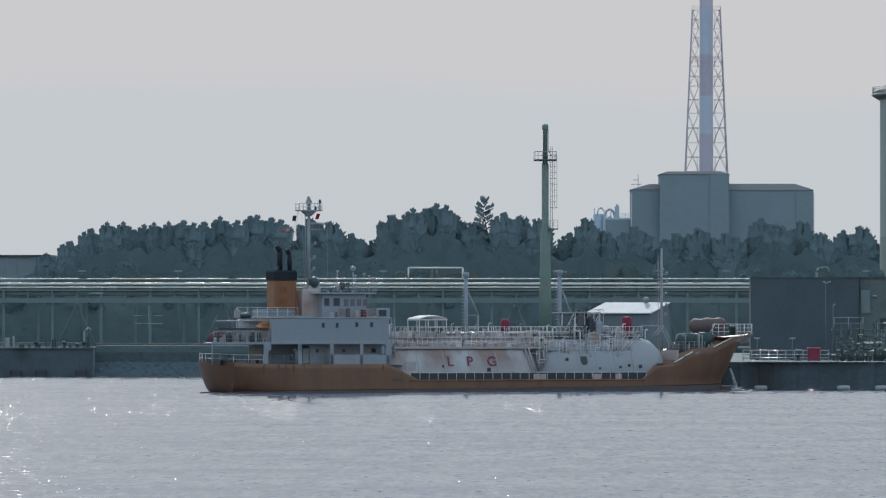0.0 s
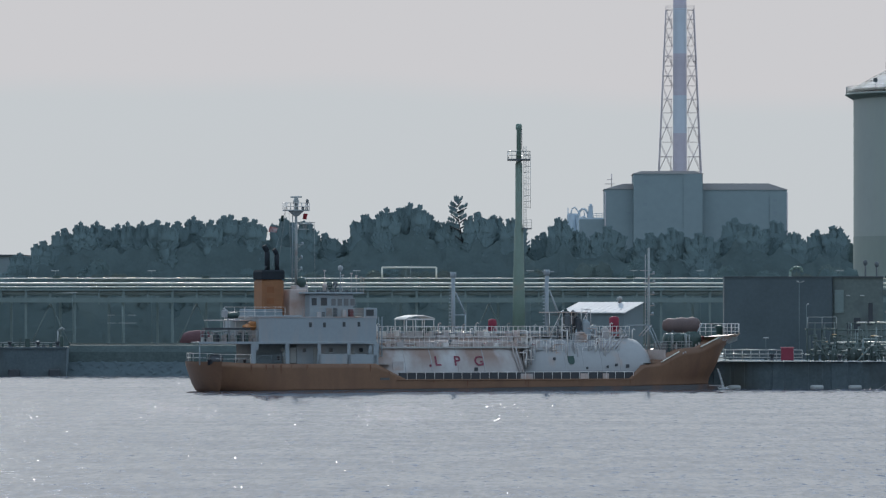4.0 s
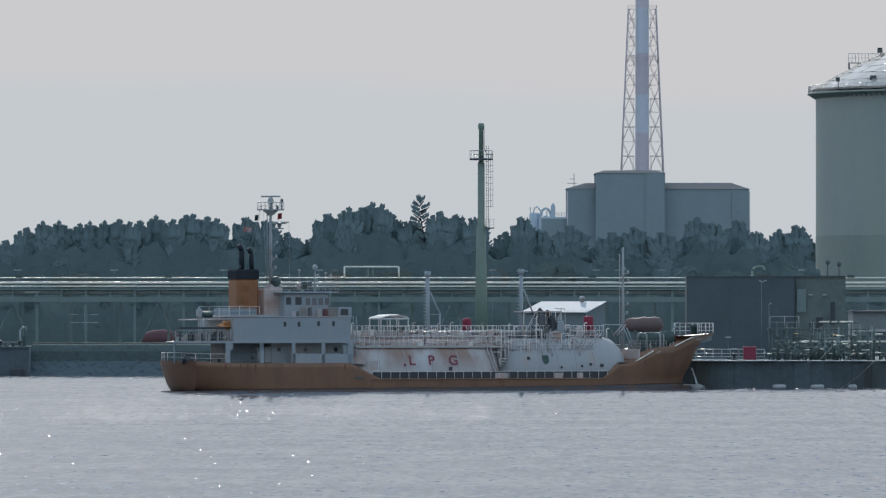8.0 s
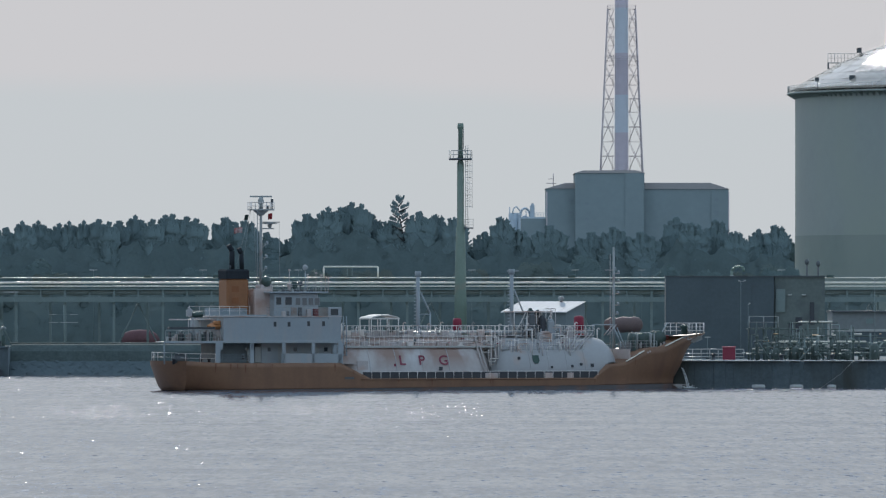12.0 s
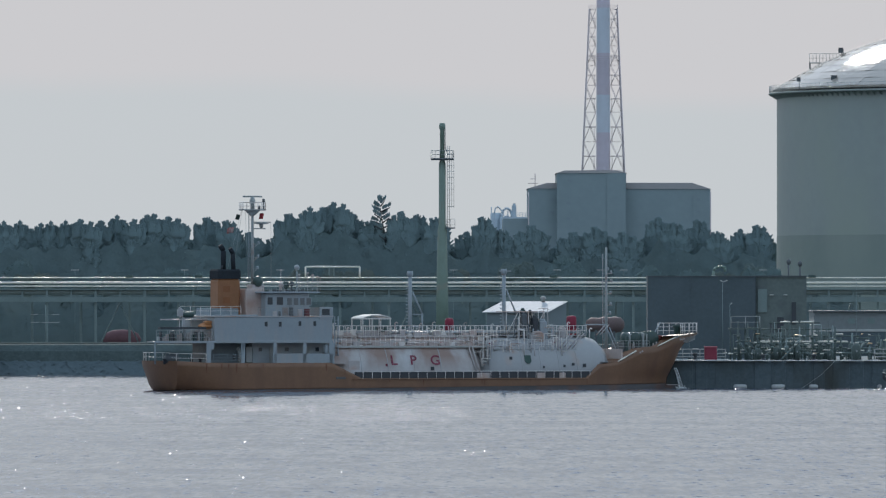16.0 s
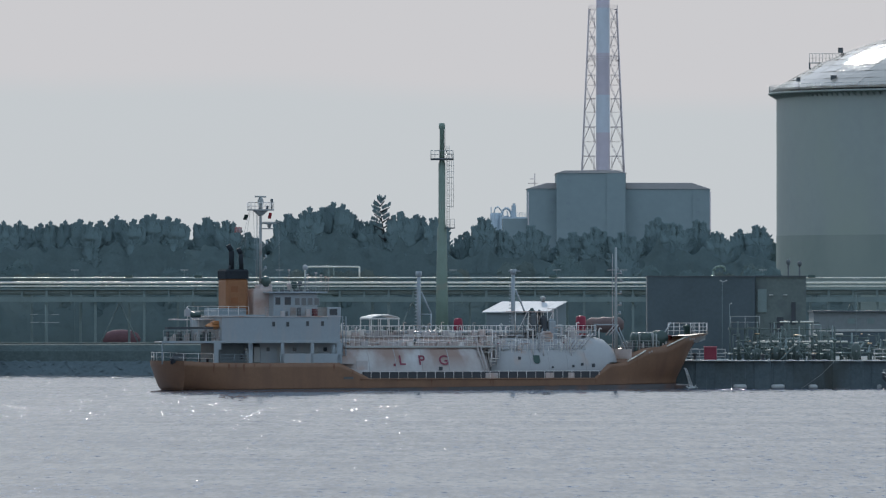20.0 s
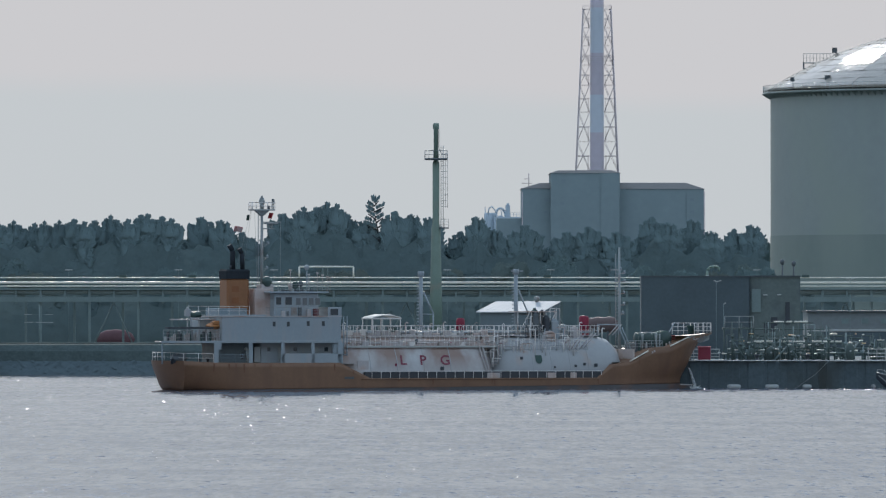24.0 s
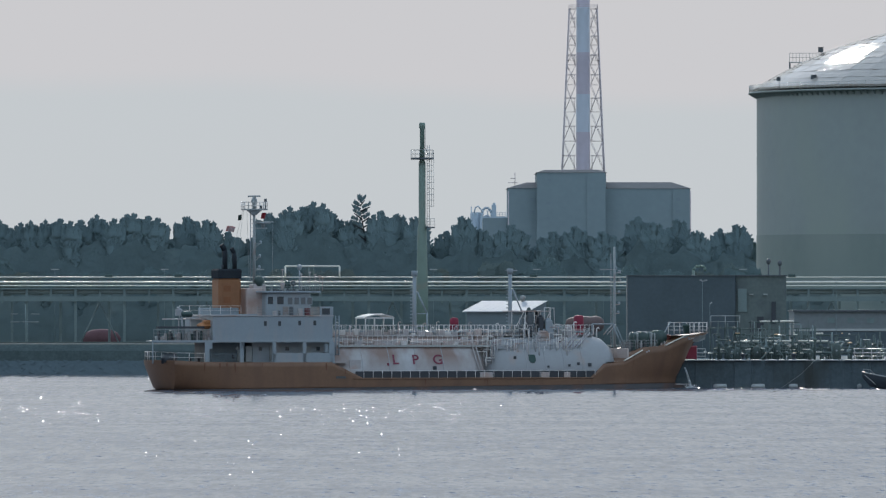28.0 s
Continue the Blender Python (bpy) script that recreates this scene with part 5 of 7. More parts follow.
# boat deck aft: rescue boat, davit, mooring gear
boat = part("rescue_boat", Mesh().loft([[(0.0, 0, 0.55), (0.0, 0.05, 0.6), (0, 0, 0.7), (0, -0.05, 0.6)], [(0.5, 0, 0.05), (0.5, 0.75, 0.5), (0.5, 0, 1.0), (0.5, -0.75, 0.5)], [(2.0, 0, 0), (2.0, 0.9, 0.5), (2.0, 0, 1.25), (2.0, -0.9, 0.5)], [(2.9, 0, 0.1), (2.9, 0.7, 0.5), (2.9, 0, 1.3), (2.9, -0.7, 0.5)]], caps=True), ORANGE, ship, "orange rescue boat", at=pose(3.4, -4.3, z2 + 1.35) @ Matrix.Scale(0.72, 4))
for dx in (0.7, 2.3):
    part("boat_cradle", Mesh().box(2.62 + dx - 0.08, 2.62 + dx + 0.08, -4.9, -3.7, z2, z2 + 1.4), WORN, ship)
part("boat_canopy", Mesh().bevelled(1.1, 2.7, -0.6, 0.6, 0.9, 1.45, 0.2), ORANGE, boat)
part("davit", Mesh().path([(1.61, -4.8, z2), (1.4, -4.8, 9.21), (0.91, -4.8, 9.67)], 0.13, 8).bevelled(0.91 - 0.2, 0.91 + 0.5, -5.0, -4.5, 8.68, 9.47, 0.08), WHITE, ship, "white boat davit")
part("winch", Mesh().lathe((2.1, -4.8, 8.88), [(0.2, -0.8), (0.35, -0.7), (0.35, 0.5), (0.2, 0.6)], 12, "x"), GREEN, ship)
part("awning_bar", Mesh().box(-1.59, 4.05, -5.3, -4.4, 7.18, 7.43), BLACK, ship, "dark boat-deck awning bar")
drng = random.Random(3)
for k in range(24):
    xx = -1.6 + k * 0.27
    h = drng.uniform(0.35, 1.2)
    part("deck_gear", Mesh().bevelled(xx, xx + drng.uniform(0.12, 0.3), -4.6, -4.0, z2, z2 + h, 0.05), drng.choice((DARK, GREEN, GREY, WORN, BLACK)), ship)
railing(ship, [(-2.21, -5.6, z2), (4.75, -5.6, z2)], 1.3, 1.5, GREY, 0.035)
railing(ship, [(5.6, 5.3, z2), (0.9, -1.5, z2), (0.35, -5.5, z2)], 1.2, 1.2, GREY, 0.04)
railing(ship, [(0.3, 5.3, 3.3), (-0.6, 3.4, 3.4), (-1.1, 0.0, 3.4), (-0.6, -3.4, 3.4), (0.3, -5.5, 3.3), (3.91, -5.7, 3.25)], 1.05, 1.5, WHITE, 0.032, 2)
railing(ship, [(4.78, -5.7, 3.2), (8.27, -5.7, 3.2)], 1.0, 1.5, CASING, 0.028)
part("life_raft", Mesh().lathe((0.18, -4.2, 3.75), [(0.1, -0.9), (0.55, -0.7), (0.6, 0), (0.55, 0.7), (0.1, 0.9)], 14, "x"), DARK, ship, "dark covered mooring winch")
for px in (298, 345, 360):
    xx = (px - 293 - 28) / 14.02
    part("bollard", Mesh().lathe((xx + 0.8, -4.6, 3.1), [(0.16, 0), (0.16, 0.5), (0.24, 0.55), (0.24, 0.65)], 10), BLACK, ship)
part("vent_trunk", Mesh().path([(8.45, -4.6, 3.1), (8.45, -4.6, 4.7), (8.17, -4.6, 4.95)], 0.2, 8), GREY, ship)
part("hose_reel", Mesh().lathe((7.68, -5, 4.0), [(0.05, -0.15), (0.34, -0.1), (0.34, 0.1), (0.05, 0.15)], 12, "x"), DARK, ship)
part("white_drum", Mesh().lathe((19.05, -5.2, 4.31), [(0.3, 0), (0.32, 0.1), (0.32, 1.0), (0.2, 1.15)], 12), WHITE, ship, "white drum behind the side opening")

# ---- main mast ----
mx = 11.77
mast = part("mast", Mesh().tube((mx, 0, 12.32), (mx, 0, 21.15), 0.2, 10, 0.15), GREY, ship, "grey-white signal mast with railed platform")
part("mast_stay", Mesh().tube((mx - 0.45, 0.0, 12.65), (mx - 0.45, 0, 21.15), 0.05, 5), WHITE, mast)
lr = Mesh().tube((0, 0, 0), (0.42, 0, 0), 0.025, 4).data("rung", WHITE)
for k in range(17):
    part("rung", lr, WHITE, mast, at=pose(mx - 0.44, 0, 12.79 + k * 0.48))
pzm = 21.18
part("mast_platform", Mesh().bevelled(mx - 1.45, mx + 1.45, -0.7, 0.7, pzm - 0.1, pzm + 0.05, 0.03).loft([[(mx - 0.2, -0.2, pzm - 0.7), (mx + 0.2, -0.2, pzm - 0.7), (mx + 0.2, 0.2, pzm - 0.7), (mx - 0.2, 0.2, pzm - 0.7)], [(mx - 0.8, -0.5, pzm - 0.1), (mx + 0.8, -0.5, pzm - 0.1), (mx + 0.8, 0.5, pzm - 0.1), (mx - 0.8, 0.5, pzm - 0.1)]], caps=True), GREY, mast)
railing(ship, [(mx + 1.4, -0.66, pzm), (mx + 1.4, 0.66, pzm), (mx - 1.4, 0.66, pzm), (mx - 1.4, -0.66, pzm), (mx + 1.4, -0.66, pzm)], 0.85, 0.5, WORN, 0.035, 2)
part("radar_gearbox", Mesh().lathe((mx, 0, pzm), [(0.18, 0), (0.2, 0.45), (0.34, 0.75), (0.36, 1.05), (0.22, 1.4), (0.1, 1.5)], 14), GREY, mast)
part("mast_light", Mesh().tube((mx + 1.4, 0, pzm), (mx + 1.4, 0, pzm + 0.85), 0.05, 5).lathe((mx + 1.4, 0, pzm + 0.8), [(0.1, 0), (0.17, 0.05), (0.17, 0.42), (0.05, 0.5)], 10), DARK, mast)
part("mast_light", Mesh().lathe((mx + 0.85, 0, pzm), [(0.1, 0), (0.15, 0.1), (0.15, 0.4), (0.05, 0.5)], 10), DARK, mast)
part("yard", Mesh().tube((mx - 0.1, 0, 19.72), (mx + 2.35, 0, 19.72), 0.055, 6), GREY, mast)
part("second_radar", Mesh().bevelled(mx + 0.2, mx + 1.55, -0.3, 0.3, 18.89, 19.02, 0.03).lathe((mx + 1.1, 0, 19.02), [(0.12, 0), (0.25, 0.2), (0.25, 0.45), (0.9, 0.5), (0.9, 0.62), (0.1, 0.66)], 12), GREY, mast)
for py, w in ((432, 0.9), (456, 0.8), (476, 0.75)):
    zz = 10 + (540 - py) * 0.0663
    lightp = part("light_bracket", Mesh().box(mx, mx + w, -0.12, 0.12, zz - 0.05, zz + 0.02).tube((mx + 0.05, 0, zz - 0.5), (mx + w * 0.7, 0, zz - 0.05), 0.04, 5), GREY, mast)
    part("navigation_light", Mesh().lathe((mx + w - 0.12, 0, zz), [(0.1, 0), (0.15, 0.04), (0.15, 0.26), (0.06, 0.34)], 10), WHITE, lightp)
for p, q in (((mx - 1.35, 0, pzm), (mx - 3.3, -0.4, 14.11)), ((mx - 1.2, 0.2, pzm), (mx - 2.2, 0.4, 14.11)), ((mx - 0.9, 0, pzm), (mx - 0.9, -1.0, 12.26)), ((mx + 2.3, 0, 19.72), (mx + 1.6, -2.0, zt))):
    part("halyard", Mesh().tube(p, q, 0.018, 4), GREY, mast)
RADAR_AT = (mx, 0.0, 22.71)
radar = part("radar_scanner", Mesh().bevelled(-1.3, 1.3, -0.09, 0.09, -0.09, 0.1, 0.04), GREY, ship, "rotating radar scanner bar")


def flag(name, w, h, material, label, ripple=0.08):
    m = Mesh()
    n = 8
    top = [(-w * k / n, ripple * math.sin(k * 1.6) * k / n * 2, -0.18 * w * (k / n) ** 2) for k in range(n + 1)]
    low = [(x * 0.94, y + 0.03, z - h) for x, y, z in top]
    thick = [(x, y + 0.02, z) for x, y, z in low] , [(x, y + 0.02, z) for x, y, z in top]
    m.loft([top, low, thick[0], thick[1]], closed=False, soft=True)
    m.f += [(0, 9, 18, 27), (8, 35, 26, 17)]
    m.soft += [False, False]
    return part(name, m, material, ship, label)


flag_dark = flag("signal_flag", 0.45, 0.65, mat("dark_green_bunting", (0.04, 0.07, 0.06), 0.9), "dark green signal flag")
flag_red = flag("signal_flag", 0.5, 0.7, mat("red_bunting", (0.36, 0.04, 0.05), 0.9), "red signal flag")
ensign = flag("ensign", 1.0, 0.65, mat("faded_red_white_bunting", (0.45, 0.16, 0.15), 0.9, var=0.3, scale=0.6, stain=(0.6, 0.55, 0.55), amount=0.4, stain_scale=1.2), "faded red and white ensign")
FLAGS = ((flag_dark, (mx - 1.5, 0, 20.55), 0), (flag_red, (mx + 1.45, 0, 20.75), 1.3), (ensign, (mx - 2.3, 0, 19.08), 2.1))

# ---- cargo tanks on the main deck ----
TY, TZ, TR = -0.5, 1.55, 4.75
tanks = []
for a, b, label in ((17.5, 39.9, "white aft gas tank with rust stains along its top"), (38.9, 56.3, "white fore gas tank with domed end")):
    prof = [(0.02, a), (TR * 0.45, a + 0.22), (TR * 0.75, a + 0.75), (TR * 0.93, a + 1.6), (TR, a + 2.7), (TR, b - 3.0), (TR * 0.93, b - 1.8), (TR * 0.75, b - 0.85), (TR * 0.45, b - 0.25), (0.02, b)]
    t = part("cargo_tank", Mesh().lathe((0, TY, TZ), prof, 48, "x"), RUSTTANK if a < 30 else TANK, ship, label)
    tanks.append(t)
    n = 5
    for k in range(1, n):
        x = a + 2.7 + (b - a - 5.7) * k / n
        part("weld_band", Mesh().lathe((x, TY, TZ), [(TR + 0.005, -0.05), (TR + 0.03, -0.03), (TR + 0.03, 0.03), (TR + 0.005, 0.05)], 48, "x", caps=False), TANK, t)
    for x in (a + 3.5, (a + b) / 2, b - 4):
        part("saddle", Mesh().box(x - 0.3, x + 0.3, -4.2, 3.2, 1.0, 1.9), DECK, ship)
# black box fills the gap below the tanks, where only shade lies
part("trunk_side", Mesh().bevelled(22.6, 54.6, -5.5, 4.4, 1.2, 2.14, 0.05), BLACK, ship, "black box standing in for the shade under the tanks")


def on_tank(z, out=0.05):
    """The place on the tank's starboard side at a height: y, and the lean of its surface."""
    s = (z - TZ) / TR
    return TY - math.cos(math.asin(s)) * (TR + out), math.degrees(math.asin(s))


for ch, px in (("L", 27.65), ("P", 30.13), ("G", 32.91)):
    cu = bpy.data.curves.new("letter", "FONT")
    cu.body, cu.size, cu.extrude, cu.align_x, cu.align_y, cu.offset = ch, 1.72, 0.012, "CENTER", "CENTER", 0.02
    tmp = bpy.data.objects.new("tmp", cu)
    scene.collection.objects.link(tmp)
    me = bpy.data.meshes.new_from_object(tmp.evaluated_get(bpy.context.evaluated_depsgraph_get()))
    bpy.data.objects.remove(tmp)
    me.materials.append(LETTER)
    ly, lean = on_tank(3.45, 0.06)
    part("letter", me, LETTER, tanks[0], "red capital letter", at=pose(px, ly, 3.45, 90 - lean, 0, 0))
ly, lean = on_tank(2.95, 0.06)
part("red_spot", Mesh().bevelled(-0.13, 0.13, -0.03, 0.03, -0.16, 0.16, 0.03), LETTER, tanks[0], at=pose(26.69, ly, 2.95))
ly, lean = on_tank(3.58, 0.03)
shield = Mesh().loft([[(-0.4, y, 0.5), (0.4, y, 0.5), (0.42, y, -0.25), (0.2, y, -0.55), (-0.2, y, -0.55), (-0.42, y, -0.25)] for y in (0, -0.05)], caps=True)
part("emblem", shield, mat("dark_green_plate", (0.02, 0.06, 0.05), 0.5), tanks[1], "dark green plain shield emblem", at=pose(44.7, ly, 3.58, -lean, 0, 0))
for px, py, s in ((912, 634, 0.17), (1006, 648, 0.14), (1022, 645, 0.16), (1042, 647, 0.2), (770, 652, 0.22), (969, 650, 0.12)):
    zz = 10 + (540 - py) * 0.0668
    ly, lean = on_tank(zz, 0.02)
    part("fitting", Mesh().bevelled(-s, s, -0.12, 0, -s, s, 0.03), BLACK, tanks[1] if px > 880 else tanks[0], "small dark fitting", at=pose((px - 293 - 28) / 14.02 + 0.4, ly, zz))
part("hatch_frame", Mesh().bevelled(-0.7, 0.7, -0.06, 0.0, -0.6, 0.6, 0.03), WORN, tanks[0], at=pose(22.58, on_tank(2.9)[0] - 0.0, 2.9))

# deck edge railing along the low main deck
railing(ship, [(23.4, -5.95, 1.3), (52.2, -5.95, 1.3)], 0.9, 1.15, WHITE, 0.032, 1)
for px, w in ((858, 1.6), (965, 0.6), (973, 0.4), (1005, 0.8)):
    part("deck_locker", Mesh().bevelled((px - 326) / 14.02, (px - 326) / 14.02 + w, -5.6, -5.0, 1.25, 2.0, 0.05), WORN if px < 900 else PINK, ship)
part("deck_pipe", Mesh().tube((22.5, -5.2, 1.9), (52, -5.2, 1.9), 0.09, 8), WORN, ship)
part("deck_pipe", Mesh().tube((39, -5.0, 2.25), (52, -5.0, 2.25), 0.07, 8), GREY, ship)

# ---- raised walkway, pipework and fittings over the tanks ----
zw, zc = 5.14, 6.4
walkway = part("walkway", Mesh().bevelled(20.8, 40.2, -4.0, -1.5, zw - 0.06, zw, 0.02), PINK, ship, "rusty raised walkway over the tanks")
part("walkway_edge", Mesh().box(20.8, 39.8, -4.08, -4.0, zw - 0.16, zw + 0.05), STEEL, walkway)
zf = 4.78
part("fore_walkway", Mesh().bevelled(40.6, 51.3, -4.05, -1.8, zf - 0.06, zf, 0.02), GREY, ship, "grey walkway along the fore tank")
part("upper_walkway", Mesh().bevelled(20.8, 53.4, -2.0, 2.2, zc - 0.08, zc, 0.02), WORN, ship)
railing(ship, [(20.8, -3.95, zw), (40, -3.95, zw)], 1.15, 0.62, WHITE, 0.03, 2)
railing(ship, [(40.6, -4.0, zf), (51.2, -4.0, zf)], 1.1, 0.9, WORN, 0.022, 2)
railing(ship, [(20.8, -2.0, zc), (53.4, -2.0, zc)], 1.15, 0.55, WHITE, 0.032, 2)
railing(ship, [(20.8, 2.2, zc), (53.4, 2.2, zc)], 1.15, 0.7, WHITE, 0.032, 2)
# rusty pipe covers and drip trays along the walkway
crng = random.Random(9)
for k in range(26):
    x = 20.9 + k * 0.72 + crng.uniform(-0.2, 0.2)
    part("drip_tray", Mesh().bevelled(x, x + crng.uniform(0.4, 0.9), -3.9, -3.4, zw, zw + crng.uniform(0.1, 0.6), 0.04), crng.choice((PINK, PINK, WORN, WORN, RAILW)), walkway)
for k in range(22):
    # pale pipe covers of uneven height behind the rails
    x = 20.9 + k * 0.88 + crng.uniform(-0.2, 0.2)
    part("pipe_cover", Mesh().bevelled(x, x + crng.uniform(0.5, 1.0), -1.75, -1.1, zw, zc + crng.uniform(-0.2, 0.75), 0.05), crng.choice((PINK, WORN, WORN, CANVAS)), walkway)
for k in range(20):
    x = 40.8 + k * 0.52 + crng.uniform(-0.15, 0.15)
    part("pipe_cover", Mesh().bevelled(x, x + crng.uniform(0.25, 0.6), -2.9, -2.2, zf, zf + crng.uniform(0.2, 1.3), 0.05), crng.choice((WORN, WORN, GREY, CANVAS, WHITE)), ship)
for k in range(34):
    x = 21.0 + k * 1.0 + crng.uniform(-0.3, 0.3)
    top_h = crng.uniform(0.5, 1.5)
    part("vent_pipe", Mesh().path([(x, -1.7, zc - 0.4), (x, -1.7, zc + top_h), (x + 0.18, -1.7, zc + top_h + 0.12), (x + 0.34, -1.7, zc + top_h)], crng.uniform(0.03, 0.07), 6), crng.choice((RAILW, RAILW, WORN, PINK, GREY)), ship)
for k in range(25):
    x = 21.2 + k * 1.3
    part("walkway_post", Mesh().tube((x, -2.0, zw if x < 40.2 else zf), (x, -2.0, zc), 0.06, 5), WORN, ship)
prng = random.Random(14)
for y, zz, r, m in ((-3.2, zw + 0.35, 0.14, WORN), (-2.8, zw + 0.6, 0.11, PINK), (-2.4, zw + 0.45, 0.16, PINK), (-1.2, zc + 0.35, 0.13, WHITE), (-0.6, zc + 0.3, 0.16, WORN), (0.4, zc + 0.5, 0.12, GREY)):
    part("cargo_pipe", Mesh().tube((21 + prng.uniform(0, 1), y, zz), ((54 if zz > zc else 40) - prng.uniform(0, 2), y, zz), r, 8), m, ship)
for k in range(64):
    x = 21.3 + k * 0.52 + prng.uniform(-0.2, 0.2)
    y, base = (prng.uniform(-3.6, -2.3), zw if x < 40.2 else zf) if k % 3 and x < 51 else (prng.uniform(-1.4, 1.0), zc)
    h = prng.uniform(0.35, 1.15)
    m = prng.choice((WORN, WHITE, WHITE, PINK, GREY, GREY, DARK))
    f = Mesh().tube((x, y, base), (x, y, base + h * 0.75), prng.uniform(0.05, 0.13), 6)
    v = part("valve_stand", f, m, ship)
    if k % 2:
        part("handwheel", Mesh().lathe((x, y, base + h * 0.75), [(0.05, 0), (0.2, 0.02), (0.2, 0.08), (0.05, 0.1)], 10), prng.choice((RED, GREY, DARK, WHITE)), v)
    else:
        part("flange", Mesh().bevelled(x - 0.18, x + 0.18, y - 0.15, y + 0.15, base + h * 0.45, base + h * 0.75, 0.04), m, v)

# tangle of small pipes and frames where the two tanks meet
for k in range(84):
    x, y, z0 = prng.uniform(38.6, 50.0), prng.uniform(-4.6, -2.6), prng.uniform(2.6, 4.6)
    z1p = z0 + prng.uniform(0.8, 3.0)
    m = prng.choice((RAILW, RAILW, WORN, GREY, WORN))
    if k % 3:
        part("small_pipe", Mesh().path([(x, y, z0), (x, y, z1p), (x + prng.choice((-1, 1)) * prng.uniform(0.3, 1.1), y + 0.2, z1p)], prng.uniform(0.025, 0.06), 6), m, ship)
    else:
        part("pipe_frame", Mesh().path([(x, y, z0), (x, y, z1p), (x + 0.9, y, z1p), (x + 0.9, y, z0), (x, y, z0)], 0.035, 5), m, ship)

for k in range(7):
    # light frames and lamp brackets over the compressor deck
    x, h = 44.2 + k * 0.62, prng.uniform(1.6, 3.3)
    part("light_frame", Mesh().path([(x, -1.7, zc), (x, -1.7, zc + h), (x + prng.uniform(0.5, 1.0), -1.4, zc + h), (x + 0.8, -1.4, zc)], 0.045, 5), RAILW if k % 2 else WORN, ship)

# canopy shelter
top_line = ((24.75, 8.42), (25.05, 8.62), (26.1, 8.84), (27.2, 8.84), (28.2, 8.62), (28.4, 8.42))
canopy = part("canopy", Mesh().loft([[(x, -2.2, z - 0.12), (x, -2.2, z), (x, -1.0, z + 0.06), (x, 0.6, z + 0.06), (x, 1.6, z), (x, 1.6, z - 0.12)] for x, z in top_line], caps=True), CANVAS, ship, "pale flat-topped canvas shelter")
part("valance", Mesh().box(24.75, 28.4, -2.24, -2.2, 8.3, 8.48), CANVAS, canopy)
for x in (24.85, 26.0, 27.1, 28.3):
    for y in (-2.1, 1.5):
        part("canopy_leg", Mesh().tube((x, y, zc), (x, y, 8.4), 0.06, 6), RAILW, canopy)
part("canopy_rail", Mesh().tube((24.85, -2.1, 7.5), (28.3, -2.1, 7.5), 0.04, 5), RAILW, canopy)
part("control_desk", Mesh().bevelled(26.99, 27.99, -1.6, -0.9, zc, zc + 1.0, 0.08), GREEN, ship)

# cargo posts with braces and rungs
rung_p = Mesh().bevelled(-0.2, 0, -0.12, 0.12, -0.06, 0.06, 0.02).data("rung", WHITE)
for px, top_z, foot in ((31.63, 13.74, zc - 1.2), (43.6, 14.02, zc - 1.4)):
    post = part("cargo_post", Mesh().tube((px, 0, foot), (px, 0, top_z), 0.25, 12, 0.23).lathe((px, 0, top_z), [(0.24, -0.4), (0.37, -0.34), (0.37, 0.2), (0.33, 0.24), (0.05, 0.24)], 14), WHITE, ship, "white cargo post with brace and rungs")
    for k in range(15):
        part("rung", rung_p, WHITE, post, at=pose(px - 0.28, 0, zc + 0.4 + k * 0.4))
    bx = px + 1.55
    part("brace", Mesh().path([(px + 0.3, 0, top_z - 2.2), (bx, 0, zc + 2.6), (bx, 0, zc)], 0.1, 6), WHITE, post)
    for zz in (zc + 2.5, zc + 1.0):
        part("cross_bar", Mesh().tube((px + 0.3, 0, zz), (bx, 0, zz), 0.07, 5), WHITE, post)
part("post_head", Mesh().box(43.6 - 0.6, 43.6 + 0.9, -0.06, 0.06, 13.96, 14.09), WHITE, ship)
# fire monitors
mon = part("dry_powder_unit", Mesh().lathe((36.42, -0.5, zc), [(0.45, 0.6), (0.52, 0.75), (0.52, 1.75), (0.4, 2.0), (0.1, 2.05)], 16), RED, ship, "red dry-powder fire unit")
for dx in (-0.4, 0.1, 0.5):
    part("unit_leg", Mesh().tube((36.42 + dx, -0.5, zc), (36.42 + dx, -0.5, zc + 0.7), 0.07, 6), RED, mon)
mon2 = part("dry_powder_unit", Mesh().lathe((52.1, -0.4, zc + 0.75), [(0.05, 0), (0.58, 0.02), (0.6, 0.2), (0.6, 1.3), (0.5, 1.5), (0.12, 1.58)], 18), RED, ship, "red fire equipment drum")
part("unit_base", Mesh().bevelled(51.65, 52.55, -0.85, 0.05, zc - 0.6, zc + 0.75, 0.05), mat("dull_red", (0.34, 0.06, 0.07), 0.5), mon2)
# compressor and its pipework by the second post
for px, py0, py1, w, y, m in ((915, 600, 556, 10, -1.4, DARK), (924, 600, 549, 8, -0.6, GREEN), (931, 598, 562, 9, -1.8, BLACK), (940, 600, 552, 7, -0.4, DARK), (941, 600, 568, 12, -2.0, WHITE), (953, 600, 574, 10, -1.2, WORN), (966, 600, 578, 14, -1.0, GREY), (984, 600, 580, 10, -1.4, WORN), (922, 606, 590, 22, -2.4, WORN)):
    x = (px - 293 + y * -5.6) / 13.95
    unit = part("compressor_unit", Mesh().bevelled(x, x + w / 14.0, y - 0.5, y + 0.5, 10 + (540 - py0) * 0.067, 10 + (540 - py1) * 0.067, 0.12), m, ship)
    part("cover", Mesh().lathe((x + w / 28.0, y, 10 + (540 - py1) * 0.067), [(w / 34.0, 0), (w / 34.0, 0.12), (w / 60.0, 0.25)], 10), m, unit)
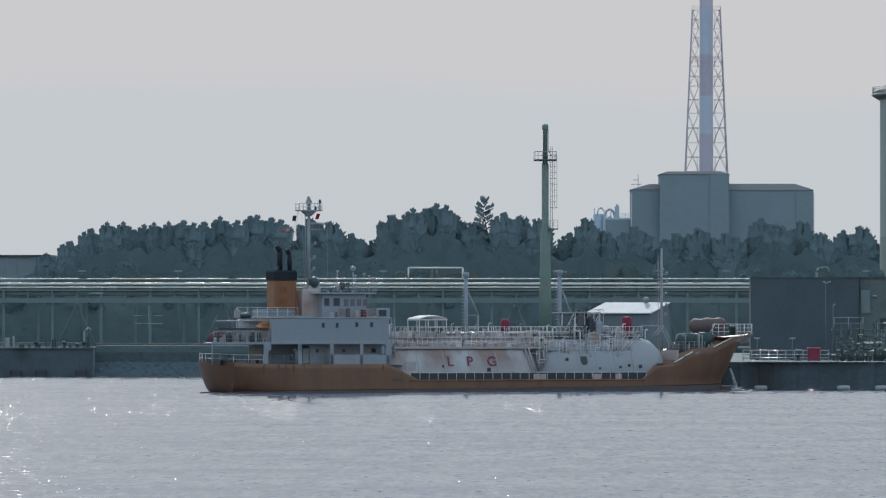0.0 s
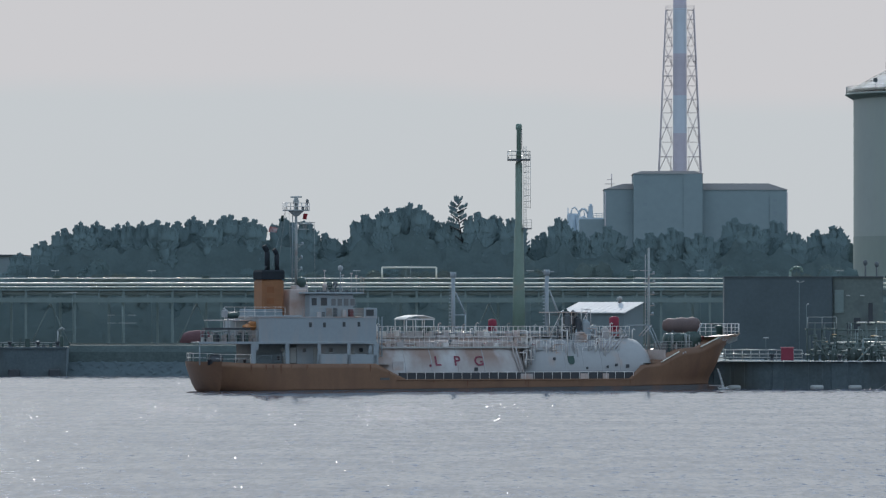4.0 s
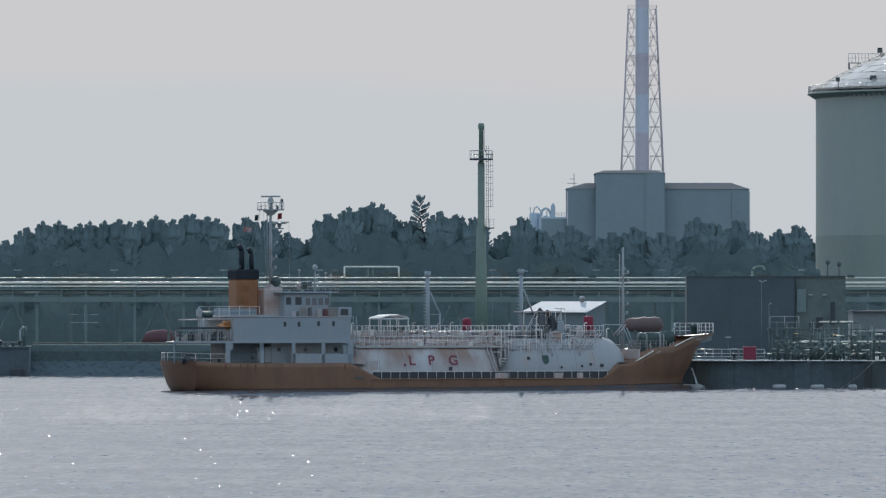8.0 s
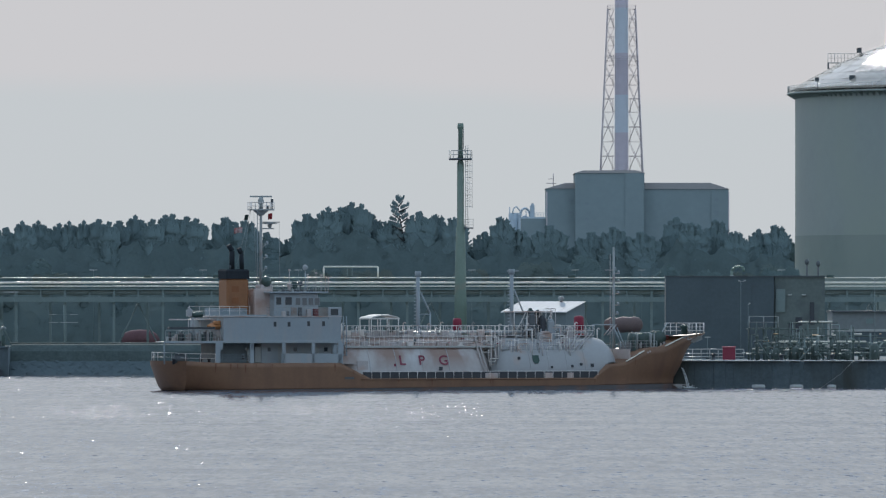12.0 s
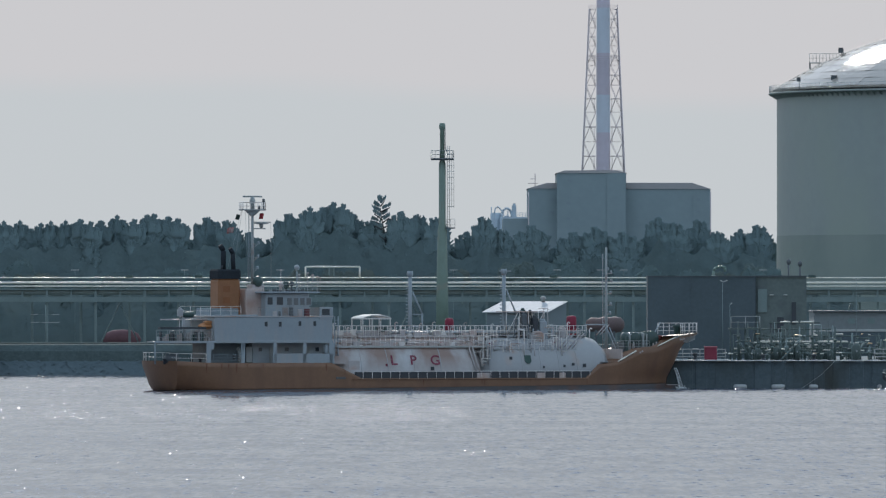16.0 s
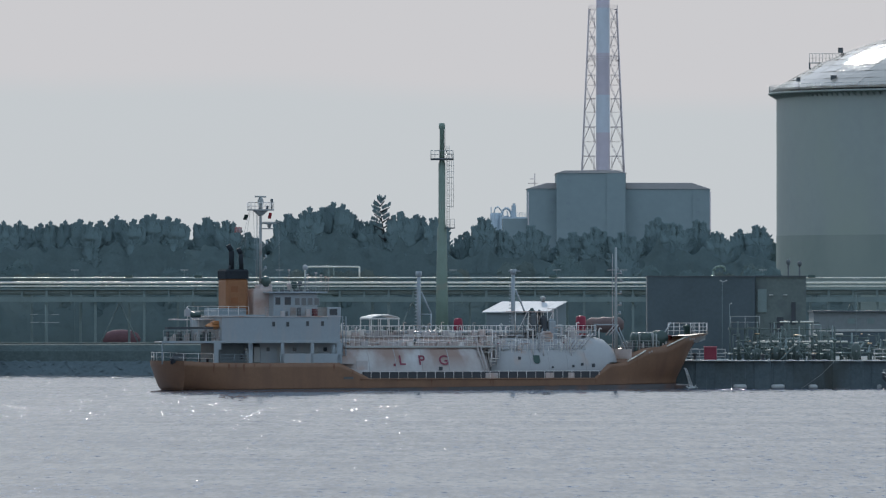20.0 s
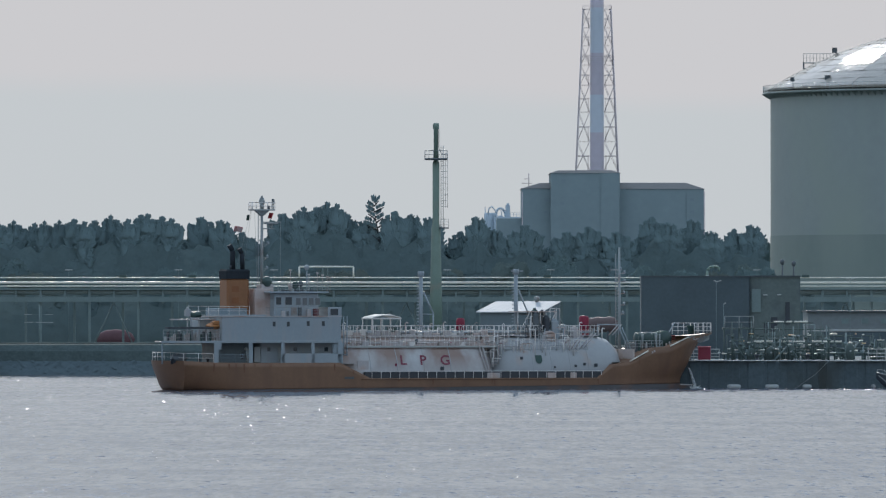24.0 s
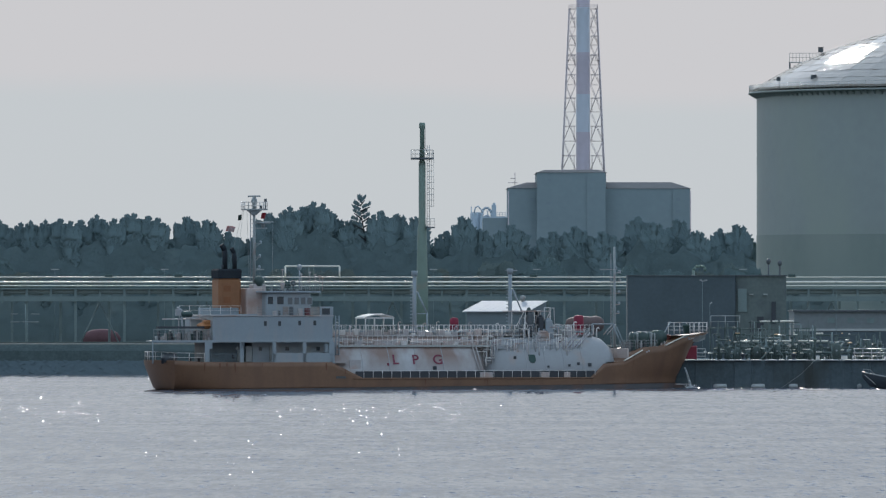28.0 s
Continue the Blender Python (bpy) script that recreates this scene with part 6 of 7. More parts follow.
part("compressor_roof", Mesh().bevelled(43.1, 48.2, -1.6, 1.2, 9.14, 9.26, 0.02), PINK, ship, "rust-stained flat roof over the compressors")
for x in (43.3, 45.0, 46.6, 48.0):
    part("roof_leg", Mesh().tube((x, -1.5, zc - 0.3), (x, -1.5, 9.2), 0.05, 5), RAILW, ship)
for x in (43.3, 46.6):
    part("roof_brace", Mesh().tube((x, -1.5, zc), (x + 1.5, -1.5, 9.1), 0.045, 5), RAILW, ship)
for k in range(9):
    x = 44.0 + k * 0.6
    part("riser", Mesh().path([(x, -2.3, zf), (x, -2.3, zc + prng.uniform(0.4, 1.6)), (x + 0.35, -2.0, zc + prng.uniform(0.3, 1.0))], 0.08, 6), WHITE if k % 3 else DARK, ship)
part("gantry_frame", Mesh().path([(53.29, -1.8, zc), (53.29, -1.8, 7.65), (56.05, -1.8, 7.65), (56.05, -1.8, zc)], 0.08, 6), WHITE, ship)
for a, b in (((54.74, -1.8, zc), (55.9, -1.8, 7.65)), ((50.25, -3.9, zf), (51.84, -3.9, 6.64)), ((49.16, -3.9, zf), (50.46, -3.9, zc + 0.2))):
    part("sloping_ladder", Mesh().tube(a, b, 0.07, 5).tube((a[0] + 0.45, a[1], a[2]), (b[0] + 0.45, b[1], b[2]), 0.07, 5), WORN, ship)
stairs = part("stairs", Mesh().tube((55.9, -2.2, 7.31), (57.06, -2.2, 4.75), 0.07, 5).tube((56.26, -2.2, 7.31), (57.43, -2.2, 4.75), 0.07, 5), WHITE, ship)
part("tank_stairs", Mesh().tube((37.41, -4.2, zw), (38.21, -5.3, 1.4), 0.08, 5).tube((37.84, -4.2, zw), (38.64, -5.3, 1.4), 0.08, 5), WORN, ship, "steep ladder between the tanks")
part("house_ladder", Mesh().tube((20.37, -4.5, 1.4), (20.37, -4.5, 8.68), 0.07, 5).tube((20.79, -4.5, 1.4), (20.79, -4.5, 8.68), 0.07, 5), WHITE, ship, "white ladder on the house front")
for k in range(12):
    part("tread", Mesh().box(20.37, 20.79, -4.6, -4.4, 1.8 + k * 0.58, 1.86 + k * 0.58), WHITE, ship)

# ---- forecastle ----
part("forecastle_bulkhead", Mesh().bevelled(56.6, 56.8, -5.0, 5.0, 1.3, 4.76, 0.03), PINK, ship, "faded pinkish forecastle bulkhead")
fore = part("foremast", Mesh().tube((56.77, 0, 3.2), (56.77, 0, 16.88), 0.21, 10, 0.12), GREY, ship, "white foremast with lights and ladder")
for k in range(24):
    part("rung", lr, GREY, fore, at=pose(56.77 - 0.45, 0, 4.5 + k * 0.42))
part("mast_stay", Mesh().tube((56.77 - 0.45, 0, 3.2), (56.77 - 0.45, 0, 16.07), 0.04, 5), WORN, fore)
for py, a, b in ((478, -1.1, 0.3), (484, 0.0, 0.75), (499, -0.6, 0.8), (520, -0.2, 0.7), (540, 0, 0.7), (556, 0.0, 0.6)):
    zz = 10 + (540 - py) * 0.0674
    yd = part("light_bracket", Mesh().box(56.77 + a, 56.77 + b, -0.1, 0.1, zz - 0.05, zz + 0.03), WORN, fore)
    part("navigation_light", Mesh().lathe((56.77 + b - 0.12, 0, zz), [(0.1, 0), (0.15, 0.04), (0.15, 0.26), (0.06, 0.34)], 10), GREY if py % 2 else WHITE, yd)
windlass = part("windlass", Mesh().lathe((58.37, -1.2, 5.96), [(0.2, -0.2), (0.75, 0), (0.75, 0.5), (0.4, 0.6), (0.4, 2.0), (0.8, 2.1), (0.8, 2.6), (0.2, 2.7)], 18, "x"), GREEN, ship, "green anchor windlass")
for px, rr in ((61.65, 0.92), (59.54, 0.7)):
    part("drum", Mesh().lathe((0, 0, 0), [(0.1, -0.7), (rr, -0.66), (rr, -0.5), (rr * 0.6, -0.4), (rr * 0.6, 0.4), (rr, 0.5), (rr, 0.66), (0.1, 0.7)], 20), GREEN, windlass, at=pose(px, -1.7, 6.02, 90, 0, 0))
for k in range(10):
    part("brake_gear", Mesh().bevelled(58.37 + 0.42 * k, 58.37 + 0.42 * k + prng.uniform(0.15, 0.3), -2.4, -2.0, 3.2, 5.96 + prng.uniform(-0.6, 0.7), 0.05), prng.choice((GREEN, GREY, WORN, DARK)), windlass)
part("motor", Mesh().bevelled(59.54, 60.85, -0.8, 0.4, 5.61, 6.76, 0.15), GREY, windlass)
part("bed", Mesh().box(58.08, 62.75, -2.0, 1.6, 3.2, 5.55), DARK, windlass)
part("windlass_rope", Mesh().lathe((62.75, 0.3, 6.08), [(0.2, -0.3), (0.5, -0.25), (0.5, 0.3), (0.2, 0.35)], 14, "x"), WORN, ship)
railing(ship, [(55.96, -3.9, 4.69), (61.06, -3.0, 4.68)], 1.05, 0.75, GREY, 0.035)
zb = 6.48
part("bow_platform", plate(63.2, 68.2, zb - 0.15, 0.1), GREY, ship)
part("bow_bulwark", Mesh().loft([[(x, -half_beam(x, sheer(x) - d) - 0.04, sheer(x) - d), (x, -half_beam(x, sheer(x) - d / 2) - 0.04, sheer(x) - d / 2), (x, -half_beam(x, sheer(x)) - 0.04, sheer(x) + 0.1)] for x, d in ((64.2, 0.05), (65.2, 0.5), (66.2, 0.85), (67.2, 1.05), (68.3, 0.8))], closed=False), GREY, ship, "pale grey bow bulwark plating")
railing(ship, [(64.4, 2.2, zb), (65.8, 2.0, zb), (68.5, 0.1, zb)], 1.35, 0.8, WHITE, 0.045)
railing(ship, [(65.8, -1.5, zb), (68.5, -0.1, zb)], 1.35, 0.8, WHITE, 0.045)
part("bow_brace", Mesh().tube((63.19, 1.5, zb - 0.6), (64.43, 1.5, 7.9), 0.07, 6), WHITE, ship)
part("bitts", Mesh().lathe((65.74, -0.6, zb), [(0.42, 0), (0.42, 0.75), (0.55, 0.85), (0.55, 1.1), (0.2, 1.15)], 14), mat("dark_green_bitts", (0.02, 0.05, 0.045), 0.5), ship, "dark green mooring bitts")
part("red_reel", Mesh().bevelled(63.04, 63.77, -0.6, 0.3, zb - 0.9, zb - 0.1, 0.1), mat("rust_red_reel", (0.30, 0.09, 0.08), 0.6), ship)

# water running from the hawse pipe, in strands
FOAM = mat("white_water", (0.75, 0.80, 0.82), 0.3, var=0.1)
jets = []
for k in range(4):
    pts = []
    off = 0.03 * k
    for i in range(7):
        t = i / 6
        pts.append((65.45 + off + (0.75 + 0.06 * k) * t, -0.35 - 0.05 * k, 2.45 * (1 - t ** 1.25) + 0.02))
    jets.append(part("water_strand", Mesh().path(pts, 0.03 + 0.02 * (k % 2), 5), FOAM, ship, "thin stream of running water"))
splash = Mesh()
srg = random.Random(4)
for _ in range(70):
    c = Vector((66.2 + srg.gauss(0, 0.42), -0.6 + srg.gauss(0, 0.3), abs(srg.gauss(0, 0.16))))
    splash.add([c + Vector((0.07, 0, 0)), c + Vector((-0.07, 0, 0)), c + Vector((0, 0.07, 0)), c + Vector((0, 0, 0.12))], [(0, 1, 3), (0, 2, 3), (1, 2, 3), (0, 1, 2)])
splash_ob = part("splash", splash, FOAM, ship, "white splash where the stream lands")
splash_ob["kind"] = "stuff"

# ---- pines and broadleaf trees ----
def harbour_side(d):
    """Foliage takes the even shading of a crown's upright side over the water, so that single leaves do not flash."""
    return Vector((d.x * 0.25, -1.0, 0.1 + d.z * 0.06)).normalized()


def core(mesh, c, r, tall, norms, n=16, m=9):
    """The dense shaded body of a crown under its leaves."""
    k = len(mesh.v)
    rings = []
    for j in range(m):
        p = math.pi * (j + 0.15) / (m - 0.7)
        rings.append([(c.x + math.cos(2 * math.pi * i / n) * math.sin(p) * r, c.y + math.sin(2 * math.pi * i / n) * math.sin(p) * r, c.z - math.cos(p) * tall) for i in range(n)])
    mesh.loft(rings, soft=True)
    norms += [harbour_side((Vector(v) - c).normalized()) for v in mesh.v[k:]]


def shoot(mesh, c, d, size, r, norms, rng):
    """One stubby pine shoot, a blunt bottle brush."""
    k = len(mesh.v)
    u = d.orthogonal().normalized()
    w = d.cross(u)
    rings = []
    for q, h in ((0.55, 0.0), (1.0, 0.4), (0.92, 0.78), (0.4, 1.0)):
        rings.append([c + d * size * h + (u * math.cos(i * 1.2566) + w * math.sin(i * 1.2566)) * r * q * rng.uniform(0.7, 1.25) for i in range(5)])
    mesh.loft(rings, soft=True)
    for v in mesh.v[k:]:
        off = Vector(v) - c
        norms.append(((off - d * off.dot(d)).normalized() * 0.4 + Vector((0, -0.8, 0.1))).normalized())


def unit(a):
    return a / np.maximum(1e-6, np.linalg.norm(a, axis=1, keepdims=True))


def leaf_cloud(mesh, norms, feet, away, low, high, rng):
    """Loose pointed leaves or needle bundles, one at each foot."""
    c, a, n = np.array(feet), np.array(away), len(feet)
    size = rng.uniform(low, high, (n, 1))
    d = unit(rng.normal(0, 1, (n, 3)) * (0.7, 0.7, 0.6) + (0, 0, 0.35) + a * 0.7)
    s = unit(np.cross(d, rng.normal(0, 1, (n, 3)))) * size * rng.uniform(0.22, 0.36, (n, 1))
    e, mid = c + d * size * rng.uniform(0.7, 1.3, (n, 1)), c + d * size * 0.45
    face = unit(np.cross(s, e - c))
    side = np.where((face * a).sum(1, keepdims=True) > 0, 1.0, -1.0)
    s, face = s * side, face * side
    k = len(mesh.v)
    mesh.v += [tuple(p) for p in np.stack([c, mid + s, e, mid - s], 1).reshape(-1, 3).tolist()]
    mesh.f += [(k + 4 * i, k + 4 * i + 1, k + 4 * i + 2, k + 4 * i + 3) for i in range(n)]
    mesh.soft += [False] * n
    norms += [Vector(q) for q in np.repeat(unit(a + face * 0.3), 4, axis=0).tolist()]


def fan(mesh, c, r, tall, count, low, high, norms, rng, thick=0.165):
    """A head of stubby shoots that spread like fingers from the end of a limb."""
    for i in range(count):
        a, lean = i * 2.4 + rng.uniform(-0.3, 0.3), 0.85 * (i + 0.3) / count
        d = Vector((math.cos(a) * math.sin(lean), math.sin(a) * math.sin(lean), math.cos(lean)))
        foot = c + Vector((d.x * r, d.y * r, d.z * tall)) * 0.8
        shoot(mesh, foot, (d + Vector((0, 0, 0.45))).normalized(), rng.uniform(low, high), thick * rng.uniform(0.8, 1.2), norms, rng)


def pine_kind(seed, height, spread, low, leaves, open_top=False):
    """A leaning trunk with limbs, and a crown of merging boughs that end in heads of stubby upright shoots."""
    rng = random.Random(seed)
    root = thing("pine_tree", "dark green coastal pine with upright bunched shoots", "tree", group="shore pines")
    wood, crown, norms, feet, away = Mesh(), Mesh(), [], [], []
    bend = [Vector((rng.uniform(-0.2, 0.2) * k, rng.uniform(-0.2, 0.2) * k, height * 0.9 * k / 4)) for k in range(5)]
    for k in range(4):
        wood.tube(bend[k], bend[k + 1], 0.30 - 0.06 * k, 7, 0.24 - 0.06 * k)

    def trunk_at(h):
        k = min(3, max(0, int(h * 4 / 0.97)))
        return bend[k].lerp(bend[k + 1], min(1, h * 4 / 0.97 - k))
    if open_top:
        # a slender candelabra of bare limbs, each with small heads along it
        for j in range(15):
            h = 0.70 + 0.26 * j / 14
            a, p = (j % 2) * math.pi + rng.uniform(-1.0, 1.0), trunk_at(h)
            p = Vector((p.x, p.y, height * h * 0.95))
            reach = spread * (1.0 - 0.35 * j / 14) * rng.uniform(0.75, 1.1)
            tip = p + Vector((math.cos(a) * reach, math.sin(a) * reach, reach * rng.uniform(0.2, 0.6)))
            wood.tube(p, tip, 0.11, 5, 0.06)
            for q in (0.3, 0.55, 0.8, 1.0):
                fan(crown, p.lerp(tip, q) + Vector((0, 0, 0.1)), 0.12, 0.12, 5, 0.25, 0.55, norms, rng, 0.11)
        fan(crown, Vector((bend[4].x, bend[4].y, height * 0.94)), 0.25, 0.25, 8, 0.5, 0.8, norms, rng)
        part("trunk", wood, BARK, root)
        part("crown", rounded(crown.data("crown", FOLIAGE, False), norms), FOLIAGE, root)
        return root
    mid, half = height * (low + 0.86) / 2, height * (0.86 - low) / 2
    boughs = [(Vector((bend[2].x, bend[2].y, mid)), spread * 0.82, half * 0.9)]
    boughs += [(Vector((bend[3].x + q * spread, bend[3].y, height * 0.78)), spread * 0.5, height * 0.1) for q in (-0.32, 0.0, 0.32)]
    for j in range(15):
        h, a = low + (0.84 - low) * (j + 0.5) / 15, j * 2.4 + rng.uniform(-0.4, 0.4)
        reach = spread * 0.62 * math.sqrt(max(0.05, 1 - abs((height * h - mid) / half) ** 3.5))
        p = trunk_at(h)
        boughs.append((Vector((p.x + math.cos(a) * reach, p.y + math.sin(a) * reach, height * h)), spread * rng.uniform(0.34, 0.5), rng.uniform(1.0, 1.6)))
    for c, r, tall in boughs:
        core(crown, c, r * 0.97, tall * 0.97, norms)
        wood.tube(trunk_at(max(0.05, c.z / height - 0.06)), c, 0.1, 5, 0.04)
        for _ in range(int(leaves * r * (r + tall)) + 30):
            d = Vector((rng.gauss(0, 1), rng.gauss(0, 1), rng.gauss(0.1, 0.9))).normalized()
            foot = c + Vector((d.x * r, d.y * r, d.z * tall)) * rng.uniform(0.92, 1.0)
            feet.append(tuple(foot)), away.append(tuple(harbour_side(d)))
        if c.z + tall > height * 0.62:
            for _ in range(int(7 * r * tall) + 3):
                d = Vector((rng.gauss(0, 1), rng.gauss(0, 0.5), rng.gauss(0.5, 0.4))).normalized()
                foot = c + Vector((d.x * r, d.y * r, d.z * tall)) * 0.93
                shoot(crown, foot, Vector((d.x * 0.6, d.y * 0.4, rng.uniform(0.5, 1.0))).normalized(), rng.uniform(0.4, 0.85), rng.uniform(0.13, 0.2), norms, rng)
    # heads of the upper limbs, the leader highest
    count = max(7, int(spread * 4.6))
    for j in range(count):
        dx = (2 * (j + 0.5) / count - 1) * 0.95 + rng.uniform(-0.08, 0.08) if j else 0.0
        dy = rng.uniform(-0.4, 0.4)
        lift = (1.0 - 0.75 * dx * dx) * rng.uniform(0.3, 1.0) * 1.5 if j else 1.4
        foot = Vector((bend[3].x + dx * spread * 0.8, bend[3].y + dy * spread * 0.6, height * (0.78 + 0.11 * math.sqrt(max(0.0, 1 - dx * dx)))))
        tip = foot + Vector((dx * 0.5, 0, lift))
        wood.tube(foot - Vector((dx * 0.5, 0, 0.8)), tip, 0.1, 5, 0.06)
        r = rng.uniform(0.3, 0.5)
        for q in (0.0, 0.6, 1.0):
            core(crown, foot.lerp(tip, q), r * (1.6 - 0.7 * q), 0.5, norms, 10, 6)
        fan(crown, foot.lerp(tip, 0.4), r * 1.3, 0.4, 9, 0.35, 0.75, norms, rng)
        fan(crown, tip, r, 0.4, 9, 0.35, 0.75, norms, rng)
    leaf_cloud(crown, norms, feet, away, 0.16, 0.32, np.random.default_rng(seed))
    part("trunk", wood, BARK, root)
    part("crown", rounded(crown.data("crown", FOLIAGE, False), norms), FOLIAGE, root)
    return root


def broadleaf_kind(seed, height, spread, name, label, category, group, material):
    """A low round-headed tree or shrub: a forked trunk and a crown of many small leaves on rounded boughs."""
    rng = random.Random(seed)
    root = thing(name, label, category, group=group)
    wood, crown, norms, feet, away = Mesh(), Mesh(), [], [], []
    wood.tube((0, 0, 0), (0, 0, height * 0.45), 0.22, 7, 0.14)
    heart = Vector((0, 0, height * 0.47))
    balls = [(heart, spread * 0.82, height * 0.44)]
    for i in range(11):
        a, h = i * 2.4 + rng.uniform(-0.3, 0.3), rng.uniform(0.2, 0.85)
        c = Vector((math.cos(a) * spread * 0.6, math.sin(a) * spread * 0.6, height * h))
        wood.tube((0, 0, height * 0.2), c, 0.1, 5, 0.04)
        balls.append((c, spread * rng.uniform(0.3, 0.48), spread * rng.uniform(0.3, 0.42)))
    for c, r, tall in balls:
        core(crown, c, r * 0.96, tall * 0.96, norms)
        for _ in range(int(380 * r * tall) + 30):
            d = Vector((rng.gauss(0, 1), rng.gauss(0, 1), rng.gauss(0.1, 0.9))).normalized()
            feet.append(tuple(c + Vector((d.x * r, d.y * r, d.z * tall)) * rng.uniform(0.9, 1.04)))
            away.append(tuple(harbour_side(d)))
    leaf_cloud(crown, norms, feet, away, 0.18, 0.34, np.random.default_rng(seed))
    part("trunk", wood, BARK, root)
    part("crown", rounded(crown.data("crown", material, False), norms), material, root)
    return root


def set_out(first, pick, m, scale):
    """Stands the first plant of a kind, or a copy of it, at a pose."""
    ob = copy_thing(pick, m) if pick in first else pick
    first.add(pick)
    ob.matrix_basis = m
    ob.scale = scale


SPREADS = (1.5, 1.9, 2.3, 2.7, 3.2, 3.6, 4.2)
kinds = {}
slim = pine_kind(17, 18.0, 2.1, 0.62, 30, True)
# the pines that make the skyline of the wood: across, and height of the tip over the sea, in metres
PINES = [(-79.2, 15.0), (-76.8, 18.0), (-73.6, 19.8), (-70.2, 21.7), (-67.0, 22.7), (-64.7, 22.8), (-62.0, 22.4), (-59.9, 22.7),
         (-57.6, 22.8), (-55.3, 22.9), (-53.7, 22.5), (-52.2, 22.7), (-49.9, 23.6), (-47.0, 22.9), (-45.2, 23.6), (-44.0, 23.7),
         (-41.8, 23.3), (-40.3, 23.0), (-36.6, 23.3), (-32.7, 22.7), (-30.2, 21.0), (-24.1, 23.8), (-20.3, 24.8), (-18.2, 24.7), (-16.5, 25.5), (-15.0, 25.2),
         (-13.4, 23.7), (-10.6, 22.6), (-6.6, 24.1), (-3.4, 23.6), (-0.8, 23.1), (3.6, 21.1), (6.6, 23.2), (9.3, 21.3), (13.0, 22.0),
         (19.6, 21.0), (23.2, 21.8), (27.4, 21.0), (33.1, 23.3), (35.9, 22.3), (39.8, 22.8), (42.4, 21.0), (45.9, 21.5), (49.0, 22.0)]


def crown_height(x):
    for (x0, z0), (x1, z1) in zip(PINES, PINES[1:]):
        if x0 <= x <= x1:
            t = (x - x0) / (x1 - x0)
            return z0 + (z1 - z0) * t - min(3.0, 0.7 * (x1 - x0)) * 4 * t * (1 - t) * 0.5
    return 12.0 if x < 0 else 20.5


tree_rng = random.Random(21)
first = set()
spots = []
for i, (x, z) in enumerate(PINES):
    gaps = [abs(PINES[j][0] - x) for j in (i - 1, i + 1) if 0 <= j < len(PINES)]
    half = min(3.2, max(1.6, 0.4 * min(gaps) + 0.4 * sum(gaps) / len(gaps)))
    spots.append((x, 1300 + tree_rng.uniform(-4, 4), z, half))
# younger pines that fill the wood below and behind
x = -78.0
while x < 50:
    spots.append((x, 1309 + tree_rng.uniform(-3, 3), crown_height(x) - tree_rng.uniform(0.4, 1.9), tree_rng.uniform(1.5, 2.5)))
    x += tree_rng.uniform(1.2, 2.2)
# pines that show past the storage tank
for i in range(5):
    spots.append((55.4 + 1.4 * i, 1455 + i % 3, 22.0 - (i * 2 % 5) * 0.4, 1.6))
for x, y, top, half in spots:
    k = min(range(7), key=lambda k: abs(SPREADS[k] - half))
    s = (top - 4.0) / 18.0
    w = half / SPREADS[k] * tree_rng.uniform(0.94, 1.06)
    if k not in kinds:
        kinds[k] = pine_kind(11 + k, 18.0, SPREADS[k], 0.15 + 0.03 * max(0, 4 - k), 120)
    set_out(first, kinds[k], pose(x, y, 3.95, 0, 0, tree_rng.uniform(-30, 30)), (w, w, s))
set_out(first, slim, pose(-9.0, 1298, 3.95), (1.0, 1.0, (27.21 - 4.0) / 18.0))

# broadleaf trees in front of the pines, and shrubs along the rack
leafy = [broadleaf_kind(50 + i, 10.0, s, "broadleaf_tree", "dull green round-headed tree below the pines", "tree", "broadleaf trees", BROADLEAF) for i, s in enumerate((3.0, 2.5, 3.4, 2.7))]
bushes = [broadleaf_kind(70 + i, 6.0, s, "shrub", "dark bushy shrub behind the pipe rack", "shrub", "shrubs along the rack", DARKLEAF) for i, s in enumerate((2.3, 2.7, 2.0))]
leaf_rng = random.Random(5)
x = PINES[0][0] + 2
while x < 51:
    s = leaf_rng.uniform(0.75, 1.15) * min(1.0, (crown_height(x) - 4) / 16)
    set_out(first, leaf_rng.choice(leafy), pose(x, 1284 + leaf_rng.uniform(-4, 4), 3.9, 0, 0, leaf_rng.uniform(-30, 30)), (s, s, s * leaf_rng.uniform(0.95, 1.3)))
    x += leaf_rng.uniform(0.9, 1.7)
x = -86
while x < 60:
    s = leaf_rng.uniform(0.8, 1.25)
    set_out(first, leaf_rng.choice(bushes), pose(x, 1270 + leaf_rng.uniform(-3, 3), 3.9, 0, 0, leaf_rng.uniform(-30, 30)), (s, s, s * leaf_rng.uniform(1.0, 1.4)))
    x += leaf_rng.uniform(0.9, 1.6)

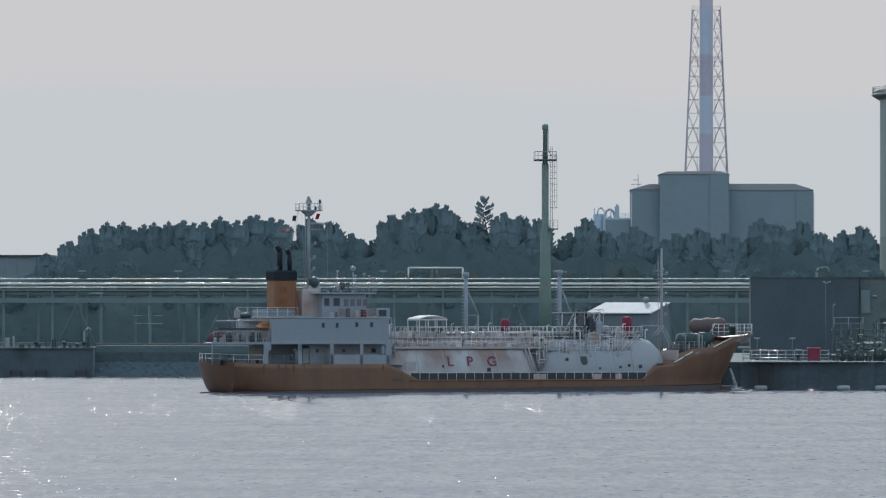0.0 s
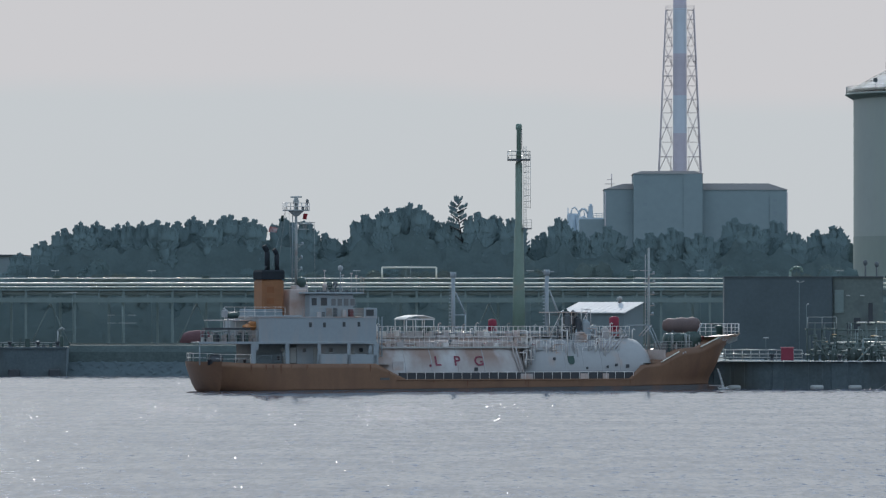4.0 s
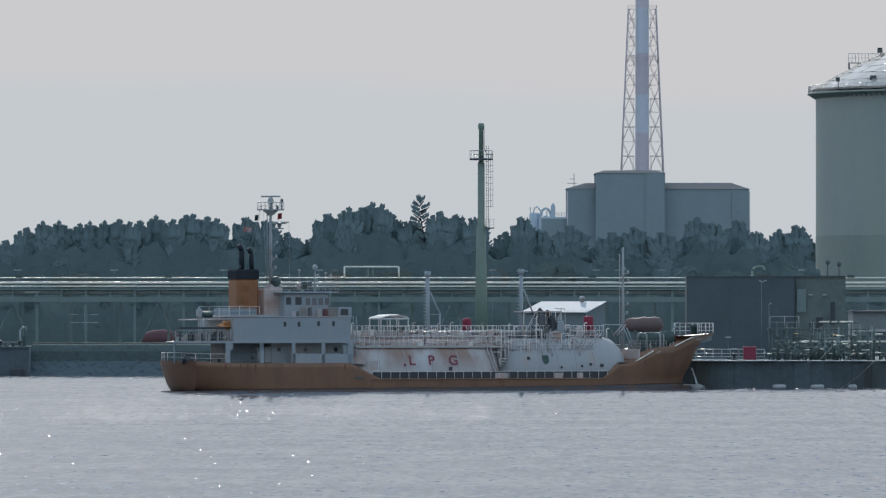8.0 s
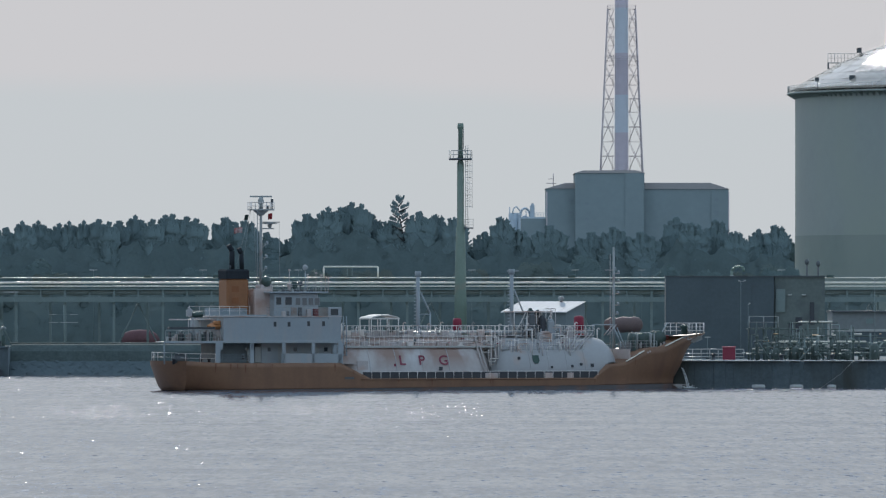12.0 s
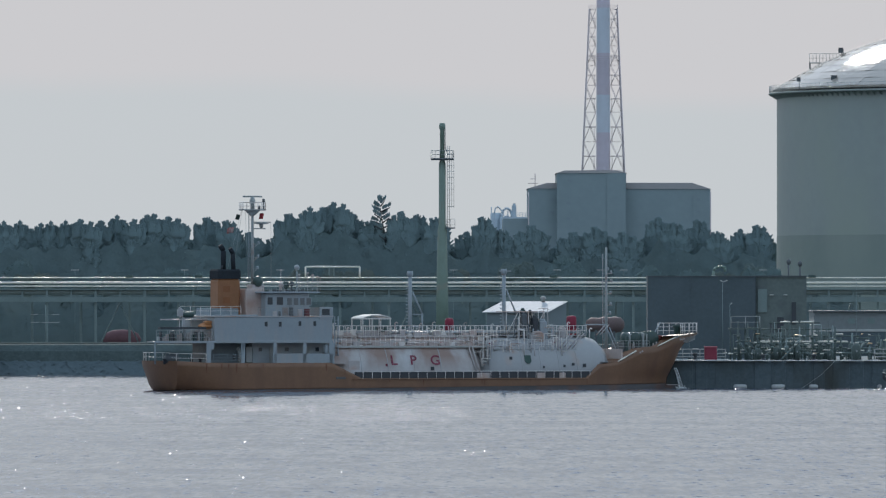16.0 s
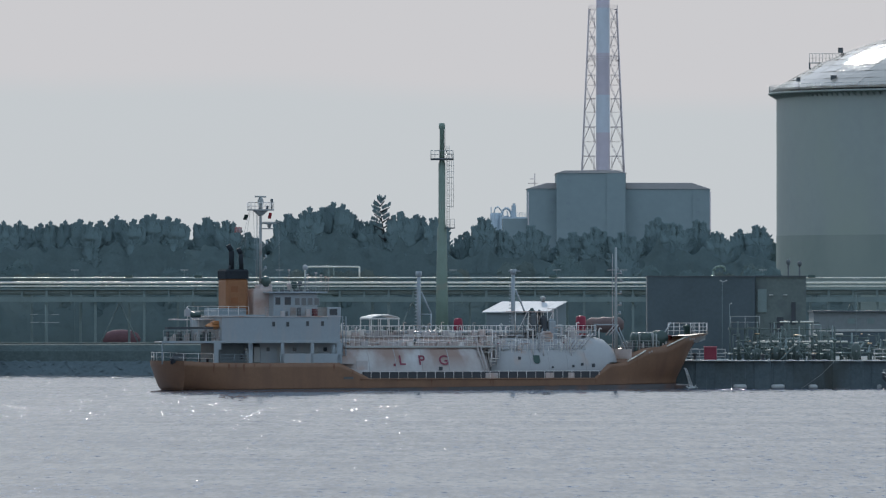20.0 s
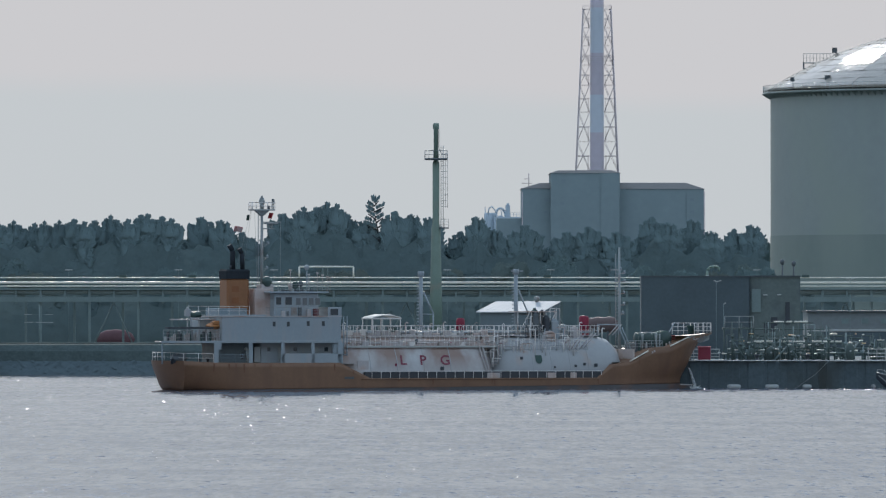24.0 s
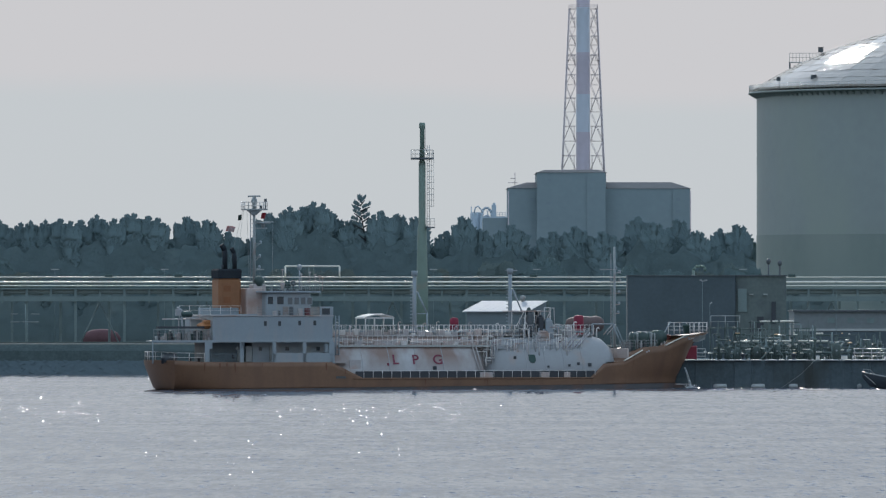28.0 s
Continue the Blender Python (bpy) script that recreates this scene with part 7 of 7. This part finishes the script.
def leafy_wall(name, label, category, material, height_at, y0, x0, x1, cols, rows, sprays, seed):
    """The dense shaded growth behind single crowns: one uneven face of leaves."""
    mesh, norms, rng = Mesh(), [], random.Random(seed)
    def spot(i, j):
        x, t = x0 + (x1 - x0) * i / (cols - 1), j / (rows - 1)
        return Vector((x, y0 + 5 * t * t + 0.6 * noise.noise(Vector((x * 0.5, t * 5, seed))), 3.9 + height_at(x) * t))
    mesh.loft([[spot(i, j) for i in range(cols)] for j in range(rows)], closed=False, soft=True)
    def lie(v):
        q = noise.noise_vector(Vector(v) * 0.5) * 0.5
        return Vector((q.x, -1, 0.1 + q.z * 0.3)).normalized()
    norms += [lie(v) for v in mesh.v]
    feet = [spot(rng.uniform(0, cols - 1), rng.random() * (rows - 1)) for _ in range(sprays)]
    leaf_cloud(mesh, norms, [tuple(c) for c in feet], [tuple(lie(c)) for c in feet], 0.2, 0.4, np.random.default_rng(seed))
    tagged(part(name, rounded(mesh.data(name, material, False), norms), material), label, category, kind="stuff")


# pine wood given the darker leaf copy, so its shade is in the colour
leafy_wall("wood_edge", "dense dull green heart of the wood below the pines", "woodland", DARKLEAF,
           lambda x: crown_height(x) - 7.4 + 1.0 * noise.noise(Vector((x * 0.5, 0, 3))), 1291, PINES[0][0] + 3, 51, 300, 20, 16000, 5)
leafy_wall("shrub_belt", "dark tangled undergrowth behind the pipe rack", "undergrowth", DARKLEAF,
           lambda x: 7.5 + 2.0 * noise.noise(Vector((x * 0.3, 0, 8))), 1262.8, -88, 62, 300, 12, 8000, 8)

# ---- movement ----
def motions():
    # seconds, middle of the ship across and away, heading off the picture's line
    ship_rows = [
        (0, -6.37, 998.0, 22.70), (2, -5.53, 998.35, 22.64), (4, -4.76, 998.66, 22.59), (6, -4.03, 998.95, 22.56), (8, -3.34, 999.23, 22.51),
        (10, -2.67, 999.49, 22.41), (12, -2.03, 999.75, 22.23), (14, -1.41, 1000.0, 21.98), (16, -0.81, 1000.24, 21.66), (18, -0.25, 1000.46, 21.29),
        (20, 0.28, 1000.68, 20.86), (22, 0.79, 1000.88, 20.38), (24, 1.26, 1001.07, 19.83), (26, 1.72, 1001.25, 19.19), (28, 2.16, 1001.43, 18.42)]
    walk(ship, [(t, pose(x, y, 0, 0, 0, a) @ pose(-35, 0, 0)) for t, x, y, a in ship_rows])
    walk(radar, [(k * 0.5, pose(*RADAR_AT, 0, 0, 68 + 142.86 * (k * 0.5 - 16.4))) for k in range(57)])
    for ob, at, phase in FLAGS:
        rows = []
        for k in range(57):
            t = k * 0.5
            swing = 24 * math.sin(1.9 * t + phase) + 12 * math.sin(3.7 * t + 2 * phase)
            rows.append((t, pose(*at, 6 * math.sin(2.3 * t + phase), 12 + 9 * math.sin(1.3 * t + phase), swing * 0.8)))
        walk(ob, rows)
    for k, ob in enumerate(jets):
        walk(ob, [(i * 0.5, pose(0.05 * math.sin(i * 1.7 + k), 0.03 * math.sin(i * 2.3 + 2 * k), 0.04 * math.sin(i * 2.9 + k))) for i in range(57)])
    walk(splash_ob, [(i * 0.5, pose(0.08 * math.sin(i * 2.1), 0.05 * math.sin(i * 1.3), 0.04 * math.sin(i * 2.7))) for i in range(57)])
    for g, ob in enumerate(crests):
        walk(ob, [(k * 0.5, pose(0.25 * math.sin(0.9 * k + g), 0, 0.07 * math.sin(k * 1.45 + g * 2.4) + 0.02 * math.sin(k * 2.6 + g))) for k in range(57)])
    walk(water, [(0, pose(0, 0, 0)), (14, pose(2.6, -3.4, 0)), (28, pose(5.2, -6.8, 0))])


motions()
